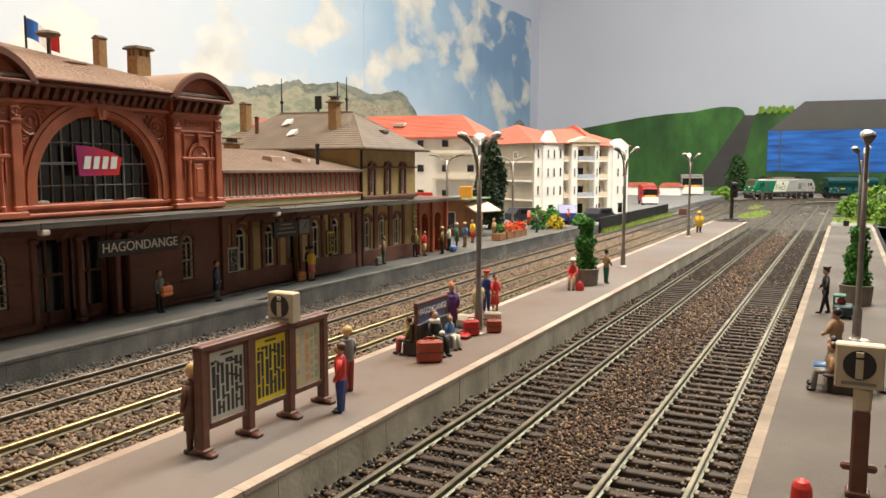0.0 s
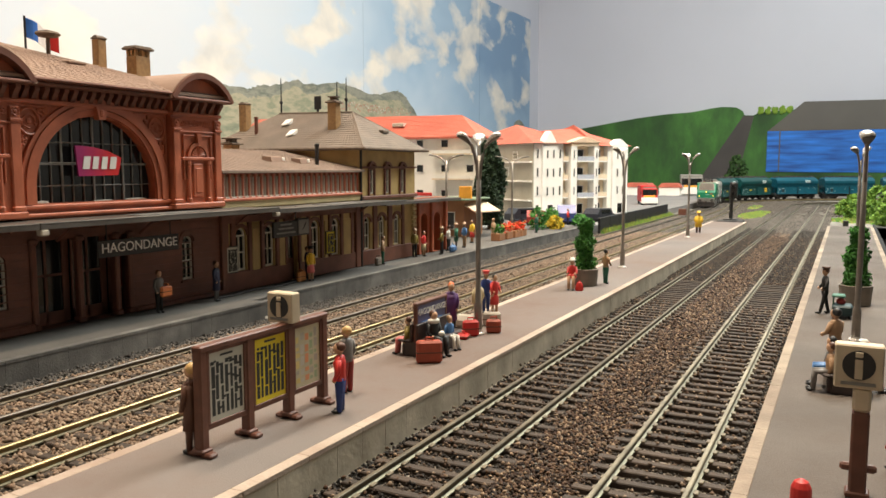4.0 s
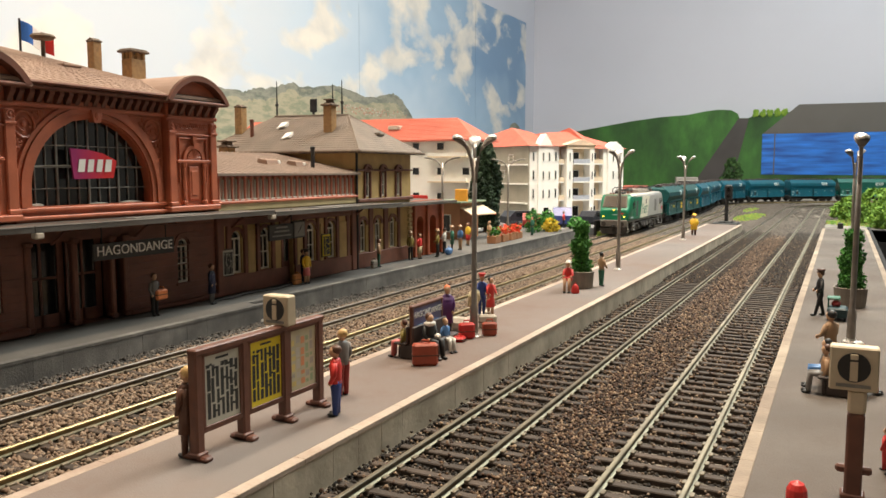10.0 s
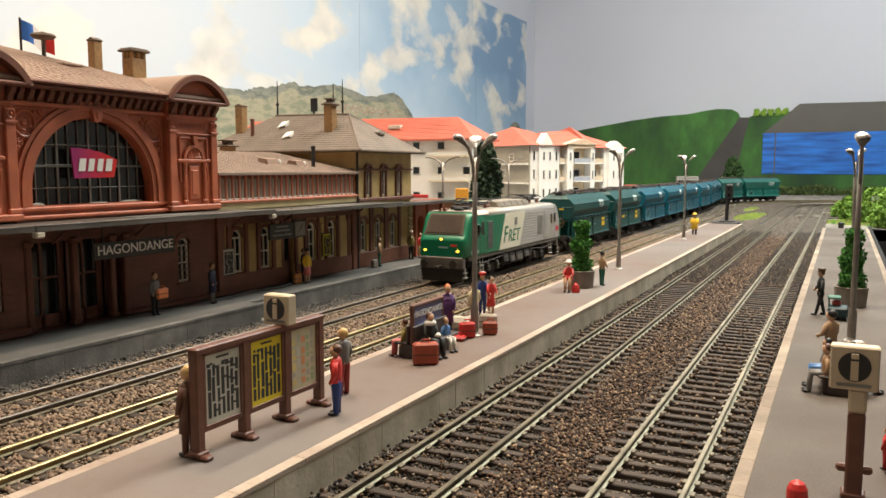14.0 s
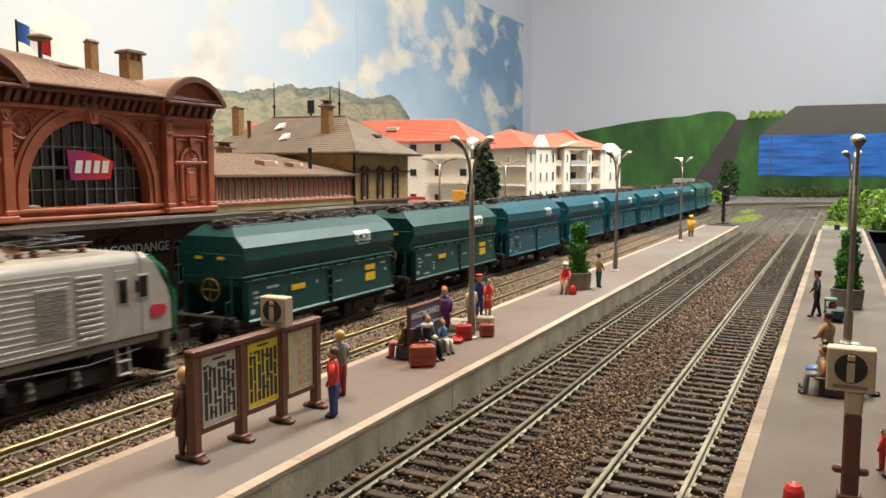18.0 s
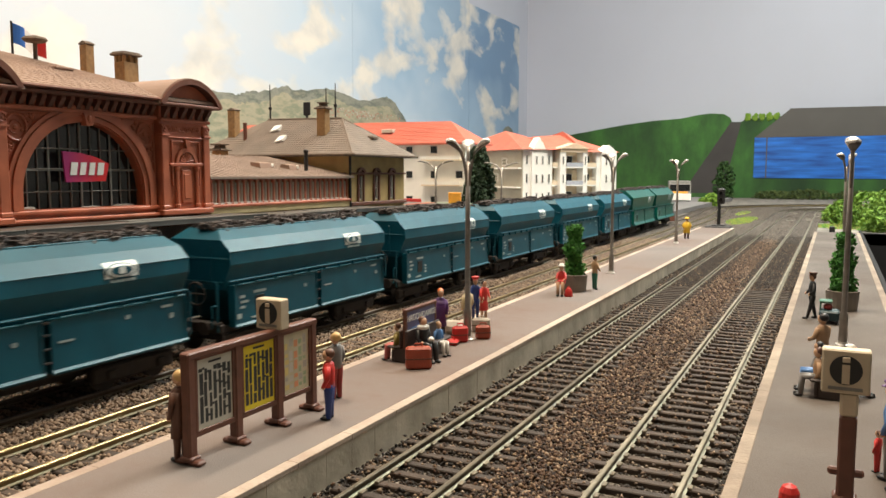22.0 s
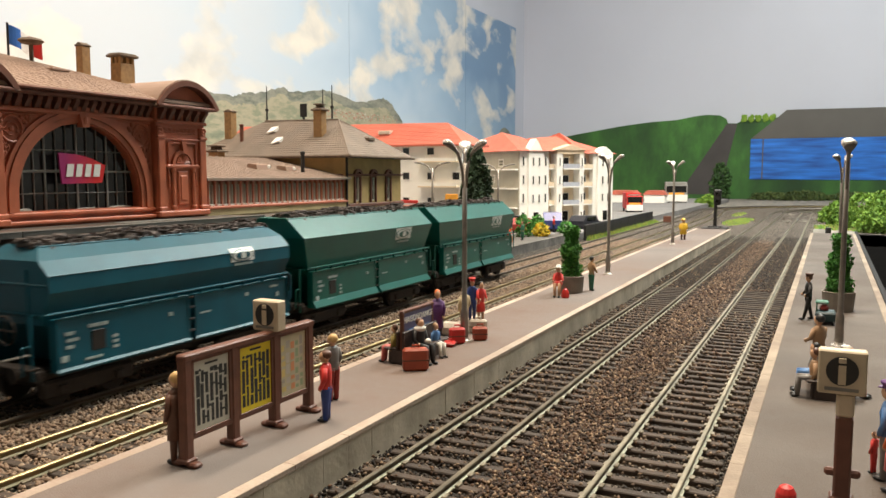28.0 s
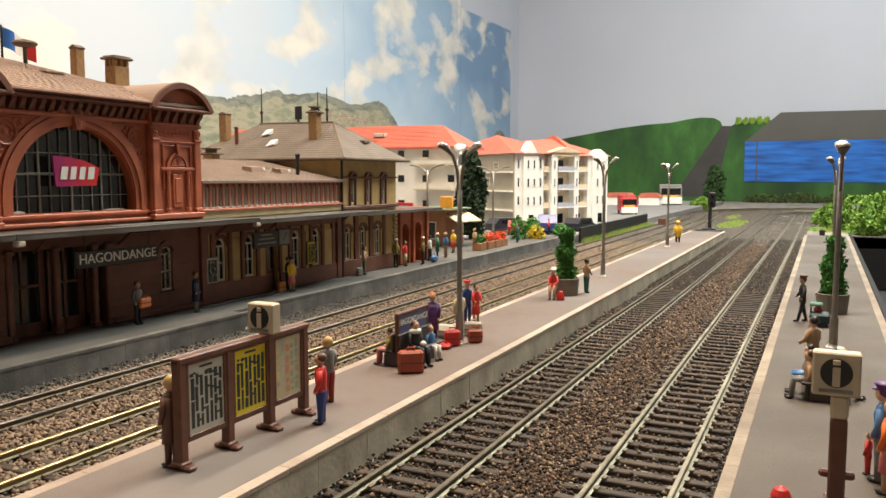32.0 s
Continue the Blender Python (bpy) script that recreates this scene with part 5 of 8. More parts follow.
    for xx, top in ((-358.5, 130), (-303.5, 128), (-311, 125.5)):
        part("roof_spire", Shape().tube([(xx, 448, 103), (xx, 448, 112.2), (xx, 448, 112.6), (xx, 448, 114), (xx, 448, 114.4), (xx, 448, top)], [0.7, 0.6, 1.2, 1.2, 0.5, 0.25], 8), "black", st)
    part("roof_vane", Shape().box(-327, 448, 105, 1.2, 1.2, 4).box(-327, 448, 107.5, 5.5, 1, 9, 0.2), "black", st)
    part("vent_pipe", Shape().lathe(-362, 425, [(1.3, 88), (1.3, 101), (1.6, 101.2), (1.6, 102), (0.3, 102.4)], 8), "terracotta_dark", st)
    for xx, yy, z in ((-343, 435, 97.4), (-330, 423, 89.6)):
        part("skylight", Shape().add([(xx - 3, yy - 3.4, z - 1.0), (xx + 3, yy - 3.0, z + 0.6), (xx + 3, yy + 2, z + 3.6), (xx - 3, yy + 2, z + 3.0), (xx - 3, yy - 3.4, z - 1.8), (xx + 3, yy - 3.0, z - 0.4), (xx + 3, yy + 2, z - 0.4), (xx - 3, yy + 2, z - 0.4)], [(0, 1, 2, 3), (7, 6, 5, 4), (0, 4, 5, 1), (1, 5, 6, 2), (2, 6, 7, 3), (3, 7, 4, 0)]), "white", st, "open white skylight")
    part("skylight", Shape().box(-279, 455, 90.5, 5, 7, 2.2, 0.4), "roof_grey", st)
    # platform canopy in sheets
    for y0, y1 in ((100, 174), (174.4, 301), (301.4, 424)):
        dz = -0.9 if y0 > 300 else 0.0
        c = part("canopy_sheet", Shape().prism([(-270, 48.1 + dz), (-243.6, 48.2 + dz), (-243.2, 48.2 + dz), (-243.2, 46.5 + dz), (-244.2, 46.5 + dz), (-244.4, 47.4 + dz), (-270, 47.3 + dz)], y0, y1, "y"), "canopy", st)
        part("canopy_edge", Shape().box(-243.8, (y0 + y1) / 2, 48.2 + dz, 1.4, y1 - y0 - 0.3, 0.5, 0.15), "concrete_grey", c)
        part("flashing", Shape().box(-258, (y0 + y1) / 2 + 8, 48.1 + dz, 8, (y1 - y0) * 0.3, 0.3, 0.1), "concrete_grey", c)
    for yy in (120, 165, 200, 240, 300, 340, 410):
        part("canopy_bracket", Shape().tube([(-270, yy, 39.4), (-262, yy, 44.9), (-245, yy, 46.2)], 0.6, 6), "terracotta_dark", st)
    for yy in (176, 300):
        part("canopy_lamp", Shape().box(-244.5, yy, 44.2, 3, 3.4, 2.3, 0.5), "stone_pale", st)
    # arcade end with its own canopy
    s = Shape().wall(484, 530, 6, 46, X - 6, X, [(496, 10, 6.01, 30, True), (516, 10, 6.01, 30, True)])
    part("arcade_wall", s, "terracotta", st)
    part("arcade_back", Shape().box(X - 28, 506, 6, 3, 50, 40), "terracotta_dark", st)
    for yy in (486.5, 506, 528):
        part("arcade_pier", Shape().box(X + 0.8, yy, 6, 2.6, 3.4, 38, 0.5), "terracotta", st)
    part("arcade_canopy", Shape().prism([(-300, 46.4), (-258, 45.4), (-258, 43.6), (-300, 45.0)], 424.5, 532, "y"), "canopy", st)

    # things fixed to the station
    sg = thing("station_sign", "black hanging station name sign with white letters", "sign", -252, 224, 36.6)
    part("sign_plate", Shape().box(0, 0, -3.4, 0.8, 40.5, 6.6, 0.2), "sign_black", sg)
    part("sign_hanger", Shape().tube([(0, -16, 3), (0, -16, 11)], 0.25, 5), "black", sg)
    part("sign_hanger", Shape().tube([(0, 16, 3), (0, 16, 11)], 0.25, 5), "black", sg)
    t = part("letters", text_mesh("HAGONDANGE", 5.3, "white", 0.15), None, sg)
    t.matrix_basis = at(0.6, 0, 0, 90)
    lg = thing("railway_logo_sign", "magenta and red flag-shaped sign with white bars on the great window", "sign", -268.4, 219.5, 70)
    part("sign_panel", Shape().prism([(-10.9, 6.2), (-3, 5.8), (4, 4.4), (10.9, 1.6), (8.9, -5.5), (-9.8, -5.8)], -0.4, 0.4, "x"), logo_mat(), lg)
    for yy, ww in ((-6.6, 3.0), (-2.4, 2.6), (1.8, 2.6), (6.0, 3.0)):
        part("white_bar", Shape().prism([(yy - ww / 2, -3.0), (yy + ww / 2, -3.0), (yy + ww / 2 + 0.9, 2.0), (yy - ww / 2 + 0.9, 2.0)], 0.4, 0.7, "x"), "white", lg)
    ck = thing("platform_clock_sign", "dark hanging sign board with a square pale clock", "clock", -254, 322, 36.8)
    part("board", Shape().box(0, -4, -4.4, 1.6, 19, 8, 0.3), "sign_black", ck)
    part("clock_case", Shape().box(0, 10.5, -4.4, 2, 10.5, 9, 0.4), "sign_black", ck)
    face = part("clock_face", Shape().box(1.0, 10.5, -3.6, 0.4, 8.4, 7.4, 0.1), "mullion", ck)
    part("clock_pointer", Shape().tube([(1.4, 10.5, 0.1), (1.4, 12, 2.4)], 0.2, 4), "ink", face)
    part("clock_pointer", Shape().tube([(1.4, 10.5, 0.1), (1.4, 9, -1.2)], 0.2, 4), "ink", face)
    for i, z in enumerate((-2.6, -0.4, 1.6)):
        part("text_bar", Shape().box(0.9, -4, z, 0.3, 15 - 3 * i, 0.8), "mullion", ck)
    part("sign_hanger", Shape().tube([(0, 5, 4), (0, 5, 11)], 0.3, 5), "black", ck)
    for yy, pap, z0 in ((295, "paper_white", 15.5), (378, "paper_yellow", 17.2)):
        p = thing("wall_poster", "framed timetable poster on the station wall", "poster", X + 1.0, yy, z0, group="wall posters")
        part("poster_frame", Shape().box(0, 0, 0, 1, 8.6, 13.6, 0.2), "sign_black", p)
        sh = part("poster_sheet", Shape().box(0.6, 0, 0.6, 0.4, 7.4, 12.4), pap, p)
        text_bars(sh, lambda u, w: (0.9, u, w), -3.2, 3.2, 1.2, 12, 0.9, 7, 1.3)
    fl = thing("tricolour_flag", "blue, white and red flag on a dark pole", "flag", -345, 244.5, 121)
    part("flag_pole", Shape().tube([(0, 0, -12), (0, 0, 17)], [0.6, 0.5], 8), "black", fl)
    for k, c in enumerate(("flag_blue", "white", "red")):
        pts = [(1.2 * math.sin((k * 5.4 + i * 1.35) * 0.45), 0.6 + k * 5.4 + i * 1.35, 16.2 - 0.33 * (k * 5.4 + i * 1.35)) for i in range(5)]
        sh = Shape()
        sh.loft([[(x - 0.15, y, z - 9), (x + 0.15, y, z - 9), (x + 0.15, y, z), (x - 0.15, y, z)] for x, y, z in pts])
        part("flag_stripe", sh, c, fl)


def text_bars(parent, put, u0, u1, w0, w1, bw, cols, gap, seed=4):
    """Rows of plain bars where small print cannot be read."""
    rng = random.Random(seed)
    s = Shape()
    pitch = (u1 - u0) / cols
    for c in range(cols):
        u = u0 + pitch * (c + 0.5)
        w = w0
        while w < w1 - 0.5:
            e = min(w + rng.uniform(2.2, 6.2), w1)
            k = rng.uniform(0.7, 1.05)
            sh = rng.uniform(-0.15, 0.15)
            a, b = u - bw / 2 * k + sh, u + bw / 2 * k + sh
            s.add([put(a, w), put(b, w), put(b, e), put(a, e)], [(0, 1, 2, 3)])
            if c < cols - 1 and rng.random() < 0.45:
                m = rng.uniform(w, e - 0.3)
                s.add([put(b, m), put(u + pitch - bw * 0.3, m), put(u + pitch - bw * 0.3, m + 0.5), put(b, m + 0.5)], [(0, 1, 2, 3)])
            w = e + gap * rng.uniform(0.25, 0.6)
    return tagged(part("small_print", s, "ink", parent), kind="stuff")


def logo_mat():
    m = mat("magenta_to_red_plastic", (0.5, 0.02, 0.04), 0.4, bump=0)
    nt = m.node_tree
    tc, sp, rp = nt.nodes.new("ShaderNodeTexCoord"), nt.nodes.new("ShaderNodeSeparateXYZ"), nt.nodes.new("ShaderNodeMapRange")
    rp.inputs["From Min"].default_value, rp.inputs["From Max"].default_value = -0.009, 0.006
    ramp = nt.nodes.new("ShaderNodeValToRGB")
    ramp.color_ramp.elements[0].color, ramp.color_ramp.elements[1].color = (0.33, 0.02, 0.13, 1), (0.62, 0.02, 0.02, 1)
    nt.links.new(tc.outputs["Object"], sp.inputs["Vector"])
    nt.links.new(sp.outputs["Y"], rp.inputs["Value"])
    nt.links.new(rp.outputs["Result"], ramp.inputs["Fac"])
    nt.links.new(ramp.outputs["Color"], nt.nodes["Principled BSDF"].inputs["Base Color"])
    return m


M["flag_blue"] = mat("flag_blue", (0.025, 0.14, 0.52), 0.7, var=0.06, bump=0.1)
M["pane_tan"] = mat("tan_window_panel", (0.30, 0.19, 0.13), 0.6, var=0.3, scale=90, bump=0.02)
BRACKET = mesh_of("bracket", Shape().prism([(-1.6, 5.0), (2.6, 5.0), (2.6, 3.8), (0.6, 1.4), (0.0, 0), (-1.6, 0)], -0.95, 0.95, "y"), "terracotta_dark")
POST = mesh_of("clerestory_post", Shape().box(0, 0, 0, 2.2, 1.3, 12.4, 0.3).box(0.1, 0, 0, 2.6, 2.0, 1, 0.2).box(0.1, 0, 11.4, 2.6, 2.0, 1, 0.2), "terracotta")
CLEAR = mesh_of("clerestory_window", Shape().box(0.1, 1.2, 0, 0.9, 0.45, 10.4).box(0.1, -1.2, 0, 0.9, 0.35, 10.4).box(0.5, 0, 0, 1.8, 3.0, 0.8).box(-0.3, 0, 0, 0.3, 3.0, 11.6, 0, 1), ["white_frame", "pane_tan"])
build_station()


# ---- the train ----
def build_bogie(parent, y, wheelbase, r):
    b = part("bogie", Shape().box(-11.5, y, 3, 2.2, wheelbase + 13, 5.5, 0.8).box(11.5, y, 3, 2.2, wheelbase + 13, 5.5, 0.8).box(0, y, 4, 22, 5, 4, 0.6), "wagon_dark", parent)
    for d in (-wheelbase / 2, wheelbase / 2):
        w = Shape()
        for x in (-8.6, 8.6):
            w.loft([[(x + e * 1.2, y + d + rr * math.cos(a), r + rr * math.sin(a)) for a in [2 * math.pi * i / 18 for i in range(18)]] for e, rr in ((-1, r), (1, r * 0.97))])
        w.tube([(-8, y + d, r), (8, y + d, r)], 0.9, 8)
        part("wheelset", w, "wagon_dark", b)
        for x in (-12.8, 12.8):
            part("axle_box", Shape().box(x, y + d, r - 1.4, 1.2, 3.4, 3, 0.4), "wagon_dark", b)
    return b


def build_buffers(parent, y, sg, z=12.0):
    for x in (-10, 10):
        s = Shape()
        s.loft([[(x + rr * math.cos(a), y + sg * d, z + rr * math.sin(a)) for a in [2 * math.pi * i / 12 for i in range(12)]] for d, rr in ((0, 1.2), (4.0, 1.2), (4.1, 2.5), (4.7, 2.5))])
        part("buffer", s, "wagon_dark", parent)
    part("coupling", Shape().box(0, y + sg * 3, z - 2.5, 2.4, 9, 1.6, 0.3), "wagon_dark", parent)


def side(poly, x0, x1):
    """The same plate on both flanks: poly in (y, z)."""
    return Shape().prism(poly, -x0, -x1, "x"), Shape().prism(poly, x0, x1, "x")


def build_loco():
    lo = thing("locomotive", "green, cream and grey electric freight locomotive with lit headlights", "locomotive")
    L = -174

    def section(y, zt, hw=16.2, z0=15.6, r=3.6):
        """Cross-section with rounded shoulders."""
        arc = [(hw - r + r * math.cos(a), zt - r * 0.8 + r * 0.8 * math.sin(a)) for a in [math.pi / 2 * i / 5 for i in range(6)]]
        return [(-hw + 0.8, y, z0), (hw - 0.8, y, z0), (hw, y, z0 + 1.2)] + [(x, y, z) for x, z in arc] + [(-x, y, z) for x, z in reversed(arc)] + [(-hw, y, z0 + 1.2)]
    smooth(part("body_core", Shape().loft([section(-28, 44.6, 15.9), section(L + 14, 44.6, 15.9)]), "loco_grey", lo))
    # front cab: full nose below, raked windscreen above
    ends = ((0.0, 26.4, 14.2), (-0.5, 27.8, 15.0), (-1.6, 29.0, 15.6), (-3.2, 30.2, 15.9), (-4.8, 33.4, 16.0), (-7.0, 38.0, 16.1), (-9.2, 42.4, 16.2), (-11.5, 44.2, 16.3), (-28.2, 44.8, 16.4))
    cab = part("front_cab", Shape().loft([section(y, zt, hw, r=min(3.6, (zt - 16) * 0.3)) for y, zt, hw in ends]), "fret_green", lo)
    for p in cab.data.polygons:
        p.use_smooth = p.normal.y < 0.95
    ws = Shape().add([(-13.4, -2.5, 30.4), (13.4, -2.5, 30.4), (12.2, -9.0, 43.6), (-12.2, -9.0, 43.6), (-13.4, -5.0, 29.8), (13.4, -5.0, 29.8), (12.2, -11.0, 42.8), (-12.2, -11.0, 42.8)], [(0, 1, 2, 3), (7, 6, 5, 4), (0, 4, 5, 1), (1, 5, 6, 2), (2, 6, 7, 3), (3, 7, 4, 0)])
    wsp = part("windscreen_frame", ws, "stone_brown", cab)
    w2 = Shape().add([(-12.2, -2.6, 31.6), (12.2, -2.6, 31.6), (11.2, -8.2, 42.6), (-11.2, -8.2, 42.6), (-12.2, -3.6, 31.2), (12.2, -3.6, 31.2), (11.2, -9.2, 42.2), (-11.2, -9.2, 42.2)], [(0, 1, 2, 3), (7, 6, 5, 4), (0, 4, 5, 1), (1, 5, 6, 2), (2, 6, 7, 3), (3, 7, 4, 0)])
    part("windscreen_glass", w2, "cab_glass", wsp)
    for x in (-5, 4):
        part("wiper", Shape().tube([(x, -2.2, 31.6), (x + 4, -4.4, 36.6)], 0.22, 5), "black", wsp)
    for x, z, y in ((0, 27.4, 0.0), (-11.4, 20.0, 0.1), (11.4, 20.0, 0.1)):
        hl = part("headlight", Shape().ball(x, y - 0.5, z, 1.9, 0.6, 1.3, n=12, k=5), "black", cab)
        part("lamp_lens", Shape().ball(x, y - 0.2, z, 1.15, 0.7, 0.85, n=10, k=5), "lamp_glow", hl)
    part("number_bar", Shape().box(-1.5, -0.2, 21.6, 6.5, 0.5, 1.1), "emblem_grey", cab)
    part("red_badge", Shape().box(-8.6, -0.3, 22.6, 4.6, 0.7, 1.8, 0.2), "red", cab)
    # side skins: green, cream, grey
    for s in side([(-27, 16), (-52, 16), (-62, 41), (-27, 41)], 15.7, 16.4):
        part("green_side", s, "fret_green", lo)
    for s in side([(-52.05, 16), (-88, 16), (-98, 41), (-62.05, 41)], 15.7, 16.4):
        part("cream_side", s, "loco_white", lo)
    for s in side([(-88.05, 16), (L + 2, 16), (L + 3, 30), (L + 9, 41), (-98.05, 41)], 15.7, 16.25):
        part("grey_side", s, "loco_grey", lo)
    rib = Shape()
    for i in range(12):
        z = 17 + i * 2.0
        y0 = -88 - 11 * (z - 14) / 27
        for sg in (-1, 1):
            rib.box(sg * 16.2, (y0 - 1 - 134) / 2, z, 0.4, 133 + y0, 0.8, 0.2)
    tagged(part("side_ribbing", rib, "loco_grey", lo), kind="stuff")
    rib = Shape()
    for i in range(12):
        z = 17 + i * 2.0
        y0 = -51 - 11 * (z - 14) / 27
        for sg in (-1, 1):
            rib.box(sg * 16.35, y0 - 18.5, z, 0.2, 34, 0.3)
    tagged(part("cream_lining", rib, "loco_white", lo), kind="stuff")
    for sg in (-1, 1):
        for y, w, z, h, m in ((-19, 3.4, 28, 8, "glass_dark"), (-25.5, 4, 29, 8.5, "glass_dark"), (-37, 8, 19, 18, "grille"), (-80, 4.6, 32, 5.5, "grille_grey"), (-128, 9.5, 21, 15, "grille_grey"), (-152.5, 3.2, 28, 8, "glass_dark"), (-160.5, 3.6, 29, 7.5, "glass_dark")):
            fr = part("side_frame", Shape().box(sg * 16.35, y, z - 0.6, 0.5, w + 1.2, h + 1.2, 0.2), "fret_green" if y > -50 else "loco_white" if y > -90 else "loco_grey", lo)
            part("side_opening", Shape().box(sg * 16.5, y, z, 0.35, w, h, 0.1), m, fr)
        for i in range(11):
            part("louvre", Shape().box(sg * 16.5, -140.5, 18 + i * 2, 0.6, 9, 1.0, 0.2), "loco_grey", lo)
        part("cab_door", Shape().box(sg * 16.33, -25.5, 16.6, 0.3, 5.6, 22.6, 0.1), "fret_green", lo)
        part("cab_door", Shape().box(sg * 16.2, -152.5, 16.6, 0.3, 5.2, 22.6, 0.1), "loco_grey", lo)
        part("handrail", Shape().tube([(sg * 17, -29, 16), (sg * 17, -29, 30)], 0.16, 5), "mullion", lo)
        part("handrail", Shape().tube([(sg * 17, -149, 16), (sg * 17, -149, 30)], 0.2, 5), "loco_white", lo)
        part("skirt", Shape().box(sg * 14.6, -87, 13.2, 2.4, 160, 2.6, 0.5), "skirt_grey", lo)
        for y, ln, h in ((-66, 9, 5.5), (-77, 10, 7), (-90, 13, 7), (-104, 10, 6), (-112, 4, 5)):
            bx = part("equipment_box", Shape().box(sg * 13.4, y, 12.6 - h, 3.6, ln, h, 0.5), "wagon_dark", lo)
            part("box_hatch", Shape().box(sg * 15.3, y, 13.4 - h, 0.4, ln * 0.7, h * 0.55, 0.15), "gear_grey", bx)
        for y in (-23, -38, -53, -121, -136, -151):
            part("spring_unit", Shape().lathe(sg * 13.6, y, [(1.0, 4), (1.7, 4.6), (1.2, 5.6), (1.7, 6.6), (1.2, 7.6), (1.7, 8.6), (1.0, 9.6)], 8), "gear_grey", lo)
        part("brake_pipe", Shape().tube([(sg * 15, -14, 11.5), (sg * 15, -30, 10.2), (sg * 15, -60, 11.6)], 0.3, 5).tube([(sg * 15, -114, 11.6), (sg * 15, -140, 10.2), (sg * 15, -160, 11.5)], 0.3, 5), "skirt_grey", lo)
        for y in (-25.5, -152.5):
            part("cab_step", Shape().box(sg * 15.2, y, 4.6, 2.0, 5, 0.5, 0.1).box(sg * 15.2, y, 8.6, 2.0, 5, 0.5, 0.1).box(sg * 15.2, y - 2.3, 4.6, 0.4, 0.4, 9).box(sg * 15.2, y + 2.3, 4.6, 0.4, 0.4, 9), "loco_grey", lo)
            part("door_mirror", Shape().box(sg * 17.4, y + (6 if y > -50 else -5), 31, 0.9, 1.6, 4.4, 0.3), "black", lo)
        part("number_bar", Shape().box(sg * 16.7, -13.5, 17.4, 0.3, 11, 2.0), "emblem_grey", lo)
        part("rear_badge", Shape().prism([(-163.5, 21.2), (-169.0, 21.6), (-170.0, 23.6), (-168.8, 25.4), (-163.7, 25.8), (-162.8, 23.6)], sg * 16.3, sg * 16.6, "x"), "logo_red", lo)
        for mesh, off, z in ((INITIAL, -10.6, 24.9), (FREIGHT, 4.2, 23.7)):
            word = part("letters", mesh, None, lo)
            word.matrix_basis = at(sg * 15.75, -73.2 + sg * off, z, 90 * sg)
        curve = [(sg * (12.9 + 3.75 * math.cos(a)), 41.9 + 3.1 * math.sin(a)) for a in [math.radians(8 + 11 * i) for i in range(8)]]
        inner = [(sg * (12.9 + 3.2 * math.cos(a)), 41.9 + 2.6 * math.sin(a)) for a in [math.radians(85 - 11 * i) for i in range(8)]]
        part("cab_shoulder", Shape().prism(curve + inner, -34, -12.5, "y"), "loco_white", lo)
    # rear cab
    ends = ((L + 14.2, 44.8, 16.4), (L + 11, 44.2, 16.3), (L + 8.5, 41.5, 16.2), (L + 5, 35.5, 16.0), (L + 2.4, 30.4, 15.8), (L + 0.6, 28.2, 15.2), (L, 26.4, 14.4))
    rc = part("rear_cab", Shape().loft([section(y, zt, hw, r=min(3.6, (zt - 16) * 0.3)) for y, zt, hw in ends]), "loco_grey", lo)
    for sg in (-1, 1):
        edge = Shape().tube([(sg * 15.2, L + 0.2, 14), (sg * 15.6, L + 0.2, 29), (sg * 15.4, L + 4, 37), (sg * 13.4, L + 9, 43)], 0.9, 6)
        part("green_edge", edge, "fret_green", rc)
    # roof gear
    part("cab_roof", Shape().box(0, -21, 43.9, 25, 19, 1.3, 0.5), "loco_roof", lo)
    part("roof_deck", Shape().prism([(-14.2, 43.2), (14.2, 43.2), (11.4, 45.4), (-11.4, 45.4)], -150, -30, "y"), "loco_roof", lo)
    v = part("vent_house", Shape().prism([(-11.8, 45), (-8.2, 49.2), (8.2, 49.2), (11.8, 45)], -119, -63, "y"), "loco_roof", lo)
    for i in range(5):
        for sg in (-1, 1):
            g = part("roof_grille", Shape().prism([(sg * 11.4, 45.6), (sg * 8.5, 49.0), (sg * 8.8, 49.3), (sg * 11.7, 45.9)], -64 - i * 11, -73.6 - i * 11, "y"), "grille_tan", v)
            for j in range(5):
                z = 46.1 + j * 0.68
                part("slat", Shape().box(sg * (11.45 - (z - 45.8) * 0.86), -68.8 - i * 11, z, 0.5, 9.2, 0.28), "loco_roof", g)
    for y0, up in ((-42, 1), (-138, -1)):
        p = part("pantograph", Shape().box(-7, y0, 48.0, 1.2, 22, 0.9, 0.2).box(7, y0, 48.0, 1.2, 22, 0.9, 0.2).box(0, y0 - 9, 48.0, 14, 1.4, 0.9, 0.2).box(0, y0 + 9, 48.0, 14, 1.4, 0.9, 0.2), "black", lo)
        for x in (-6.5, 6.5):
            part("pantograph_arm", Shape().tube([(x, y0 - up * 10, 49.2), (x * 0.7, y0 + up * 10, 50.4), (x * 0.9, y0 - up * 4, 51.6)], 0.5, 6), "black", p)
            for d in (-8, 8):
                part("insulator", Shape().lathe(x, y0 + d, [(1, 45.2), (1.7, 45.7), (1, 46.2), (1.7, 46.7), (1, 47.2), (1.5, 47.7), (1, 48.1)], 9), "terracotta_dark", p)
        part("pantograph_head", Shape().box(0, y0 - up * 4.5, 51.4, 23, 1.2, 0.9, 0.3).box(0, y0 - up * 1.0, 51.4, 23, 1.2, 0.9, 0.3), "black", p)
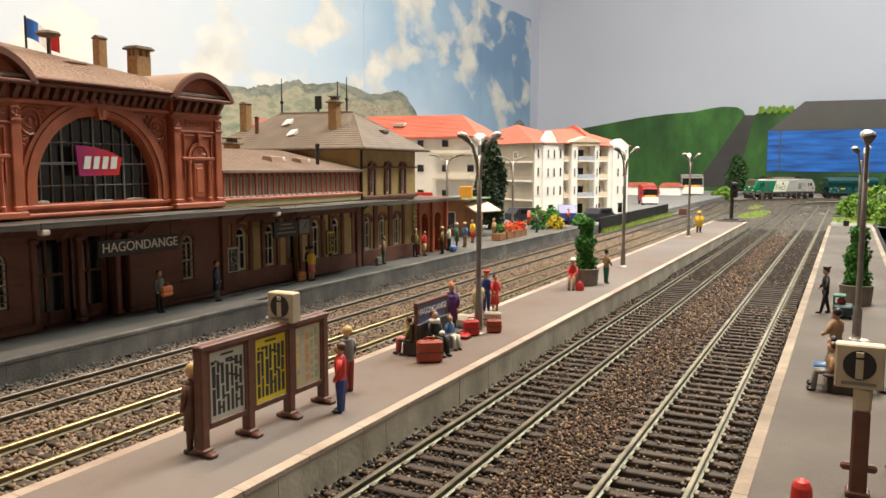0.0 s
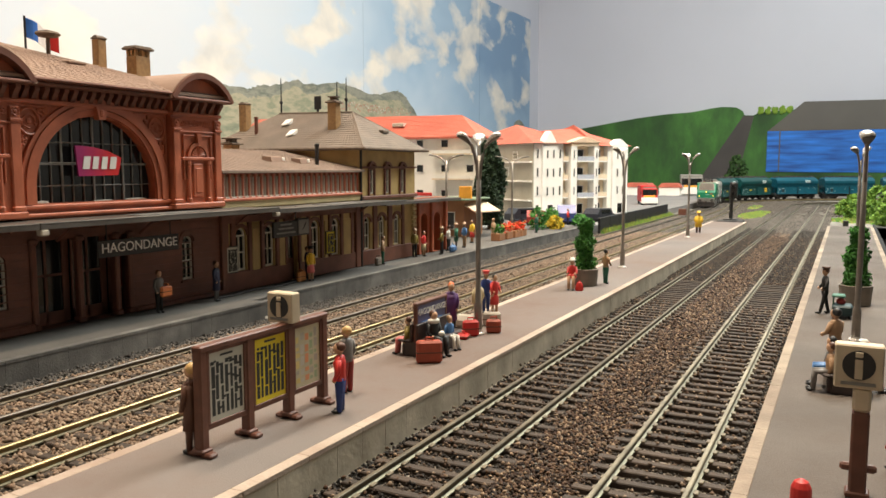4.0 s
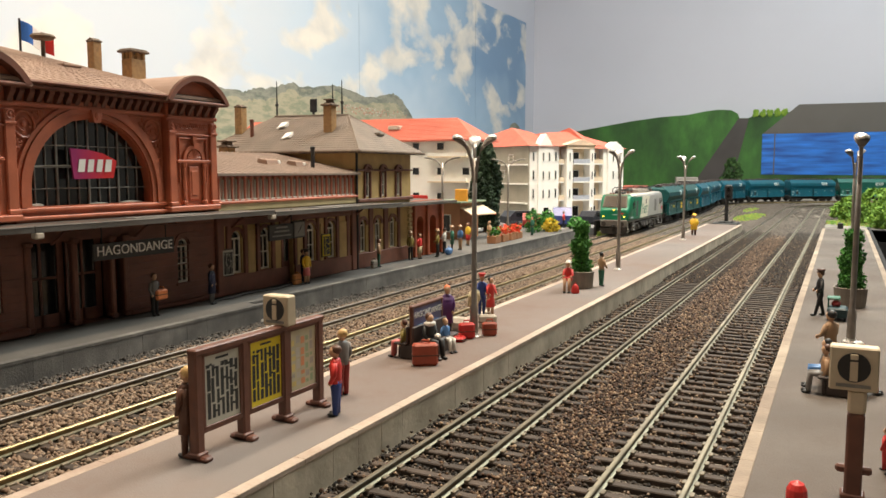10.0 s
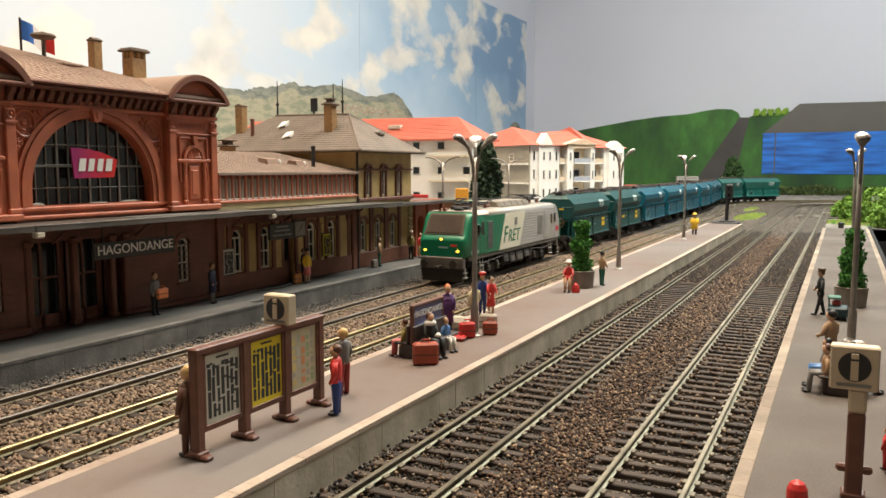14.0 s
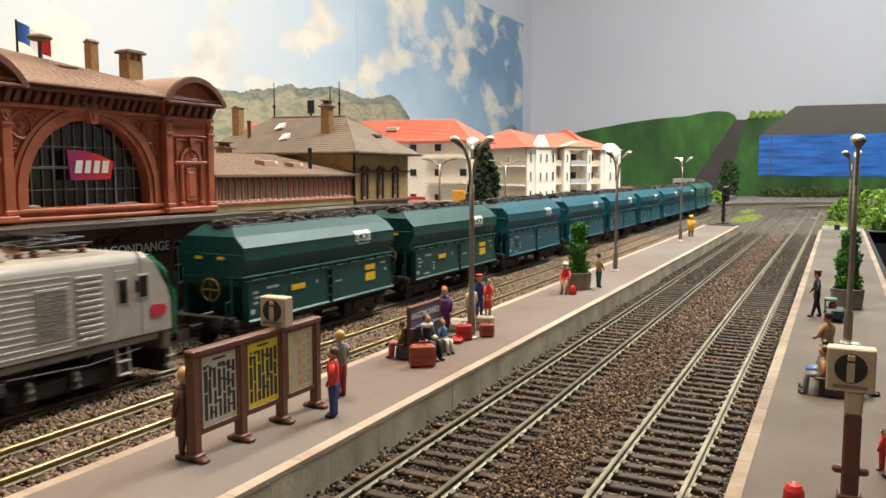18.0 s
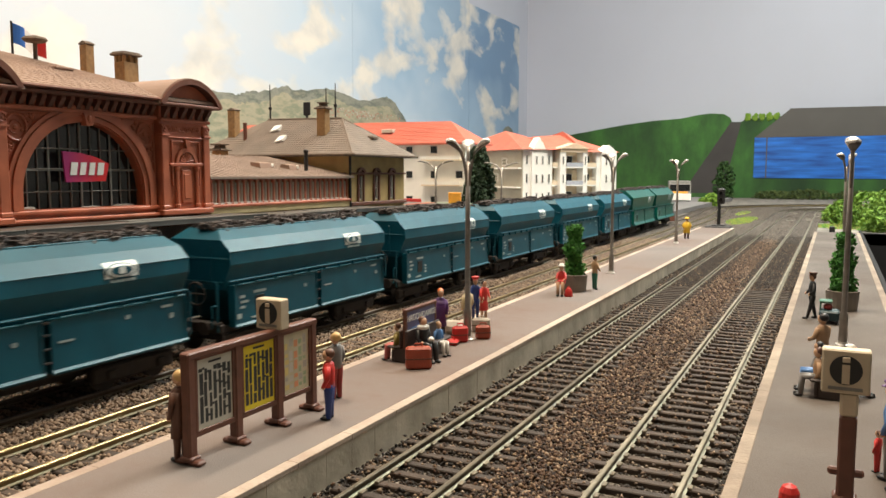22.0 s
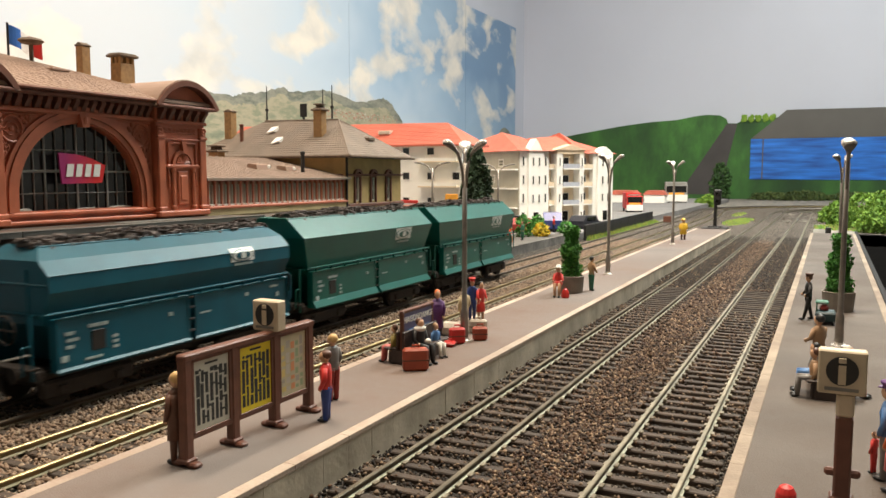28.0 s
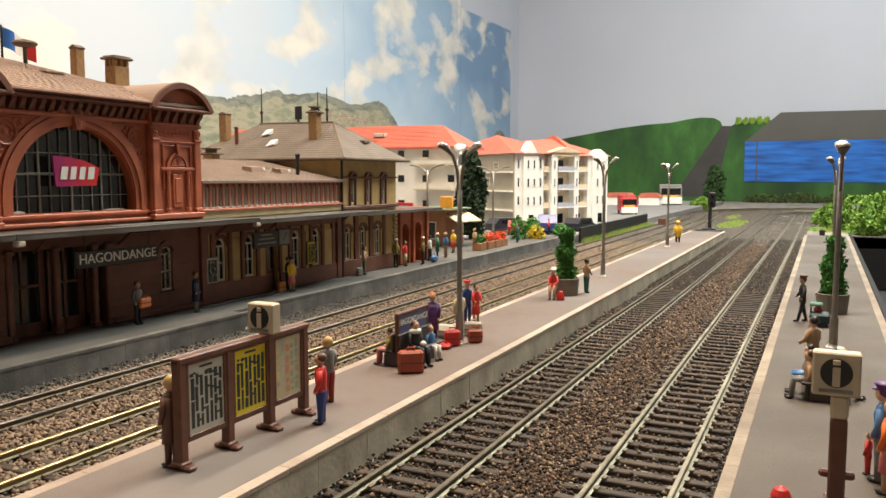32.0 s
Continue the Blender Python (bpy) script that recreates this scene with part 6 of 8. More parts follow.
        part("pantograph_horn", Shape().tube([(-11.5, y0 - up * 3, 51.8), (-14, y0 - up * 3, 50.2)], 0.4, 5).tube([(11.5, y0 - up * 3, 51.8), (14, y0 - up * 3, 50.2)], 0.4, 5), "black", p)
        part("pantograph_brace", Shape().tube([(-7, y0 + up * 8, 50.2), (7, y0 + up * 8, 50.2)], 0.4, 5), "black", p)
        part("pantograph_spring", Shape().box(0, y0 + up * 5, 48.4, 5, 9, 1.8, 0.4), "black", p)
    part("roof_cable", Shape().tube([(-5, -52, 48.8), (-4, -62, 50.2), (3, -75, 50.6), (3, -110, 50.6), (-3, -126, 49.4)], 0.4, 5), "black", lo)
    for y in (-54, -58, -122, -126):
        for x in (-5, 6):
            part("insulator", Shape().lathe(x, y, [(0.9, 45), (1.6, 45.6), (0.9, 46.2), (1.6, 46.8), (0.9, 47.6), (0.5, 49.4)], 8), "terracotta_dark", lo)
    part("roof_horn", Shape().tube([(4, -11.5, 45.8), (4, -17, 46.0)], [1.2, 0.5], 8), "terracotta_dark", lo)
    part("roof_horn", Shape().tube([(7, -11.5, 45.8), (7, -16, 46.0)], [1.0, 0.5], 8), "terracotta_dark", lo)
    part("roof_aerial", Shape().box(-5, -14, 44.9, 5, 4, 2.4, 0.5), "black", lo)
    part("roof_box", Shape().box(0, -26, 45, 12, 5, 2.6, 0.5), "black", lo)
    # running gear
    for y in (-38, -136):
        build_bogie(lo, y, 30, 6.4)
    part("underframe_box", Shape().box(0, -87, 3.5, 22, 40, 8, 1), "wagon_dark", lo)
    build_buffers(lo, -0.5, 1)
    build_buffers(lo, L + 0.5, -1)
    for y in (-2, L + 3):
        part("buffer_beam", Shape().box(0, y, 9, 30, 4, 6.6, 0.6), "skirt_grey", lo)
        part("snow_plough", Shape().prism([(-13, 1.4), (13, 1.4), (15, 8.8), (-15, 8.8)], y - 1.2, y + 1.2, "y"), "wagon_dark", lo)
        part("front_handrail", Shape().tube([(-14.6, y + 3 * (1 if y > -50 else -1), 15.8), (14.6, y + 3 * (1 if y > -50 else -1), 15.8)], 0.35, 6), "loco_grey", lo)
        for x in (-13.5, 13.5):
            part("step", Shape().box(x, y - 1, 3.4, 3.6, 4, 0.5).box(x, y - 1, 6.4, 3.6, 3.4, 0.5).box(x - 1.5, y - 1, 3.4, 0.4, 0.6, 6).box(x + 1.5, y - 1, 3.4, 0.4, 0.6, 6), "loco_grey", lo)
    # the whole shell is a little lower and slimmer above the frame
    for ch in lo.children_recursive:
        if ch.name.startswith("letters"):
            continue
        for v in ch.data.vertices:
            if v.co.z > 0.008:
                v.co.x *= 0.955
            if v.co.z > 0.016:
                v.co.z = 0.016 + (v.co.z - 0.016) * 0.92
    return lo


def coal_mesh():
    rng = random.Random(9)
    s = Shape()
    for _ in range(900):
        x, y = rng.uniform(-7.2, 7.2), rng.uniform(-108.5, -6.5)
        z = 47.6 + (2.4 + 0.9 * math.sin(y * 0.16) * math.sin(y * 0.061 + 1)) * (1 - (x / 8.0) ** 2) + rng.uniform(-0.3, 1.2)
        r = rng.uniform(0.8, 2.1)
        s.loft([[(x + r * rng.uniform(0.5, 1.2) * math.cos(a), y + r * rng.uniform(0.5, 1.2) * math.sin(a), z + d * r * rng.uniform(0.8, 1.2)) for a in (0.3, 1.6, 2.9, 4.4)] for d in (-0.6, 0.1, 0.55)])
    return mesh_of("coal", s, "coal")


def build_wagon(paint, label, plates):
    w = thing("hopper_wagon", label, "freight wagon", group="coal hopper wagons")
    # hopper: bent flank and sloped shoulder; the green kind is longer, with ends that lean in below
    green = paint == "wagon_green"
    if green:
        half = [(12.5, 25.0), (14.0, 28.8), (16.3, 41.2), (12.2, 45.0), (7.6, 49.2)]
        ya, yb, fold = -0.6, -117.4, 41.2
    else:
        half = [(12.5, 25.0), (13.6, 28.8), (16.3, 34.4), (16.2, 39.2), (12.2, 43.3), (7.6, 46.9)]
        ya, yb, fold = -5.0, -114.4, 39.2
    ym, rim = (ya + yb) / 2, half[-1][1]
    prof = [(-half[0][0], half[0][1])] + half + [(-x, z) for x, z in reversed(half[1:])]
    n = len(prof)

    def inset(z):
        return max(0.0, 41.2 - z) * 0.42 if green else max(0.0, z - 43.3)

    def ring(y, sg):
        return [(x, y - sg * inset(z), z) for x, z in prof]
    sh = Shape().loft([ring(ya, 1), ring(yb, -1)], caps=False)
    bend = 41.0 if green else 43.0
    low = [i for i in range(n) if prof[i][1] < (41.5 if green else 43.5)]
    top = [i for i in range(n) if prof[i][1] > bend]
    for o in (0, n):
        sh.f += [tuple(o + i for i in low), tuple(o + i for i in top)]
        sh.m += [0, 0]
    hp = part("hopper", sh, paint, w)
    lip = 14.2 if green else 12.2
    edge = 0.6 + inset(rim)
    part("rim", Shape().box(-7.5, ym, rim - 0.4, 0.8, ya - yb - 2 * edge, 0.7, 0.2).box(7.5, ym, rim - 0.4, 0.8, ya - yb - 2 * edge, 0.7, 0.2).box(0, ya - edge, rim - 0.4, 15.4, 0.8, 0.7, 0.2).box(0, yb + edge, rim - 0.4, 15.4, 0.8, 0.7, 0.2), paint, hp)
    for e, sg in ((ya + 0.2, 1), (yb - 0.2, -1)):
        if not green:
            part("end_rib", Shape().box(0, e, 36, 30, 0.6, 0.8, 0.2).box(-7, e, 26, 0.8, 0.6, 15, 0.2).box(7, e, 26, 0.8, 0.6, 15, 0.2), paint, hp)
        if plates == 2:
            for x in (-5.5, 5.5):
                part("yellow_plate", Shape().box(x, e + sg * 0.4, 34.6, 3.4, 0.4, 1.1), "yellow_plate", hp)
    part("coal", COAL, None, w).matrix_basis = at(0, ym + 57.5, rim - 49.2)
    for sg in (-1, 1):
        part("shoulder_seam", Shape().tube([(sg * half[-3][0], ya - 0.3, half[-3][1]), (sg * half[-3][0], yb + 0.3, half[-3][1])], 0.2, 5), paint, hp)
        part("grab_rail", Shape().tube([(sg * 17.2, -3, 28.6), (sg * 17.2, -112, 28.6), (sg * 17.2, -113.4, 27.4), (sg * 17.2, -113.4, 18)], 0.4, 6), paint, w)
        for i in range(10):
            part("rail_bracket", Shape().box(sg * 16.6, -8 - i * 11.1, 26.6, 0.9, 0.7, 2.2, 0.1), paint, w)
        for y, ln in ((ym + 27.2, 52), (ym - 27.2, 52)):
            d = part("discharge_door", Shape().loft([[(sg * 13.6, y - ln / 2, 11.2), (sg * 16.4, y - ln / 2, 11.2), (sg * 16.0, y - ln / 2, 26.6), (sg * 13.6, y - ln / 2, 26.6)], [(sg * 13.6, y + ln / 2, 11.2), (sg * 16.4, y + ln / 2, 11.2), (sg * 16.0, y + ln / 2, 26.6), (sg * 13.6, y + ln / 2, 26.6)]]), paint, w)
            part("door_lip", Shape().box(sg * 16.0, y, 26.3, 0.9, ln, 0.7, 0.2).prism([(sg * 16.3, lip), (sg * (17.0 + (lip - 12) * 0.5), 11.4), (sg * (16.8 + (lip - 12) * 0.5), 10.8), (sg * 16.0, 11.2)], y - ln / 2, y + ln / 2, "y"), paint, d)
            for e in (-1, 1):
                part("door_edge", Shape().box(sg * 16.2, y + e * (ln / 2 - 0.5), 11.4, 0.5, 0.7, 15), paint, d)
        for z in (14, 18, 22, 25.4):
            part("latch", Shape().box(sg * 16.0, ym, z, 0.9, 2.0, 0.8, 0.2), "wagon_dark", w)
        # emblem: ringed oval on a white field, drawn as plain shapes on the leaning flank
        def flank(z, out):
            return sg * (float(np.interp(z, [q[1] for q in half], [q[0] for q in half])) + out)

        big, tall, mid = (1.25, 0.9, 37.7) if green else (1.0, 0.76, 38.1)

        def badge(name, outline, out, m, parent):
            outline = [(-86.0 + (y + 86.5) * big, mid + (z - 37.2) * tall) for y, z in outline]
            made = Shape()
            for side_of in (1, -1):
                piece = []
                for (y0, z0), (y1, z1) in zip(outline, outline[1:] + outline[:1]):
                    a0, a1 = (z0 - fold) * side_of, (z1 - fold) * side_of
                    if a0 >= 0:
                        piece.append((y0, z0))
                    if a0 * a1 < 0:
                        piece.append((y0 + (y1 - y0) * a0 / (a0 - a1), fold))
                c = len(piece)
                if c > 2:
                    q = [(flank(z, out), y, z) for y, z in piece] + [(flank(z, out - 0.3), y, z) for y, z in piece]
                    made.add(q, [tuple(range(c)), tuple(reversed(range(c, 2 * c)))] + [(i, (i + 1) % c, c + (i + 1) % c, c + i) for i in range(c)])
            return part(name, made, m, parent)

        def oval(ry, rz):
            return [(-86.5 + ry * math.cos(a), 37.1 + rz * math.sin(a)) for a in [2 * math.pi * i / 18 for i in range(18)]]
        e = badge("emblem_field", [(-80.4, 34.2), (-93.0, 34.2), (-93.0, 40.6), (-80.4, 40.6)], 0.25, "emblem_white", w)
        badge("emblem_ring", oval(5.9, 3.0), 0.4, paint, e)
        badge("emblem_oval", oval(5.4, 2.65), 0.55, "emblem_white", e)
        badge("emblem_core", oval(3.9, 1.9), 0.7, paint, e)
        badge("emblem_bar", [(-85.4, 35.8), (-87.8, 35.8), (-87.8, 38.5), (-85.4, 38.5)], 0.85, "emblem_white", e)
        for i in range(5):
            y = -82.4 - i * 2.0
            badge("text_bar", [(y, 32.4), (y - 1.4, 32.4), (y - 1.4, 33.5), (y, 33.5)], 0.25, "emblem_grey", e)
        if plates == 2:
            part("yellow_plate", Shape().box(sg * 16.45, -37, 20, 0.3, 9, 2.2), "yellow_plate", w)
            for z in (17.0, 22.0):
                part("yellow_plate", Shape().box(sg * 16.4, -92, z, 0.4, 8.5, 3.8 if z < 20 else 2.4), "yellow_plate", w)
        else:
            part("data_panel", Shape().box(sg * 16.25, -21, 15.6, 0.4, 5, 6, 0.1), "black", w)
        tb = Shape()
        for y, z, ln, h in ((-11, 21.5, 3, 1.0), (-12, 19.6, 4, 0.9), (-11, 17.6, 2.6, 0.9), (-21, 22.6, 7, 1.0), (-27, 18.2, 2, 0.8), (-27, 16.6, 2, 0.8), (-27, 15, 2, 0.8), (-19, 13.2, 6, 0.7), (-50, 21, 1.6, 1.2), (-66, 19.5, 5, 0.6), (-88, 22.5, 1.8, 1.2), (-104, 23.8, 4.6, 0.8), (-106, 20, 1.8, 1.6), (-9, 14, 2.2, 1.8)):
            tb.box(sg * 16.1 + sg * (26 - z) * 0.026, y, z, 0.3, ln, h)
        tagged(part("stencil_print", tb, "emblem_grey", w), kind="stuff")
    # ends: sloped dark plate, ladder, walkway, handwheel
    for y, sg in ((0, 1), (-115, -1)):
        yi = y - sg * 4
        part("end_plate", Shape().add([(-13, yi, 28), (13, yi, 28), (11, yi - sg * 14, 11), (-11, yi - sg * 14, 11), (-13, yi - sg, 28), (13, yi - sg, 28), (11, yi - sg * 15, 11), (-11, yi - sg * 15, 11)], [(0, 1, 2, 3), (7, 6, 5, 4), (0, 4, 5, 1), (1, 5, 6, 2), (2, 6, 7, 3), (3, 7, 4, 0)]), paint, w)
        part("end_beam", Shape().box(0, y - sg * 2.5, 9.4, 29, 3, 3.4, 0.5), "wagon_dark", w)
        part("end_walkway", Shape().box(0, y - sg * 1.0, 13, 28, 4, 0.6, 0.1), "wagon_dark", w)
        for x in (-13.5, 13.5):
            part("end_post", Shape().tube([(x, y - sg * 0.6, 10), (x, y - sg * 0.6, 28.6)], 0.45, 5), paint, w)
            part("end_handrail", Shape().tube([(x, y - sg * 0.6, 20), (x, y + sg * 2.2, 20), (x, y + sg * 2.2, 12)], 0.35, 5), paint, w)
        wheel = Shape().tube([(-5 + 4.2 * math.cos(a), y + sg * 0.9, 24 + 4.2 * math.sin(a)) for a in [2 * math.pi * i / 14 for i in range(15)]], 0.35, 5)
        part("brake_wheel", wheel.tube([(-9, y + sg * 0.9, 24), (-1, y + sg * 0.9, 24)], 0.3, 4).tube([(-5, y + sg * 0.9, 20), (-5, y + sg * 0.9, 28)], 0.3, 4), "brake_rust" if plates == 2 else "wagon_dark", w)
        build_buffers(w, y - sg * 1.5, sg)
    part("solebar", Shape().box(-10.5, -57.5, 8.6, 2, 107, 2.6, 0.3), "wagon_dark", w)
    part("solebar", Shape().box(10.5, -57.5, 8.6, 2, 107, 2.6, 0.3), "wagon_dark", w)
    part("funnel", Shape().prism([(-9, 24), (9, 24), (4, 5), (-4, 5)], -96, -22, "y"), "wagon_dark", w)
    for y in (-21, -94):
        build_bogie(w, y, 20, 5.3)
    return w


M["brake_rust"] = mat("rusty_ochre_wheel", (0.15, 0.08, 0.02), 0.6, var=0.2, bump=0.1)
M["logo_red"] = mat("red_magenta_badge", (0.46, 0.025, 0.05), 0.45, var=0.1, bump=0)
M["stone_brown"] = mat("brown_windscreen_frame", (0.13, 0.10, 0.072), 0.5, var=0.1, bump=0.1)
M["cab_glass"] = mat("smoky_cab_glass", (0.075, 0.056, 0.042), 0.35, var=0.25, scale=80, bump=0, spec=0.2)
M["skirt_grey"] = mat("dusty_grey_skirt", (0.13, 0.12, 0.105), 0.65, var=0.25, scale=150, bump=0.1)
M["gear_grey"] = mat("grimy_running_gear", (0.075, 0.066, 0.056), 0.6, var=0.3, scale=200, bump=0.15)
M["grille_grey"] = mat("grey_side_grille", (0.17, 0.165, 0.15), 0.6, var=0.35, scale=1200, bump=0.6, bscale=2500, stretch=(1, 0.15, 1))
M["grille_tan"] = mat("tan_roof_grille", (0.17, 0.145, 0.115), 0.7, var=0.25, scale=500, bump=0.3)
M["grille"] = mat("dark_grille", (0.07, 0.075, 0.07), 0.6, var=0.35, scale=1200, bump=0.6, bscale=2500, stretch=(1, 0.15, 1))
M["emblem_white"] = mat("white_emblem_print", (0.60, 0.66, 0.65), 0.5, var=0.1, bump=0)
M["emblem_grey"] = mat("grey_stencil_print", (0.32, 0.40, 0.40), 0.5, var=0.2, bump=0)
INITIAL, FREIGHT = text_mesh("F", 15.4, "fret_green", 0.12), text_mesh("RET", 12.0, "fret_green", 0.12)
for mesh in (INITIAL, FREIGHT):
    mesh.transform(Matrix(((1, 0, 0.22, 0), (0, 1, 0, 0), (0, 0, 1, 0), (0, 0, 0, 1))))
COAL = coal_mesh()
loco = build_loco()
KINDS = {"wagon_teal": build_wagon("wagon_teal", "dark teal coal hopper wagon with yellow plates", 2),
         "wagon_blue": build_wagon("wagon_blue", "petrol blue coal hopper wagon with a white oval emblem", 0),
         "wagon_green": build_wagon("wagon_green", "green coal hopper wagon with a white oval emblem", 0)}
wagons, used = [], set()
for k in range(10):
    paint = "wagon_teal" if k < 2 else "wagon_green" if k > 7 else "wagon_blue"
    wagons.append(KINDS[paint] if paint not in used else copy_thing(KINDS[paint], at(0, 0)))
    used.add(paint)


# ---- figurines: each one plain painted body ----
PAINTS = {"skin": (0.55, 0.33, 0.2), "red": (0.55, 0.03, 0.025), "blue": (0.02, 0.05, 0.22), "navy": (0.012, 0.016, 0.05), "grey": (0.16, 0.15, 0.14), "black": (0.012, 0.012, 0.013), "purple": (0.09, 0.025, 0.14),
          "orange": (0.80, 0.16, 0.02), "yellow": (0.75, 0.48, 0.03), "cream": (0.55, 0.46, 0.28), "olive": (0.20, 0.15, 0.03), "pink": (0.62, 0.16, 0.15), "green": (0.02, 0.13, 0.08), "brown": (0.09, 0.035, 0.018),
          "white": (0.7, 0.68, 0.62), "sky": (0.06, 0.16, 0.36), "blond": (0.55, 0.36, 0.14), "tan": (0.36, 0.22, 0.12), "maroon": (0.30, 0.03, 0.025), "teal": (0.006, 0.03, 0.035)}
for key, c in PAINTS.items():
    M["p_" + key] = mat("figure_paint_" + key, c, 0.5, var=0.1, scale=400, bump=0.12, bscale=1500)


def figurine(x, y, face, top, legs, hair="brown", label="", z=6.0, h=19.0, pose_kind="stand", hat="", skirt="", arm=0.0, carry="", wide=1.0, collar=False, base=5.4, reach=4.2, stride=0.5):
    """A painted figurine looking along face (degrees from +x)."""
    k = h / 19.0
    s = Shape()
    SK, TO, LE, HA, SH, EX = range(6)

    def ring(cx, cy, cz, rx, ry, n=10):
        return [(cx + rx * math.cos(2 * math.pi * i / n), cy + ry * math.sin(2 * math.pi * i / n), cz) for i in range(n)]
    # the body looks along local +x
    if pose_kind == "sit":
        for sg in (-1, 1):
            knee = (reach, sg * 1.2, base + 0.7)
            s.tube([(0, sg * 1.0, base + 0.6), knee, (reach + 0.4, sg * 1.2, 0.8)], [1.15, 1.0, 0.7], 8, SK if skirt else LE)
            if skirt:
                s.tube([(-0.2, sg * 0.9, base + 0.7), (reach + 0.2, sg * 1.1, base + 0.8)], [1.5, 1.3], 8, LE)
            s.ball(reach + 1.1, sg * 1.2, 0.55, 1.4, 0.7, 0.55, SH, 8, 4)
        dz = base - 9.2
    else:
        dz = 0
        for sg in (-1, 1):
            st = stride * sg * (arm or 0.2)
            s.loft([ring(st * 0.95, sg * 0.95, 0.5, 0.62, 0.6, 8), ring(st * 0.5, sg * 0.95, 4.4, 0.8, 0.75, 8), ring(0, sg * 0.9, 8.4, 1.15, 1.0, 8), ring(0, sg * 0.7, 9.6, 1.2, 1.1, 8)], LE if not skirt else SK)
            s.ball(0.6 + st, sg * 0.95, 0.5, 1.35, 0.65, 0.55, SH, 8, 4)
        if skirt:
            s.loft([ring(0, 0, 4.6, 1.7, 2.3), ring(0, 0, 7.5, 1.6, 2.1), ring(0, 0, 10.2, 1.2, 1.6)], LE)
    s.loft([ring(0, 0, 9.0 + dz, 1.35, 1.95), ring(0, 0, 10.6 + dz, 1.25, 1.75), ring(0.1, 0, 13.4 + dz, 1.45, 2.05), ring(0, 0, 15.0 + dz, 1.1, 1.85), ring(0, 0, 15.7 + dz, 0.7, 0.9)], TO)
    if carry == "coat":
        s.loft([ring(0, 0, 5.2, 1.7, 2.3), ring(0, 0, 10.6, 1.45, 2.0), ring(0, 0, 14.6, 1.5, 2.45)], TO)
    s.loft([ring(0, 0, 15.4 + dz, 0.6, 0.6), ring(0.1, 0, 16.2 + dz, 0.55, 0.55)], SK)
    s.ball(0.25, 0, 17.3 + dz, 1.25, 1.1, 1.5, SK, 10, 6)
    s.ball(-0.15, 0, 17.75 + dz, 1.3, 1.22, 1.35, HA, 10, 5)
    if collar:
        s.ball(0.2, 0, 15.4 + dz, 1.8, 2.2, 1.1, EX, 10, 4)
        s.ball(3.0, 0.6, 11.4 + dz, 1.0, 1.1, 1.0, EX, 8, 4)
    if hat in ("black", "red", "purple", "brown"):
        s.lathe(-0.05, 0, [(1.25, 18.1 + dz), (1.3, 18.6 + dz), (1.75, 19.2 + dz), (1.6, 19.5 + dz), (0.3, 19.7 + dz)], 12, EX)
        s.box(1.35, 0, 18.1 + dz, 1.1, 1.8, 0.25, 0.1, EX)
    elif hat:
        s.lathe(0.1, 0, [(1.9, 18.2 + dz), (1.9, 18.5 + dz), (1.3, 18.6 + dz), (1.15, 19.6 + dz), (0.3, 19.8 + dz)], 12, EX)
    for sg in (-1, 1):
        el = (-0.1 + 0.9 * arm, sg * 2.45, 11.7 + dz)
        ha = (1.0 + 1.8 * arm, sg * 2.0, 9.2 + 2.4 * abs(arm) + dz)
        s.tube([(0, sg * 1.75, 14.7 + dz), el, ha], [0.72, 0.62, 0.48], 7, TO)
        s.ball(*ha, 0.55, 0.5, 0.65, SK, 6, 4)
    s = s.moved(lambda a, b, c: (a * k * wide, b * k * wide, c * k))
    names = ["p_skin", "p_" + top, "p_" + legs, "p_" + hair, "p_black", "p_" + (hat or ("white" if collar else "brown"))]
    ob = smooth(part("figurine", s, names))
    ob.matrix_basis = at(x, y, z, face)
    return tagged(ob, label, "figurine")


def suitcase(x, y, z, ln, th, hh, rz, m, label):
    t = thing("suitcase", label, "suitcase", x, y, z, rz, group="")
    b = part("case_body", Shape().box(0, 0, 0, ln, th, hh, 0.7), m, t)
    part("case_handle", Shape().tube([(-1.2, 0, hh), (-1.1, 0, hh + 0.9), (1.1, 0, hh + 0.9), (1.2, 0, hh)], 0.3, 6), m, t)
    part("case_band", Shape().box(0, 0, hh * 0.45, ln + 0.15, th + 0.15, 0.35), "p_brown", b)
    return t


def lamp_spoon(c, s_, pts, wide, thick):
    """A flat spoon-shaped lamp head along pts (out, up), pale above and dark below."""
    sh = Shape()
    n = 12
    rings = []
    for (o, z), w, h in zip(pts, wide, thick):
        rings.append([(o * c - w * math.cos(a) * s_, o * s_ + w * math.cos(a) * c, z + h * math.sin(a)) for a in [2 * math.pi * (i + 0.5) / n for i in range(n)]])
    sh.loft(rings)
    for k in range(len(rings) - 1):
        for i in range(7, 11):
            sh.m[k * n + i] = 1
    return sh


def platform_lamp(x, y, lean=0.0, label="grey metal platform lamp with three curved heads", turn=0, heads=3, h=66.0, head_mat="lamp_white"):
    t = thing("platform_lamp", label, "street lamp", x, y, 6.0, turn, group="platform lamps")
    if lean:
        t.matrix_basis = at(x, y, 6.0, turn, 0, lean)
    part("base_plate", Shape().lathe(0, 0, [(2.6, 0), (2.6, 0.5), (1.7, 0.9), (1.6, 1.6)], 12), "lamp_white", t)
    smooth(part("pole", Shape().lathe(0, 0, [(1.5, 0.6), (1.45, 11), (1.0, 12.2), (0.95, 40), (0.8, h)], 12), "pole", t))
    for i in range(heads):
        a = math.radians(150 + 360 / heads * i if heads == 3 else 180 * i)
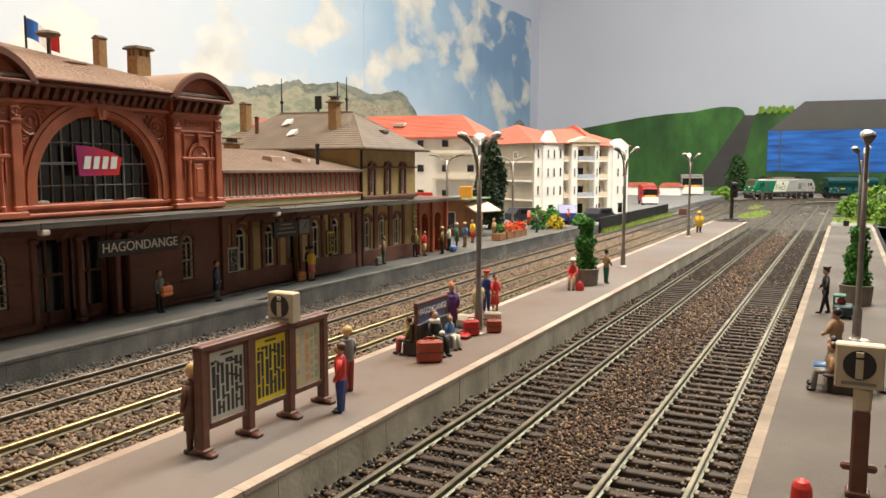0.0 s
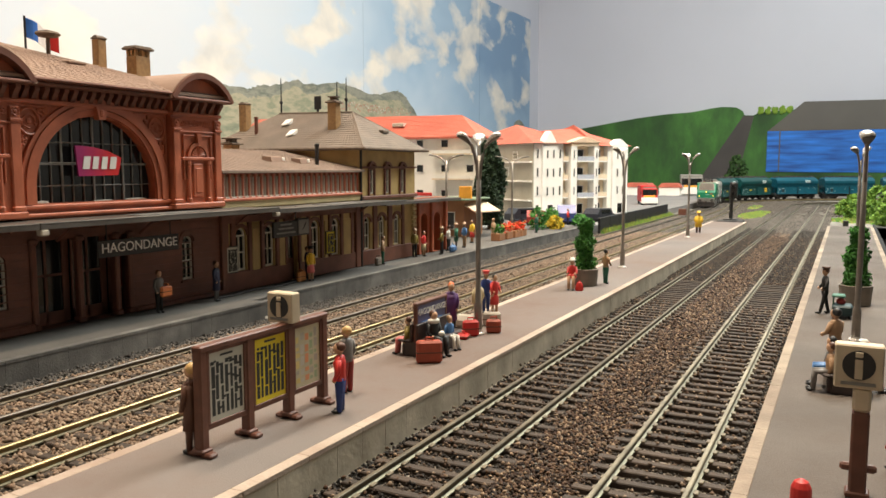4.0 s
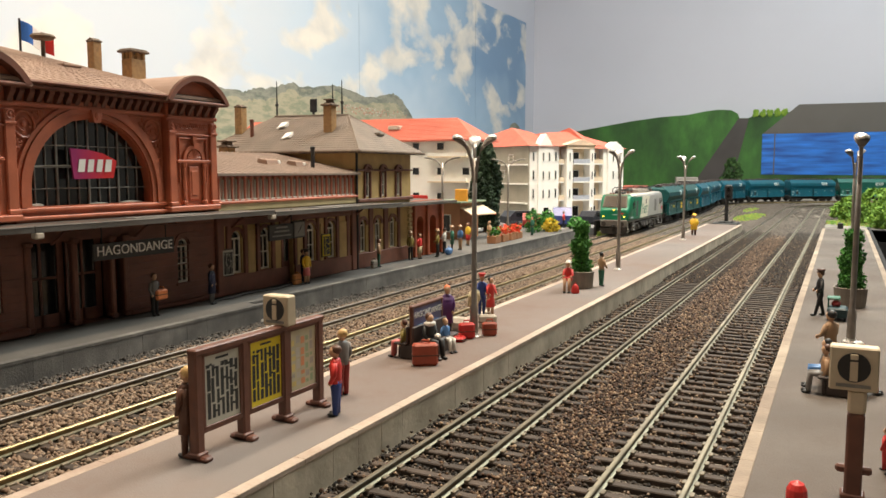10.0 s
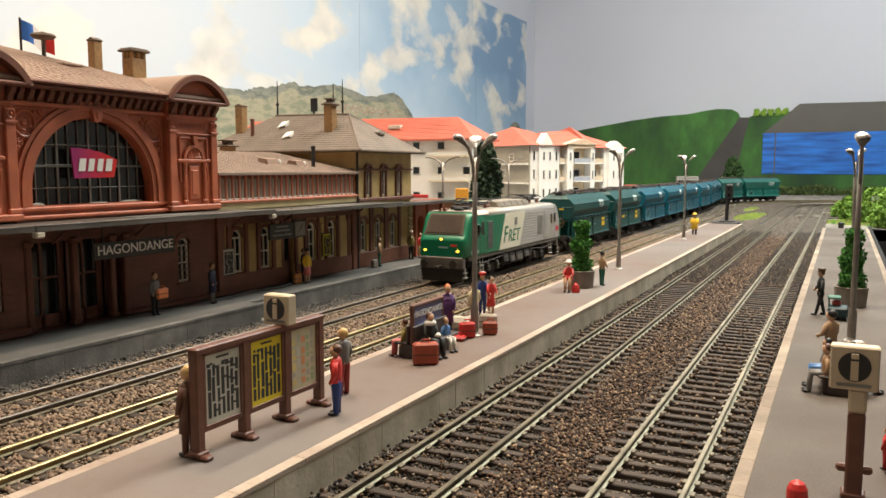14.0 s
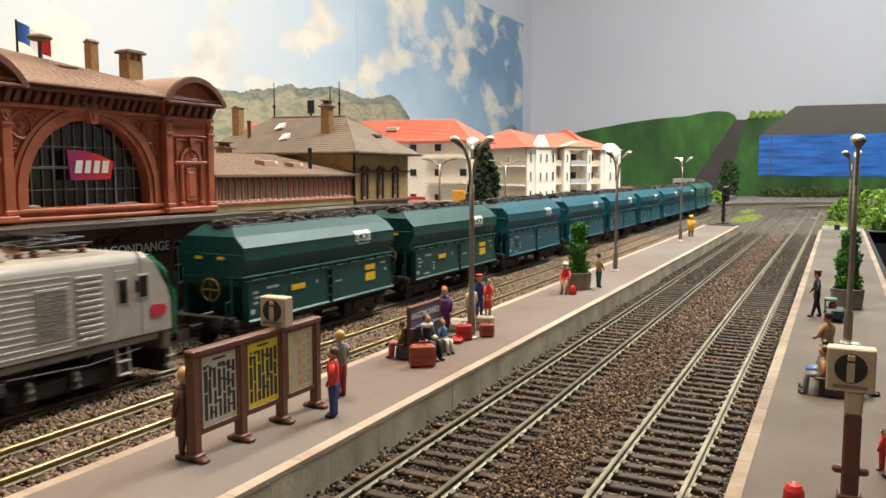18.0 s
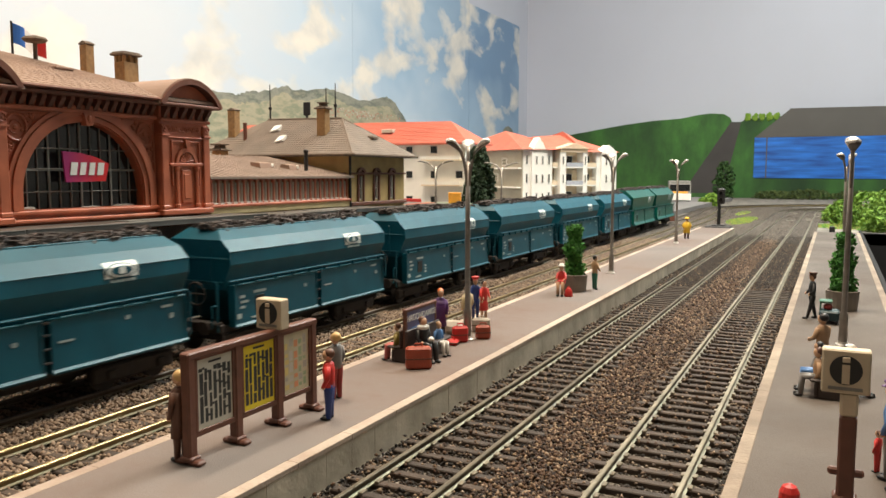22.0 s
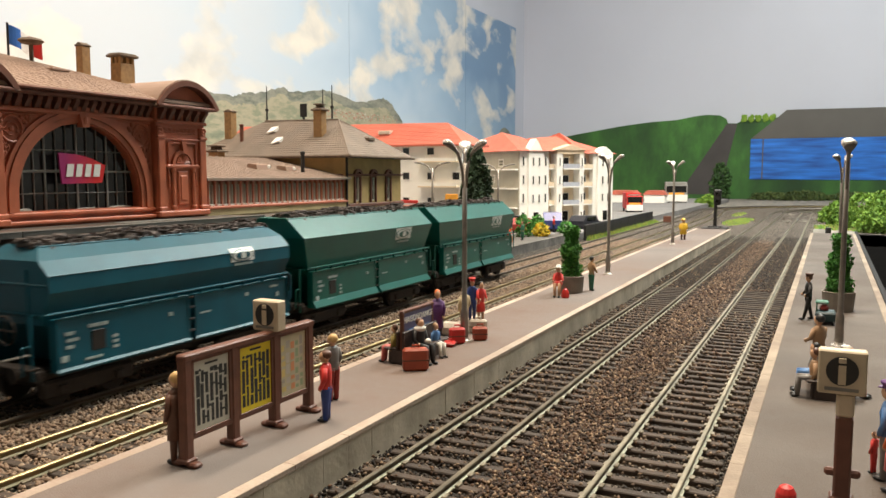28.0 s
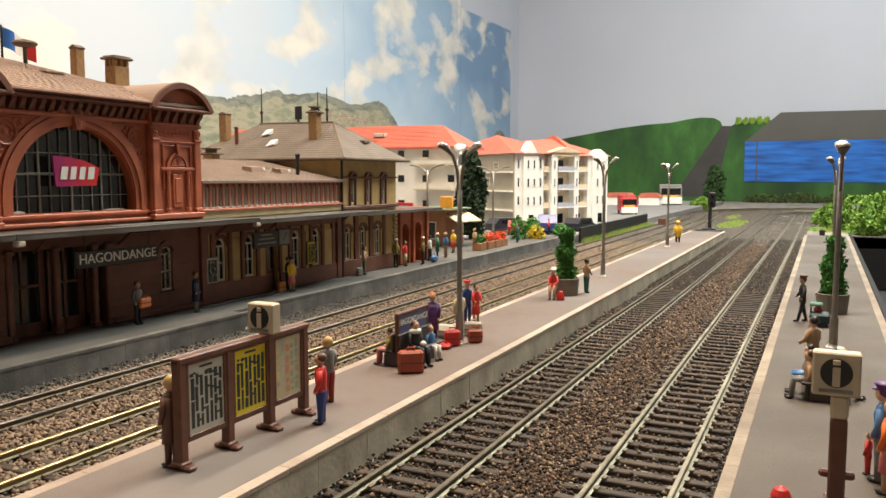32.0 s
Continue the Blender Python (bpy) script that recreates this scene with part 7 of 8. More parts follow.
        c, s_ = math.cos(a), math.sin(a)
        out, rise = (4.6, 6.5) if h < 67 else (9.0, 4.0)
        arm = smooth(part("arm", Shape().tube([(0.5 * c, 0.5 * s_, h - 9), (0.9 * c, 0.9 * s_, h - 4), (out * 0.35 * c, out * 0.35 * s_, h), (out * 0.62 * c, out * 0.62 * s_, h + rise * 0.5), (out * 0.9 * c, out * 0.9 * s_, h + rise * 0.74)], [0.5, 0.55, 0.6, 0.65, 0.8], 8), "pole", t))
        run = [(out * e, h + rise * f) for e, f in ((0.78, 0.64), (1.0, 0.82), (1.3, 1.0), (1.6, 1.1), (1.82, 1.12), (1.92, 1.1))]
        slim = 1.0 if h < 67 else 0.62
        smooth(part("lamp_head", lamp_spoon(c, s_, run, [w * slim for w in (0.8, 1.6, 2.3, 2.4, 1.7, 0.5)], [w * slim for w in (0.7, 1.1, 1.35, 1.3, 0.9, 0.3)]), [head_mat, "lamp_lens"], arm))
    return t


def planter_tree(x, y, label):
    t = thing("potted_shrub", label, "shrub", x, y, 6.0, group="potted shrubs")
    part("planter", Shape().lathe(0, 0, [(5.6, 0), (6.4, 0.3), (7.0, 8.2), (7.2, 8.8), (6.5, 9.0), (6.2, 8.0)], 20), "planter", t)
    part("trunk", Shape().tube([(0, 0, 7), (0.3, 0.2, 16), (0, 0, 30)], [0.9, 0.7, 0.3], 6), "bark", t)
    part("crown", foliage(lambda u: (4.7 + 0.9 * math.sin(u * 15) - 2.2 * u ** 3), 8.6, 34.5, 2200, 1.15, int(x) + 500), "leaf", t)
    return t


def foliage(radius, z0, z1, n, size, seed, sx=1.0, sy=1.0):
    """Many small leaf clumps inside an uneven upright outline."""
    rng = random.Random(seed)
    s = Shape()
    ph = rng.uniform(0, 6)
    for _ in range(n):
        u = rng.random()
        a = rng.uniform(0, 2 * math.pi)
        r = radius(u) * math.sqrt(rng.uniform(0.25, 1.0)) * (1 + 0.18 * math.sin(3 * a + ph + u * 9))
        x, y, z = r * math.cos(a) * sx, r * math.sin(a) * sy, z0 + (z1 - z0) * u + rng.uniform(-0.5, 0.5)
        q = size * rng.uniform(0.5, 1.25)
        p = [Vector((rng.uniform(-1, 1), rng.uniform(-1, 1), rng.uniform(-1, 1))).normalized() * q for _ in range(4)]
        s.add([(x + v.x, y + v.y, z + v.z) for v in p], [(0, 1, 2), (0, 2, 3), (0, 3, 1), (1, 3, 2)])
    return s


def info_cube(x, y, z, w, h, label):
    t = thing("information_sign", label, "sign", x, y, z)
    c = part("sign_case", Shape().box(0, 0, 0, w, 3.4, h, 0.3), "sign_cream", t)
    for sg in (-1, 1):
        disc = [(2.75 * math.cos(a), h * 0.54 + 2.75 * math.sin(a)) for a in [2 * math.pi * i / 24 for i in range(24)]]
        d = part("black_disc", Shape().prism(disc, sg * 1.65, sg * 1.85, "y"), "sign_black", c)
        part("letter_stem", Shape().box(0, sg * 1.9, h * 0.54 - 2.5, 1.3, 0.3, 3.6), "sign_cream", d)
        part("letter_dot", Shape().box(0, sg * 1.9, h * 0.54 + 1.5, 1.3, 0.3, 1.0, 0.1), "sign_cream", d)
        part("text_bar", Shape().box(0, sg * 1.75, 0.7, w * 0.7, 0.3, 0.6), "mullion", c)
    return t


def build_notice_board():
    t = thing("notice_board", "brown framed notice board with three timetable panels on four posts", "notice board", -120.3, 143.2, 6.0)
    ys = (-21.8, -7.2, 7.6, 21.6)
    for y in ys:
        p = part("post", Shape().box(0, y, 0, 2.4, 2.4, 23.6, 0.35), "board_brown", t)
        part("foot", Shape().box(0, y, 0, 7.0, 2.4, 1.1, 0.35).box(0, y, 0.6, 3.4, 3.2, 1.2, 0.3), "board_brown", p)
    part("top_beam", Shape().box(0, 0, 22.6, 2.6, 46, 1.5, 0.3), "board_brown", t)
    part("bottom_beam", Shape().box(0, 0, 5.4, 1.8, 43, 1.0, 0.25), "board_brown", t)
    for k, (a, b) in enumerate(zip(ys, ys[1:])):
        c, w = (a + b) / 2, b - a - 2.2
        part("back_panel", Shape().box(-0.3, c, 6.2, 0.9, w, 16.6), "board_brown", t)
        sh = part("timetable", Shape().box(0.45, c, 6.8, 0.4, w - 1.2, 15.4), ("paper_white", "paper_yellow", "paper_map")[k], t)
        part("timetable_frame", Shape().box(0.6, c - w / 2 + 0.4, 6.2, 0.7, 0.8, 16.6, 0.1).box(0.6, c + w / 2 - 0.4, 6.2, 0.7, 0.8, 16.6, 0.1).box(0.6, c, 22.0, 0.7, w, 0.8, 0.1).box(0.6, c, 6.0, 0.7, w, 0.8, 0.1), "board_brown", t)
        if k < 2:
            text_bars(sh, lambda u, z: (0.69, u, z), c - w / 2 + 1.2, c + w / 2 - 1.2, 8.0, 20.0, 1.1, 7, 1.0, 20 + k)
            s = Shape()
            q = [(0.69, c - 2, 20.8), (0.69, c + 2, 20.8), (0.69, c + 2, 21.3), (0.69, c - 2, 21.3)]
            part("heading_bar", s.add(q, [(0, 1, 2, 3)]), "ink", sh)
        else:
            rng = random.Random(8)
            s = Shape()
            for col in range(5):
                y, z = c - w / 2 + 1.2 + col * (w - 2.6) / 5, 8.0
                while z < 20.5:
                    hh = rng.uniform(0.8, 2.6)
                    ww = (w - 2.6) / 5 * rng.uniform(0.55, 0.9)
                    s.add([(0.69, y, z), (0.69, y + ww, z), (0.69, y + ww, z + hh), (0.69, y, z + hh)], [(0, 1, 2, 3)], (4, 3, 2, 0, 0)[col] if rng.random() < 0.75 else 1)
                    z += hh + rng.uniform(0.4, 1.2)
            tagged(part("map_print", s, ["map_green", "map_grey", "map_red", "paper_white", "map_yellow"], sh), kind="stuff")
    info_cube(-121.6, 151.2, 29.9, 7.6, 7.4, "cream information sign with a black disc on the notice board")


M["paper_map"] = mat("faded_map_paper", (0.50, 0.46, 0.30), 0.7, var=0.1, scale=200, bump=0.05)
M["map_green"] = mat("map_green", (0.30, 0.38, 0.22), 0.7, var=0.1, bump=0)
M["map_grey"] = mat("map_grey", (0.38, 0.355, 0.29), 0.7, var=0.1, bump=0)
M["map_red"] = mat("map_red", (0.60, 0.26, 0.12), 0.7, var=0.1, bump=0)
M["map_yellow"] = mat("map_yellow", (0.62, 0.50, 0.18), 0.7, var=0.1, bump=0)
M["bench_dark"] = mat("dark_bench", (0.045, 0.03, 0.025), 0.5, var=0.2, bump=0.15)
M["name_blue"] = mat("violet_blue_name_board", (0.10, 0.10, 0.20), 0.45, var=0.08, bump=0.05)


def platform_bench(x, y, board):
    t = thing("platform_bench", "dark double-sided platform bench" + (" with a station name board" if board else ""), "bench", x, y, 6.0, group="platform benches")
    for sg in (-1, 1):
        part("seat", Shape().box(sg * 3.6, 0, 4.6, 5.2, 24, 1.0, 0.4), "bench_dark", t)
        part("front_panel", Shape().box(sg * 4.4, 0, 0, 1.2, 22, 4.6, 0.4), "bench_dark", t)
        part("backrest", Shape().box(sg * 1.1, 0, 5.4, 0.9, 24, 5.5, 0.3), "bench_dark", t)
    for e in (-10.6, 10.6):
        part("bench_leg", Shape().box(0, e, 0, 8, 1.4, 4.8, 0.3), "bench_dark", t)
    if board:
        for e in (-10.4, 10.4):
            part("board_post", Shape().box(0, e, 4, 1.3, 1.3, 13.6, 0.25), "board_brown", t)
        part("board_frame", Shape().box(0, 0, 16.6, 1.5, 22.4, 1.1, 0.25).box(0, 0, 8.6, 1.4, 21, 1.0, 0.25), "board_brown", t)
        p = part("name_plate", Shape().box(0, 0, 9.4, 0.9, 20, 7.3), "name_blue", t)
        m = text_mesh("HAGONDANGE", 2.9, "white", 0.1)
        for sg in (1, -1):
            l = part("letters", m, None, p)
            l.matrix_basis = at(sg * 0.55, 0, 14.2, 90 * sg)
        part("text_bar", Shape().box(0.55, 0, 10.4, 0.2, 15, 0.6), "p_sky", p)
    return t


def build_platform_things():
    build_notice_board()
    for x, y, lean in ((-119.8, 261.7, 0.0), (-122.3, 482, 0.0), (-124.6, 719, 0.0)):
        platform_lamp(x, y, lean, turn=-36)
    platform_lamp(5.1, 314, -4.4, "grey platform lamp leaning a little towards the track", 91, 2)
    platform_lamp(7.0, 540, -1.5, "grey platform lamp with two curved heads", 60, 2)
    platform_lamp(-305, 600, 0, "slim grey double-armed lamp by the cafe", 0, 2, 68, "mullion")
    platform_lamp(-295, 724, 0, "slim grey double-armed lamp by the street", 30, 2, 68, "mullion")
    planter_tree(-121.0, 399, "dense green shrub in a round grey planter")
    planter_tree(5.4, 398, "dense green shrub in a round grey planter beside a lamp")
    platform_bench(-123.3, 231, True)
    platform_bench(2.4, 246, False)
    # right-hand sign on its own post
    info_cube(3.4, 162, 27.0, 8.2, 8.2, "cream information sign with a black disc on a brown post")
    p = thing("sign_post", "brown square sign post with a pale collar", "post", 4.2, 162.4, 6.0)
    part("post", Shape().box(0, 0, 0, 3.0, 3.0, 16.5, 0.4), "board_brown", p)
    part("collar", Shape().box(0, 0, 16.5, 3.1, 3.1, 4.6, 0.5), "sign_cream", p)
    part("clamp", Shape().box(0, 0, 4.8, 6.2, 1.4, 1.5, 0.4), "board_brown", p)
    part("foot", Shape().box(0, 0, 0, 4.2, 3.6, 1.2, 0.3), "board_brown", p)
    b = thing("red_bollard", "small red dome-topped bollard on the platform", "bollard", -4.8, 148, 6)
    part("bollard_body", Shape().lathe(0, 0, [(1.8, 0), (1.8, 4.2), (1.7, 5.4), (1.2, 6.4), (0.3, 6.9)], 14), "red", b)
    part("bollard_foot", Shape().lathe(0, 0, [(2.3, 0), (2.3, 0.6), (1.8, 0.9)], 14), "p_black", b)
    b = thing("red_bag", "small red rounded bag on the platform", "bag", -117.6, 379, 6)
    part("bag_body", Shape().lathe(0, 0, [(1.9, 0), (2.2, 0.8), (1.9, 2.8), (1.2, 4.2), (0.3, 4.8)], 12, 0, 1.0, 0.8), "red", b)
    part("bag_handle", Shape().tube([(-0.9, 0, 4.2), (0, 0, 5.4), (0.9, 0, 4.2)], 0.25, 5), "red", b)
    suitcase(-115.6, 215.4, 6, 8.2, 3.2, 7.2, 35, "suitcase", "large rust-red suitcase standing beside the bench")
    suitcase(-115.4, 266, 6, 5.6, 2.4, 5.2, 30, "suitcase", "orange-brown suitcase beside the lamp")
    suitcase(-120.6, 257, 6, 6.0, 2.6, 6.0, 40, "red", "bright red suitcase behind the lamp")
    suitcase(-121.8, 252, 6, 5.4, 5.0, 1.8, 10, "red", "bright red flat case lying on the platform")
    suitcase(-256.6, 241, 12.8, 1.8, 6.4, 4.6, 0, "case_orange", "orange case held by a standing figurine")
    suitcase(-262.2, 341.4, 6, 2.4, 6.6, 5.6, 0, "case_tan", "tan suitcase on the station platform")
    suitcase(-262.4, 421, 6, 2.4, 6.0, 5.2, 0, "planter", "grey-green suitcase on the station platform")
    s = thing("stone_seat", "low pale rounded stone seat behind the lamp", "seat", -129.4, 270, 6)
    part("seat_block", Shape().box(0, 0, 0, 8, 7, 5.0, 1.6), "stone_pale", s)
    suitcase(-121.5, 278.3, 6, 7.0, 3.0, 5.4, 20, "stone_pale", "pale grey suitcase standing by the lamp")
    # island platform figurines
    figurine(-111.4, 160.2, 205, "red", "blue", "brown", "figurine in a red sweater and blue trousers", h=18, wide=1.2)
    figurine(-119.8, 175.6, 170, "grey", "maroon", "blond", "figurine in a grey jacket and dark red trousers", h=18.6, wide=1.15)
    figurine(-123.3, 121.8, 180, "brown", "brown", "blond", "figurine in a long brown coat behind the board", h=20, carry="coat")
    figurine(-128.6, 257, -60, "purple", "black", "orange", "figurine in a purple coat with orange hair", h=19.5, carry="coat")
    figurine(-119.7, 226, -20, "black", "black", "brown", "seated figurine in dark clothes, brown hat and white fur collar", h=18.4, pose_kind="sit", arm=0.5, collar=True, wide=1.15)
    figurine(-118.6, 235.5, -20, "sky", "white", "tan", "small seated figurine in blue with pale trousers", h=14.5, pose_kind="sit")
    figurine(-126.6, 221.5, 185, "olive", "pink", "brown", "seated figurine in an olive top and pink trousers", h=16, pose_kind="sit")
    figurine(-134.6, 302, -70, "blue", "blue", "red", "figurine in a dark blue uniform and red cap", h=17.8, hat="red", arm=0.4)
    figurine(-130.6, 302, -30, "red", "red", "black", "figurine in a red skirt suit", h=17, skirt="red", arm=0.6)
    figurine(-126.8, 277, 150, "cream", "tan", "brown", "figurine in a cream jacket behind the lamp post", h=18.5)
    figurine(-122.0, 381, -85, "red", "red", "white", "red figurine with a pale hat perched on the planter rim", h=18.5, pose_kind="sit", hat="white", skirt="red", arm=0.9, base=6.4, reach=2.6)
    figurine(-112.6, 409, 60, "tan", "green", "black", "figurine in a tan blouse and green trousers", h=18.5, arm=0.5)
    figurine(-124.6, 775, -70, "yellow", "brown", "yellow", "figurine in a yellow raincoat with its hood up", h=20, hat="yellow", carry="coat", wide=1.35)
    # side platform figurines
    figurine(-6.4, 367, 200, "black", "black", "brown", "striding figurine in a black uniform with a peaked cap", h=19.5, hat="brown", arm=0.5, stride=4.2)
    figurine(-1.8, 237, 185, "tan", "grey", "brown", "seated figurine in grey trousers on the bench", h=17.5, pose_kind="sit")
    figurine(-1.8, 243, 180, "grey", "sky", "black", "seated figurine in blue trousers on the bench", h=18, pose_kind="sit")
    figurine(-1.2, 262, 140, "tan", "olive", "black", "figurine in a tan shirt with black hair beside the bench", h=19.5, arm=0.7, wide=1.15)
    figurine(6.4, 243, 0, "cream", "pink", "white", "seated figurine on the far side of the bench", h=18, pose_kind="sit")
    figurine(12.4, 177.5, 160, "sky", "grey", "purple", "figurine in a blue jacket and purple cap", h=20, hat="purple")
    figurine(13.4, 171, 150, "orange", "pink", "brown", "figurine in an orange shawl and pink skirt", h=19, skirt="pink", carry="")
    figurine(10.4, 181, 150, "red", "red", "brown", "small figurine in red", h=9)
    t = thing("luggage_cart", "dark green luggage cart with a red bundle", "cart", 0.4, 360, 6)
    part("cart_tub", Shape().box(0, 0, 1.4, 7.6, 10, 4.0, 0.6), "p_teal", t)
    part("cart_top", Shape().box(-1.5, 2.4, 8.2, 5, 6, 1.0, 0.4).box(-3.4, 2.4, 5.2, 0.6, 5, 3.2), "p_green", t)
    part("cart_load", Shape().box(-0.6, 1.6, 5.2, 3.4, 4, 2.4, 0.8), "p_maroon", t)
    for x in (-2.8, 2.8):
        for y in (-3.4, 3.4):
            part("wheel", Shape().loft([[(x + d, y + 1.2 * math.cos(a), 1.2 + 1.2 * math.sin(a)) for a in [2 * math.pi * i / 10 for i in range(10)]] for d in (-0.4, 0.4)]), "p_black", t)
    # station platform figurines
    figurine(-258.2, 238.5, 0, "grey", "black", "brown", "figurine in a dark coat holding an orange case", h=18.5)
    figurine(-257.6, 272, 20, "navy", "grey", "brown", "figurine in a dark blue coat", h=19, carry="coat")
    figurine(-259.0, 346, -20, "yellow", "pink", "black", "figurine in a yellow top and pink skirt", h=18.5, skirt="pink", hat="black")
    figurine(-263.5, 349, 10, "navy", "navy", "brown", "figurine in dark blue by the wall", h=18.5)
    figurine(-262.6, 427, 30, "tan", "green", "brown", "figurine in a tan jacket and green trousers", h=18.5)
    figurine(-264.0, 471, -30, "olive", "black", "tan", "figurine in an olive jacket", h=19.5, hat="tan")
    figurine(-261.8, 480, -10, "red", "cream", "brown", "figurine in a red jacket and pale skirt", h=18, skirt="cream")
    figurine(-272.6, 508, -40, "navy", "navy", "black", "figurine in navy blue", h=19)
    figurine(-255.8, 496, 200, "olive", "black", "tan", "figurine in a brown jacket with a cap", h=19.5, hat="tan", arm=0.6)
    figurine(-262.5, 520, 180, "white", "black", "brown", "figurine in a white shirt", h=19, arm=0.8)
    figurine(-266.5, 541, 210, "green", "black", "tan", "figurine in a dark green coat", h=19, hat="tan", carry="coat")
    figurine(-262.8, 548, 250, "sky", "tan", "tan", "figurine in a blue jacket", h=19, hat="tan")
    figurine(-273.5, 585, 250, "yellow", "red", "brown", "figurine in a yellow top and red skirt", h=19, skirt="red")
    figurine(-266.2, 612, 240, "tan", "brown", "tan", "figurine in a brown coat", h=19, carry="coat")
    figurine(-262, 705, 240, "green", "green", "brown", "figurine in green by the street", h=18)
    cb = thing("platform_cable", "thin black cable lying on the station platform", "cable", 0, 0, 6.0)
    part("cable_run", Shape().tube([(-262 + 1.2 * math.sin(i * 0.9), 276 + 5.5 * i, 0.45) for i in range(14)], 0.45, 6), "black", cb)
    b = thing("blue_bag", "blue travel bag on the station platform", "bag", -256.5, 515, 6)
    part("bag_body", Shape().box(0, 0, 0, 4, 8, 5, 1.4), "p_sky", b)
    part("bag_handle", Shape().tube([(0, -2, 4.6), (0, 0, 6.4), (0, 2, 4.6)], 0.3, 5), "p_sky", b)


build_platform_things()


# ---- the town, the line's far end and the greenery ----
def window_unit(parent, put, u, w, wd, ht, name="window"):
    """A dark pane with a pale sill and frame on a wall given by put(u, d, w)."""
    f = Shape()
    for a, b, c, e in ((u - wd / 2, w, 0.7, ht), (u + wd / 2 - 0.7, w, 0.7, ht), (u - wd / 2, w, wd, 0.7), (u - wd / 2, w + ht - 0.7, wd, 0.7)):
        q = [put(a + i * c, d, b + j * e) for d in (0, 0.6) for i, j in ((0, 0), (1, 0), (1, 1), (0, 1))]
        f.add(q, [(3, 2, 1, 0), (4, 5, 6, 7), (0, 1, 5, 4), (1, 2, 6, 5), (2, 3, 7, 6), (3, 0, 4, 7)])
    fr = part(name, f, "white", parent)
    q = [put(u + i * (wd / 2 - 0.5), d, w + j * (ht - 1) + 0.5) for d in (0.1, 0.3) for i, j in ((-1, 0), (1, 0), (1, 1), (-1, 1))]
    part("pane", Shape().add(q, [(3, 2, 1, 0), (4, 5, 6, 7), (0, 1, 5, 4), (1, 2, 6, 5), (2, 3, 7, 6), (3, 0, 4, 7)]), "glass_dark", fr)
    return fr


def slab(put, u0, u1, d0, d1, w0, w1):
    q = [put(u, d, w) for d in (d0, d1) for u, w in ((u0, w0), (u1, w0), (u1, w1), (u0, w1))]
    return Shape().add(q, [(3, 2, 1, 0), (4, 5, 6, 7), (0, 1, 5, 4), (1, 2, 6, 5), (2, 3, 7, 6), (3, 0, 4, 7)])


def build_white_house():
    h = thing("town_house", "white stucco house with an orange-red tiled roof", "house", group="houses")
    part("wall", Shape().box(-501, 767, 5.6, 318, 54, 96), "apt_white", h)
    s = Shape()
    v = [(-668, 734, 100), (-337, 734, 100), (-337, 800, 100), (-668, 800, 100), (-650, 768, 127), (-372, 768, 124)]
    s.add(v + [(a, b, c - 2) for a, b, c in v[:4]], [(0, 1, 5, 4), (1, 2, 5), (2, 3, 4, 5), (3, 0, 4), (0, 6, 7, 1), (1, 7, 8, 2), (2, 8, 9, 3), (3, 9, 6, 0), (6, 9, 8, 7)])
    part("roof", s, "tile_red", h)
    tl = Shape()
    for i in range(16):
        t = (i + 0.5) / 16
        tl.tube([(-668 + 18 * t, 734 + 34 * t, 100.2 + 27 * t), (-337 - 35 * t, 734 + 34 * t, 100.2 + 24 * t)], 0.25, 4)
    tagged(part("tile_coursing", tl, "tile_red", h), kind="stuff")
    part("roof_window", Shape().box(-440, 752, 112, 14, 8, 4, 0.4), "stone_pale", h)
    put = lambda u, d, w: (u, 740 - d, w)
    for u in (-407.5, -378, -348.5):
        for w in (88.5, 62.5, 36):
            if (u, w) != (-348.5, 88.5):
                window_unit(h, put, u, w, 9, 8.6)
    for w0 in (83, 57):
        b = part("balcony", slab(put, -390, -345, 0, 7, w0 - 2, w0 - 0.6), "apt_beige", h)
        part("balcony_front", slab(put, -390, -345, 6.2, 7, w0 - 0.6, w0 + 2.6), "apt_white", b)
    part("string_course", slab(put, -658, -342.2, 0, 1.2, 31, 33), "apt_beige", h)
    # shop front and awnings at street level
    a = thing("street_cafe", "small brown cafe with pink and pale awnings and an orange sign", "cafe")
    part("cafe_wall", Shape().box(-340, 655, 5.6, 70, 40, 33), "cafe_brown", a)
    part("cafe_roof", Shape().box(-338, 650, 38.6, 80, 56, 1.6, 0.4), "cafe_roof", a)
    for u, wd in ((-366, 10), (-350, 12), (-333, 10), (-318, 8)):
        window_unit(a, lambda q, d, w: (q, 635 - d, w), u, 12, wd, 16)
    part("awning", Shape().add([(-372, 634, 36), (-346, 634, 36), (-346, 622, 31), (-372, 622, 31), (-372, 634, 35), (-346, 634, 35), (-346, 622, 30), (-372, 622, 30)], [(0, 1, 2, 3), (7, 6, 5, 4), (0, 4, 5, 1), (1, 5, 6, 2), (2, 6, 7, 3), (3, 7, 4, 0)]), "awning_pink", a)
    part("awning", Shape().add([(-312, 640, 37), (-303, 676, 37), (-281, 662, 29), (-290, 628, 29), (-312, 640, 36), (-303, 676, 36), (-281, 662, 28), (-290, 628, 28)], [(0, 1, 2, 3), (7, 6, 5, 4), (0, 4, 5, 1), (1, 5, 6, 2), (2, 6, 7, 3), (3, 7, 4, 0)]), "awning_pale", a)
    part("roof_sign", Shape().box(-304, 636, 40, 12, 3, 11, 0.5), "sign_orange", a, "orange box sign")
    part("red_fascia", Shape().box(-345, 628, 40.2, 22, 2, 5, 0.4), "red", a)
    part("cafe_side", Shape().box(-311, 662, 6, 3, 30, 32), "awning_pale", a)


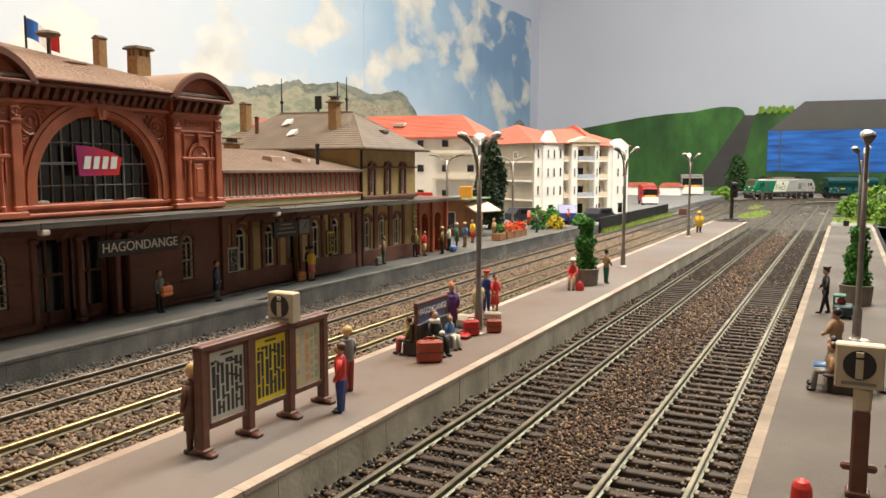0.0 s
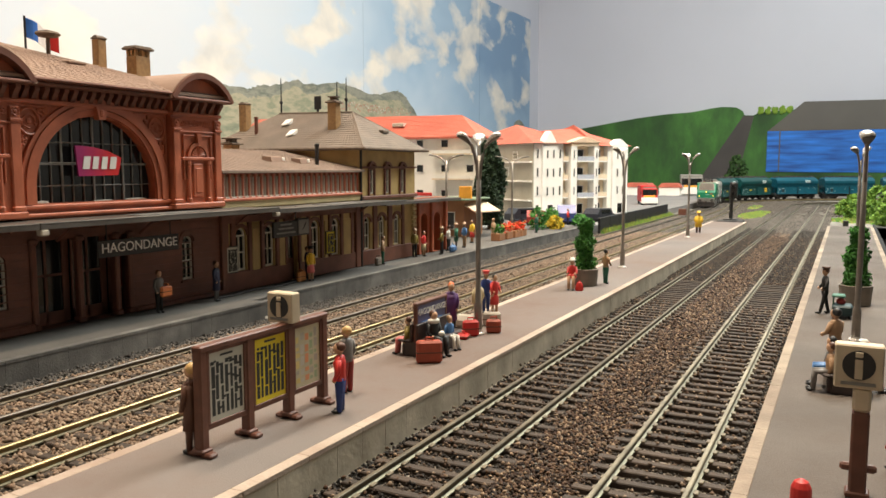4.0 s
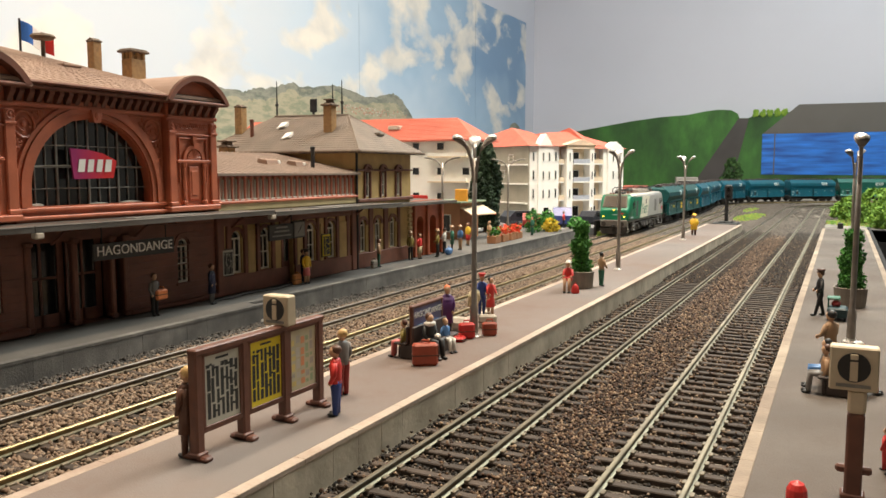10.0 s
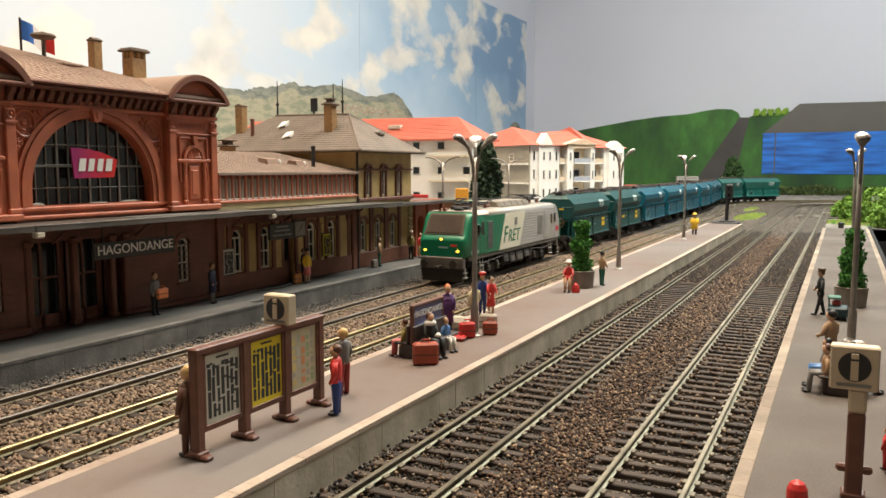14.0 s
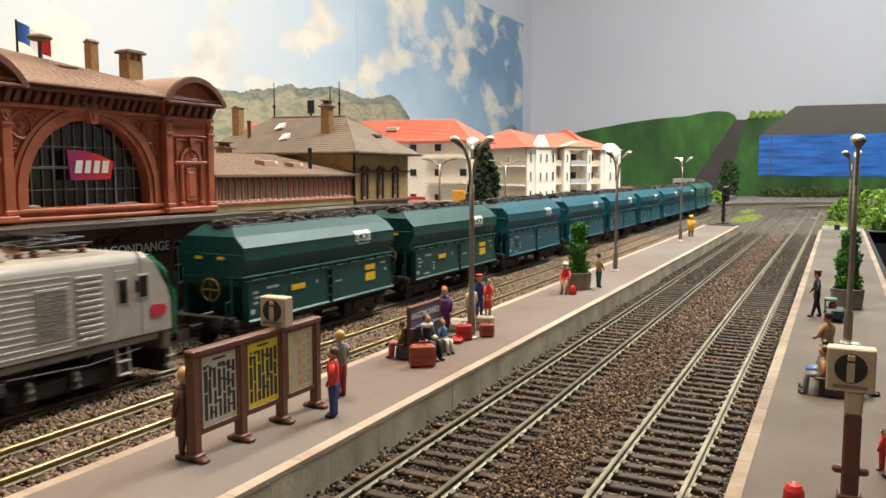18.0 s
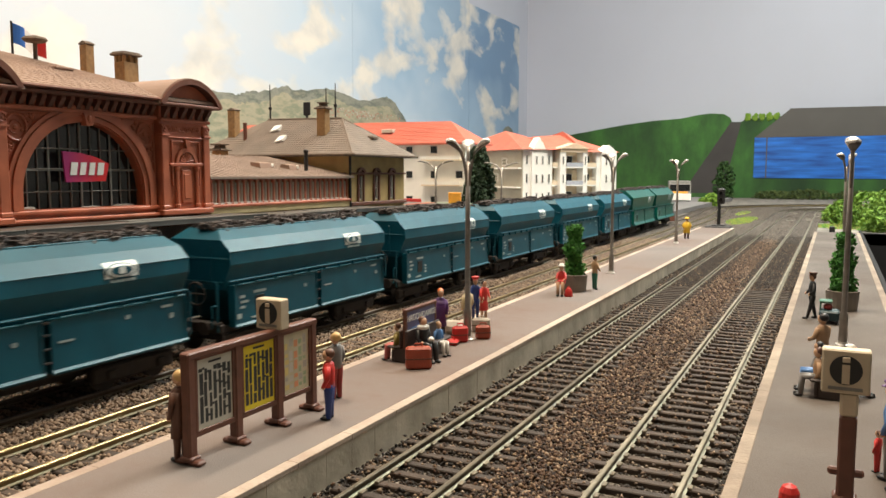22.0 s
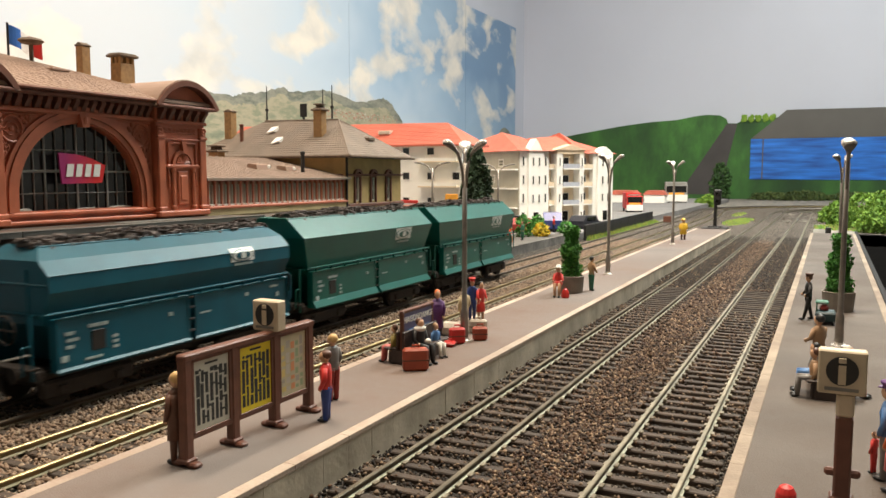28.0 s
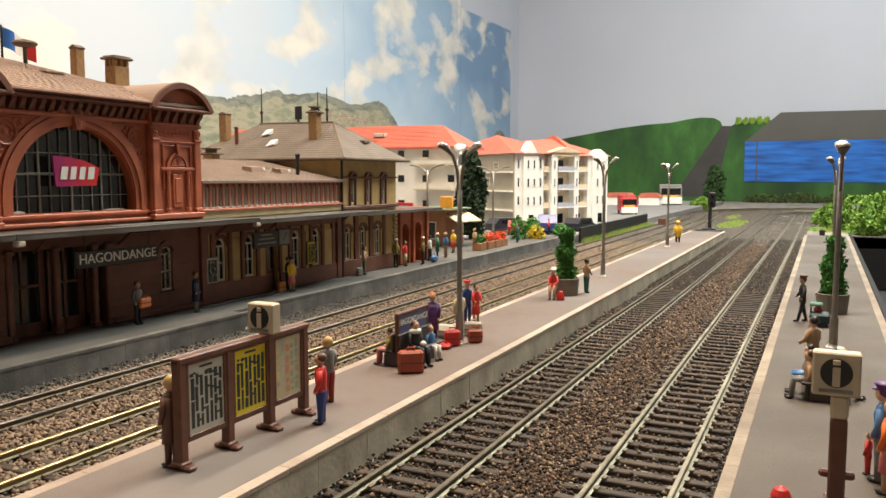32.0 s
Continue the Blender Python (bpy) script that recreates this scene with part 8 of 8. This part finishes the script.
M["cafe_brown"] = mat("brown_cafe_wall", (0.32, 0.15, 0.07), 0.7, var=0.15, scale=80, bump=0.2)
M["cafe_roof"] = mat("green_grey_roof", (0.16, 0.22, 0.14), 0.6, var=0.15, bump=0.2)
M["awning_pink"] = mat("pink_awning", (0.62, 0.28, 0.20), 0.7, var=0.08, bump=0.1)
M["awning_pale"] = mat("pale_awning", (0.66, 0.50, 0.36), 0.7, var=0.08, bump=0.1)
M["sign_orange"] = mat("orange_sign", (0.80, 0.36, 0.04), 0.5, var=0.08, bump=0.05)
M["car_blue"] = mat("blue_car_paint", (0.05, 0.07, 0.25), 0.3, var=0.05, bump=0)
M["car_dark"] = mat("dark_car_paint", (0.03, 0.032, 0.04), 0.3, var=0.05, bump=0)
M["truck_grey"] = mat("grey_truck_paint", (0.25, 0.24, 0.22), 0.5, var=0.1, bump=0.05)
M["grass"] = island_mat("bright_turf", [(0.10, 0.22, 0.03), (0.22, 0.36, 0.05), (0.36, 0.42, 0.07), (0.26, 0.18, 0.06), (0.12, 0.30, 0.05), (0.07, 0.12, 0.02)], 0.9)
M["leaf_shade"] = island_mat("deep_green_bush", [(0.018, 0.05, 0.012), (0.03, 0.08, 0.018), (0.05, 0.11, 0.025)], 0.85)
M["flower_red"] = island_mat("red_flowers", [(0.7, 0.04, 0.02), (0.85, 0.10, 0.03), (0.06, 0.16, 0.03)], 0.8)
M["flower_yellow"] = island_mat("yellow_flowers", [(0.75, 0.55, 0.03), (0.6, 0.4, 0.02), (0.06, 0.2, 0.03)], 0.8)


def build_apartments():
    """Four-storey block turned towards the station; u runs along its street front."""
    ap = thing("apartment_block", "white and beige apartment block with balconies and an orange roof", "apartment building", group="houses")
    dx, dy = 0.567, 0.8237
    ox, oy = -345.5, 919
    put = lambda u, d, w: (ox + dx * u + dy * d, oy + dy * u - dx * d, w)
    L, D, E = 150, 190, 98
    part("wall", slab(put, 0, 44, -D, 0, 5.6, E), "apt_white", ap)
    part("wall", slab(put, 44, 116, -D, -9, 5.6, E + 2), "apt_beige", ap)
    part("wall", slab(put, 116, L, -D, 0, 5.6, E - 2), "apt_white", ap)
    # boarded end wall, its shade painted in as grey; pale floor bands, stepped depth
    end = lambda u, d, z: put(-d, -u, z)
    for u0, u1, d1 in ((1, 84, 1.2), (84, D, 4.0)):
        ew = part("end_wall", slab(end, u0, u1, 0.1, d1, 5.6, E - 1), "apt_grey", ap)
        tagged(part("boarding", board_rows(end, u0, u1, d1, 7, E - 2), "apt_grey", ew), kind="stuff")
    for w in (27, 51, 75):
        part("floor_band", slab(end, 2, 150, 1.2, 5.4, w - 1.2, w + 0.6), "apt_white", ap)
    for d, w in ((60, 58), (40, 78)):
        window_unit(ap, lambda u, q, z: end(u, 1.2 + q, z), d, w, 11, 10, "end_window")
    # roofs: a hip over each wing and a lower one between them
    s = Shape()
    v = [put(-5, 5, E), put(58, 5, E), put(58, -D - 4, E), put(-5, -D - 4, E), put(30, -D * 0.45, E + 27), put(58, -D * 0.45, E + 22)]
    s.add(v, [(0, 1, 5, 4), (1, 2, 5), (2, 3, 4, 5), (3, 0, 4), (3, 2, 1, 0)])
    part("roof", s, "tile_red", ap)
    s = Shape()
    v = [put(42, -6, E + 2), put(118, -6, E + 2), put(118, -D - 4, E + 2), put(42, -D - 4, E + 2), put(56, -D * 0.3, E + 19), put(112, -D * 0.3, E + 23)]
    s.add(v, [(0, 1, 5, 4), (1, 2, 5), (2, 3, 4, 5), (3, 0, 4), (3, 2, 1, 0)])
    part("roof", s, "tile_red", ap)
    s = Shape()
    v = [put(96, 3, E - 2), put(L + 4, 3, E - 2), put(L + 4, -D - 4, E - 2), put(96, -D - 4, E - 2), put(100, -52, E + 27), put(L - 20, -D * 0.3, E + 16)]
    s.add(v, [(0, 1, 5, 4), (1, 2, 5), (2, 3, 4, 5), (3, 0, 4), (3, 2, 1, 0)])
    part("roof", s, "tile_red", ap)
    # gabled bays on the front
    for u0, u1, top in ((11, 34, 15), (122, 147, 7)):
        g = part("gable_bay", slab(put, u0, u1, 0, 3, 5.6, E - 1), "apt_white", ap)
        c = (u0 + u1) / 2
        q = [put(u, d, w) for d in (-10, 3) for u, w in ((u0, E - 1), (u1, E - 1), (u1 - 3, E + top * 0.1), (u1 - 5, E + top * 0.4), (c, E + top), (u0 + 5, E + top * 0.4), (u0 + 3, E + top * 0.1))]
        part("gable", Shape().add(q, [(6, 5, 4, 3, 2, 1, 0), (7, 8, 9, 10, 11, 12, 13)] + [(i, (i + 1) % 7, 7 + (i + 1) % 7, 7 + i) for i in range(7)]), "apt_white", g)
        for w in (33, 56, 79):
            for u in (c - 4.6, c + 4.6):
                window_unit(g, lambda uu, d, z: put(uu, 3 + d, z), u, w, 3.4, 11)
        window_unit(g, lambda uu, d, z: put(uu, 3 + d, z), c, 8, 9, 14, "shop_window")
    for u in (5, 39):
        for w in (33, 56, 79):
            window_unit(ap, put, u, w, 3.6, 12)
        window_unit(ap, put, u, 8, 5.0, 14)
    # recessed loggias beside the portico, and the portico's balconies
    for u0, u1, out in ((44.6, 53, 0), (64, 90, 5), (98.5, 115.4, 0)):
        for w in (8, 31, 54, 77):
            lg = part("loggia_back", slab(put, u0, u1, -9, -8, w, w + 20), "apt_beige", ap)
            window_unit(lg, lambda uu, d, z: put(uu, -8 + d, z), (u0 + u1) / 2, w, (u1 - u0) * 0.4, 14, "balcony_door")
            if w > 8:
                part("balcony_slab", slab(put, u0, u1, -8, out, w - 2, w - 0.4), "apt_white", lg)
                part("balcony_rail", slab(put, u0, u1, out - 0.8, out - 0.1, w - 0.4, w + 5), "rail_glass" if out else "apt_beige", lg)
    for u, wd in ((58.5, 9), (94.2, 7)):
        pr = part("portico_pier", slab(put, u - wd / 2, u + wd / 2, -8.9, 4, 5.6, E + 1), "apt_white", ap)
        for w in (10, 33, 56, 79):
            window_unit(pr, lambda uu, d, z: put(uu, 4 + d, z), u, w, 3, 11)
    part("portico_lintel", slab(put, 54, 97.7, -8, 4.6, E - 3, E + 1.4), "apt_beige", ap)
    part("portico_gable", Shape().add([put(u, d, w) for d in (-10, 6) for u, w in ((50, E + 1.5), (101, E + 1.5), (76, E + 9))], [(2, 1, 0), (3, 4, 5), (0, 1, 4, 3), (1, 2, 5, 4), (2, 0, 3, 5)]), "awning_pale", ap)


def board_rows(put, u0, u1, d, w0, w1):
    """Thin overlapping boards up a wall."""
    s = Shape()
    w = w0
    while w < w1 - 3:
        s.join(slab(put, u0 + 0.3, u1 - 0.3, d, d + 0.5, w, w + 2.4))
        w += 3.4
    return s


M["rail_glass"] = mat("pale_balcony_rail", (0.42, 0.44, 0.50), 0.4, var=0.1, bump=0.05)


def road_vehicle(name, label, x, y, rz, ln, wd, ht, paint, lower, z=5.7):
    """A small road vehicle looking along local -y."""
    t = thing(name, label, "vehicle", x, y, z, rz)
    k = ht
    prof = [(-ln / 2, k * 0.18), (-ln / 2, k * 0.48), (-ln * 0.36, k * 0.55), (-ln * 0.24, k * 0.97), (ln * 0.36, k), (ln / 2, k * 0.6), (ln / 2, k * 0.18)]
    b = part("body", Shape().prism(prof, -wd / 2, wd / 2, "x"), paint, t)
    part("sill", Shape().box(0, 0, k * 0.12, wd + 0.4, ln * 0.96, k * 0.14, 0.3), lower, b)
    part("windscreen", Shape().add([(-wd * 0.42, -ln * 0.352, k * 0.58), (wd * 0.42, -ln * 0.352, k * 0.58), (wd * 0.40, -ln * 0.255, k * 0.93), (-wd * 0.40, -ln * 0.255, k * 0.93), (-wd * 0.42, -ln * 0.33, k * 0.56), (wd * 0.42, -ln * 0.33, k * 0.56), (wd * 0.40, -ln * 0.23, k * 0.91), (-wd * 0.40, -ln * 0.23, k * 0.91)], [(0, 1, 2, 3), (7, 6, 5, 4), (0, 4, 5, 1), (1, 5, 6, 2), (2, 6, 7, 3), (3, 7, 4, 0)]), "glass_dark", b)
    for sg in (-1, 1):
        part("side_window", Shape().box(sg * wd / 2, ln * 0.06, k * 0.6, 0.5, ln * 0.5, k * 0.28, 0.1), "glass_dark", b)
        part("headlight", Shape().box(sg * wd * 0.36, -ln / 2 - 0.1, k * 0.32, wd * 0.18, 0.6, k * 0.1, 0.1), "stone_pale", b)
        for y0 in (-ln * 0.3, ln * 0.3):
            w = part("wheel", Shape().loft([[(sg * wd * 0.46 + d, y0 + k * 0.17 * math.cos(a), k * 0.17 + k * 0.17 * math.sin(a)) for a in [2 * math.pi * i / 12 for i in range(12)]] for d in (-0.9, 0.9)]), "p_black", t)
    return t


def lorry(x, y, rz, label, cabm, boxm, wd, ht, ln):
    t = thing("lorry", label, "lorry", x, y, 5.6, rz)
    c = part("cab", Shape().box(0, -ln / 2 + 9, 3, wd, 18, ht * 0.82, 1.2), cabm, t)
    part("windscreen", Shape().box(0, -ln / 2 + 0.1, 3 + ht * 0.44, wd * 0.9, 0.8, ht * 0.32, 0.2), "glass_dark", c)
    part("bumper", Shape().box(0, -ln / 2 + 1.0, 2.4, wd + 0.6, 5, ht * 0.34, 0.6), "white", c)
    part("grille_bar", Shape().box(0, -ln / 2 - 0.1, 3 + ht * 0.33, wd * 0.7, 0.8, ht * 0.1, 0.2), "sign_orange", c)
    part("box_body", Shape().box(0, 10, 5, wd, ln - 22, ht * 0.9, 0.8), boxm, t)
    part("roof_light_bar", Shape().box(0, -ln / 2 + 8, 3 + ht * 0.82, wd * 0.8, 4, 2.2, 0.5), "mullion", c)
    for sg in (-1, 1):
        part("mirror", Shape().box(sg * (wd / 2 + 1.4), -ln / 2 + 1, 3 + ht * 0.5, 1.4, 1, 5, 0.3), "p_black", c)
        for y0 in (-ln / 2 + 8, ln / 2 - 10):
            part("wheel", Shape().loft([[(sg * wd * 0.44 + d, y0 + 4.8 * math.cos(a), 4.8 + 4.8 * math.sin(a)) for a in [2 * math.pi * i / 12 for i in range(12)]] for d in (-1.3, 1.3)]), "p_black", t)
    return t


def bush(x, y, z, rx, ry, h, m, label, n=260, size=2.6, seed=1, name="bush"):
    t = thing(name, label, "bush", x, y, z)
    part("stem", Shape().tube([(0, 0, -0.5), (0, 0, h * 0.5)], [0.9, 0.4], 5), "bark", t)
    part("crown", foliage(lambda u: math.sqrt(max(0.03, 1 - (1.7 * u - 0.7) ** 2)), 0, h, n, size, seed, rx, ry), m, t)
    return t


def build_far_things():
    build_white_house()
    build_apartments()
    tr = thing("tall_tree", "tall dark green tree between the houses", "tree", -320, 725, 5.4)
    part("trunk", Shape().tube([(0, 0, 0), (1, 0, 14), (0, 0, 56)], [2.4, 1.8, 0.6], 8), "bark", tr)
    for a in (0.4, 1.7, 3.1, 4.5, 5.6):
        part("limb", Shape().tube([(0, 0, 20), (8 * math.cos(a), 8 * math.sin(a), 34)], [1.2, 0.4], 5), "bark", tr)
    part("crown", foliage(lambda u: 3 + 12.5 * math.sin(math.pi * min(1, 0.25 + u * 0.66)), 6, 88, 5600, 2.5, 3), "leaf_dark", tr)
    # flower boxes along the platform's far end
    for k, (x, y) in enumerate(((-263.5, 616), (-263.5, 634), (-263.5, 652), (-264, 668))):
        t = thing("flower_box", "wooden flower box with bright red flowers", "flower box", x, y, 5.8, group="flower boxes")
        part("box", Shape().box(0, 0, 0, 8, 13, 6.4, 0.5), "cafe_brown", t)
        part("flower_tuft", foliage(lambda u: 1.0, 6, 13, 150, 1.5, 30 + k, 4.4, 6.6), "flower_red" if k else "leaf", t)
    for k, (x, y, m, hh) in enumerate(((-276, 745, "leaf", 22), (-270, 772, "leaf", 20), (-262, 760, "flower_yellow", 13), (-281, 800, "leaf", 14), (-252, 812, "leaf", 12))):
        bush(x, y, 5.6, 9, 9, hh, m, "leafy green bush at the street's edge" if m == "leaf" else "bush of yellow flowers at the street's edge", 240, 2.3, 60 + k)
    road_vehicle("van", "blue and grey van parked by the apartments", -279, 845, 200, 48, 20, 21, "car_blue", "car_dark")
    road_vehicle("car", "dark parked car behind the flower boxes", -330, 850, 150, 46, 19, 16, "car_dark", "car_dark")
    road_vehicle("car", "dark red parked car near the shrubs", -305, 818, 200, 44, 19, 15, "p_maroon", "car_dark")
    road_vehicle("car", "dark parked car along the black wall", -258, 905, 170, 46, 19, 15, "car_dark", "car_dark")
    figurine(-268, 818, 0, "red", "navy", "brown", "figurine in red beside the van", z=5.7, h=18)
    lorry(-305, 1360, 20, "red and white fire lorry on the street", "red", "red", 26, 30, 66)
    lorry(-322, 1880, 12, "grey lorry on the far street", "truck_grey", "truck_grey", 48, 46, 90)
    for x, w, y in ((-428, 62, 1800), (-356, 46, 1810)):
        s = thing("shed", "white shed with a red roof at the far street", "shed", x, y, 4)
        part("wall", Shape().box(0, 20, 0, w, 50, 20), "apt_white", s)
        part("roof", Shape().prism([(-w / 2 - 3, 19.5), (w / 2 + 3, 19.5), (w / 2 - 6, 29), (-w / 2 + 6, 29)], -7, 48, "y"), "tile_red", s)
    # black trackside wall with turf
    wl = thing("trackside_wall", "low black retaining wall beside the line", "wall", kind="structure")
    for i in range(9):
        part("wall_panel", Shape().box(-233.5 - 0.15 * i, 838 + i * 40, -4, 2.4, 39.4, 18.5, 0.4), "black", wl)
    rng = np.random.default_rng(5)
    turf = Shape()
    for i in range(3600):
        x, y = rng.uniform(-231, -219), rng.uniform(815, 1180)
        hh = rng.uniform(1.6, 6.0) * (1.2 - (x + 231) / 11)
        a = rng.uniform(0, 6.28)
        turf.add([(x + 1.1 * math.cos(a), y + 1.1 * math.sin(a), -3.4), (x - 1.1 * math.cos(a), y - 1.1 * math.sin(a), -3.4), (x + rng.uniform(-1, 1), y + rng.uniform(-1, 1), -3.2 + hh + 1), (x - 0.9 * math.sin(a), y + 0.9 * math.cos(a), -3.4)], [(0, 1, 2), (1, 3, 2), (3, 0, 2)])
    tagged(part("turf_strip", turf, "grass"), "bright green turf along the black wall", "grass", kind="stuff")
    turf = Shape()
    for cx, cy, rx, ry, n in ((-122, 1225, 17, 85, 1300), (-118, 1290, 15, 60, 500), (-142, 1480, 10, 80, 250), (40, 1180, 60, 60, 700)):
        for i in range(n):
            a, q = rng.uniform(0, 6.28), math.sqrt(rng.random())
            x, y = cx + rx * q * math.cos(a), cy + ry * q * math.sin(a)
            turf.add([(x + 2, y, -3.4), (x - 1.4, y + 1.6, -3.4), (x - 1.4, y - 1.6, -3.4), (x, y, -2.6 + rng.uniform(0.5, 3.4))], [(0, 1, 3), (1, 2, 3), (2, 0, 3)])
    tagged(part("turf_patch", turf, "grass"), "bright green and yellow turf patches between tracks", "grass", kind="stuff")
    # signal at the island's end
    s = thing("railway_signal", "black colour-light signal on a post at the platform's end", "signal", -124, 1003, -3.5)
    part("signal_base", Shape().box(0, 0, 0, 30, 22, 8.2, 0.8).box(0, 0, 8.2, 16, 12, 1.6, 0.5), "black", s)
    part("signal_post", Shape().lathe(0, 0, [(2.6, 6), (2.2, 10), (2.0, 40)], 10), "black", s)
    hd = part("signal_head", Shape().box(2, 0, 35, 9, 5, 19, 1.6), "black", s)
    for z in (40, 48):
        part("signal_lens", Shape().ball(2, -2.8, z, 1.8, 0.8, 1.8, n=10, k=5), "glass_dark", hd)
        part("lens_hood", arc_y(2, -2.6, z), "black", hd)
    b = thing("relay_box", "small brown trackside box on a stake", "box", -214.6, 1190, -3.6)
    part("box", Shape().box(0, 0, 2, 11, 6, 9, 0.5), "board_brown", b)
    part("stake", Shape().box(0, 0, 0, 2, 2, 3), "board_brown", b)
    b = thing("relay_box", "small dark trackside box near the side platform", "box", 0, 1010, -3.6)
    part("box", Shape().box(0, 0, 1, 6, 5, 10, 0.5), "black", b)
    part("stake", Shape().box(0, 0, 0, 2, 2, 2), "black", b)
    for k, (x, y, rx, hh, m) in enumerate(((-242, 1830, 16, 26, "leaf_light"), (-262, 1850, 12, 16, "leaf_light"), (-282, 2380, 27, 104, "leaf_shade"), (-150, 2440, 60, 22, "leaf_olive"), (-60, 2440, 70, 26, "leaf_olive"), (60, 2440, 70, 24, "leaf_olive"))):
        bush(x, y, -3.4, rx, rx * 0.8, hh, m, "rounded bush by the far line", 700, 4.5 if hh < 60 else 7, 80 + k)
    for k, (x, y, rx, hh) in enumerate(((42, 1190, 34, 46), (14, 1235, 24, 34), (70, 1150, 34, 52), (95, 1215, 40, 56), (8, 1300, 22, 24), (120, 1120, 36, 46), (60, 1100, 30, 30))):
        bush(x, y, -3.4, rx, rx * 0.8, hh, "leaf_light", "big yellow-green bush beside the line's end", 1100, 3.4, 90 + k, "shrub")
    # loose rubble between the far tracks
    rub = Shape()
    rr = random.Random(3)
    for _ in range(16):
        x, y = rr.uniform(-70, -10), rr.uniform(1250, 1560)
        q = rr.uniform(2, 5)
        rub.loft([[(x + q * 1.6 * rr.uniform(0.6, 1) * math.cos(a), y + q * 2 * rr.uniform(0.6, 1) * math.sin(a), -3.4 + d * q * 0.7) for a in (0.2, 1.3, 2.5, 3.8, 5.2)] for d in (0, 0.6, 1)])
    tagged(part("rubble", rub, "planter"), "broken grey rubble between the far tracks", "rubble", kind="stuff")


def arc_y(x, y, z):
    s = Shape()
    rings = []
    for i in range(9):
        a = math.radians(180 * i / 8)
        rings.append([(x + 2.2 * math.cos(a), y, z + 2.2 * math.sin(a)), (x + 2.2 * math.cos(a), y - 2, z + 2.2 * math.sin(a)), (x + 2.5 * math.cos(a), y - 2, z + 2.5 * math.sin(a)), (x + 2.5 * math.cos(a), y, z + 2.5 * math.sin(a))])
    return s.loft(rings)


build_far_things()


# ---- what moves ----
def nose_at(t):
    """Where the locomotive's nose is along the line at t seconds."""
    return 166 + 99.2 * (16.5 - t) + 0.42 * max(0.0, t - 18)


def motions():
    times = [0.5 * i for i in range(65)]
    vehicles = [(loco, 8, 168)] + [(w, 202.5 + 130 * k - (0, 6, 10)[max(0, k - 7)], 115) for k, w in enumerate(wagons)]
    for ob, back, length in vehicles:
        rows = []
        for t in times:
            s = nose_at(t) + back
            xa, ya, _ = on_line(s + length * 0.18)
            xb, yb, _ = on_line(s + length * 0.82)
            th = math.atan2(yb - ya, xb - xa)
            cx, cy = (xa + xb) / 2, (ya + yb) / 2
            nx, ny = cx - math.cos(th) * (length / 2 + (8 if ob is loco else 0)), cy - math.sin(th) * (length / 2 + (8 if ob is loco else 0))
            rows.append((t, pose(nx * U, ny * U, 0, 0, 0, math.degrees(th) + 90)))
        walk(ob, rows)


motions()
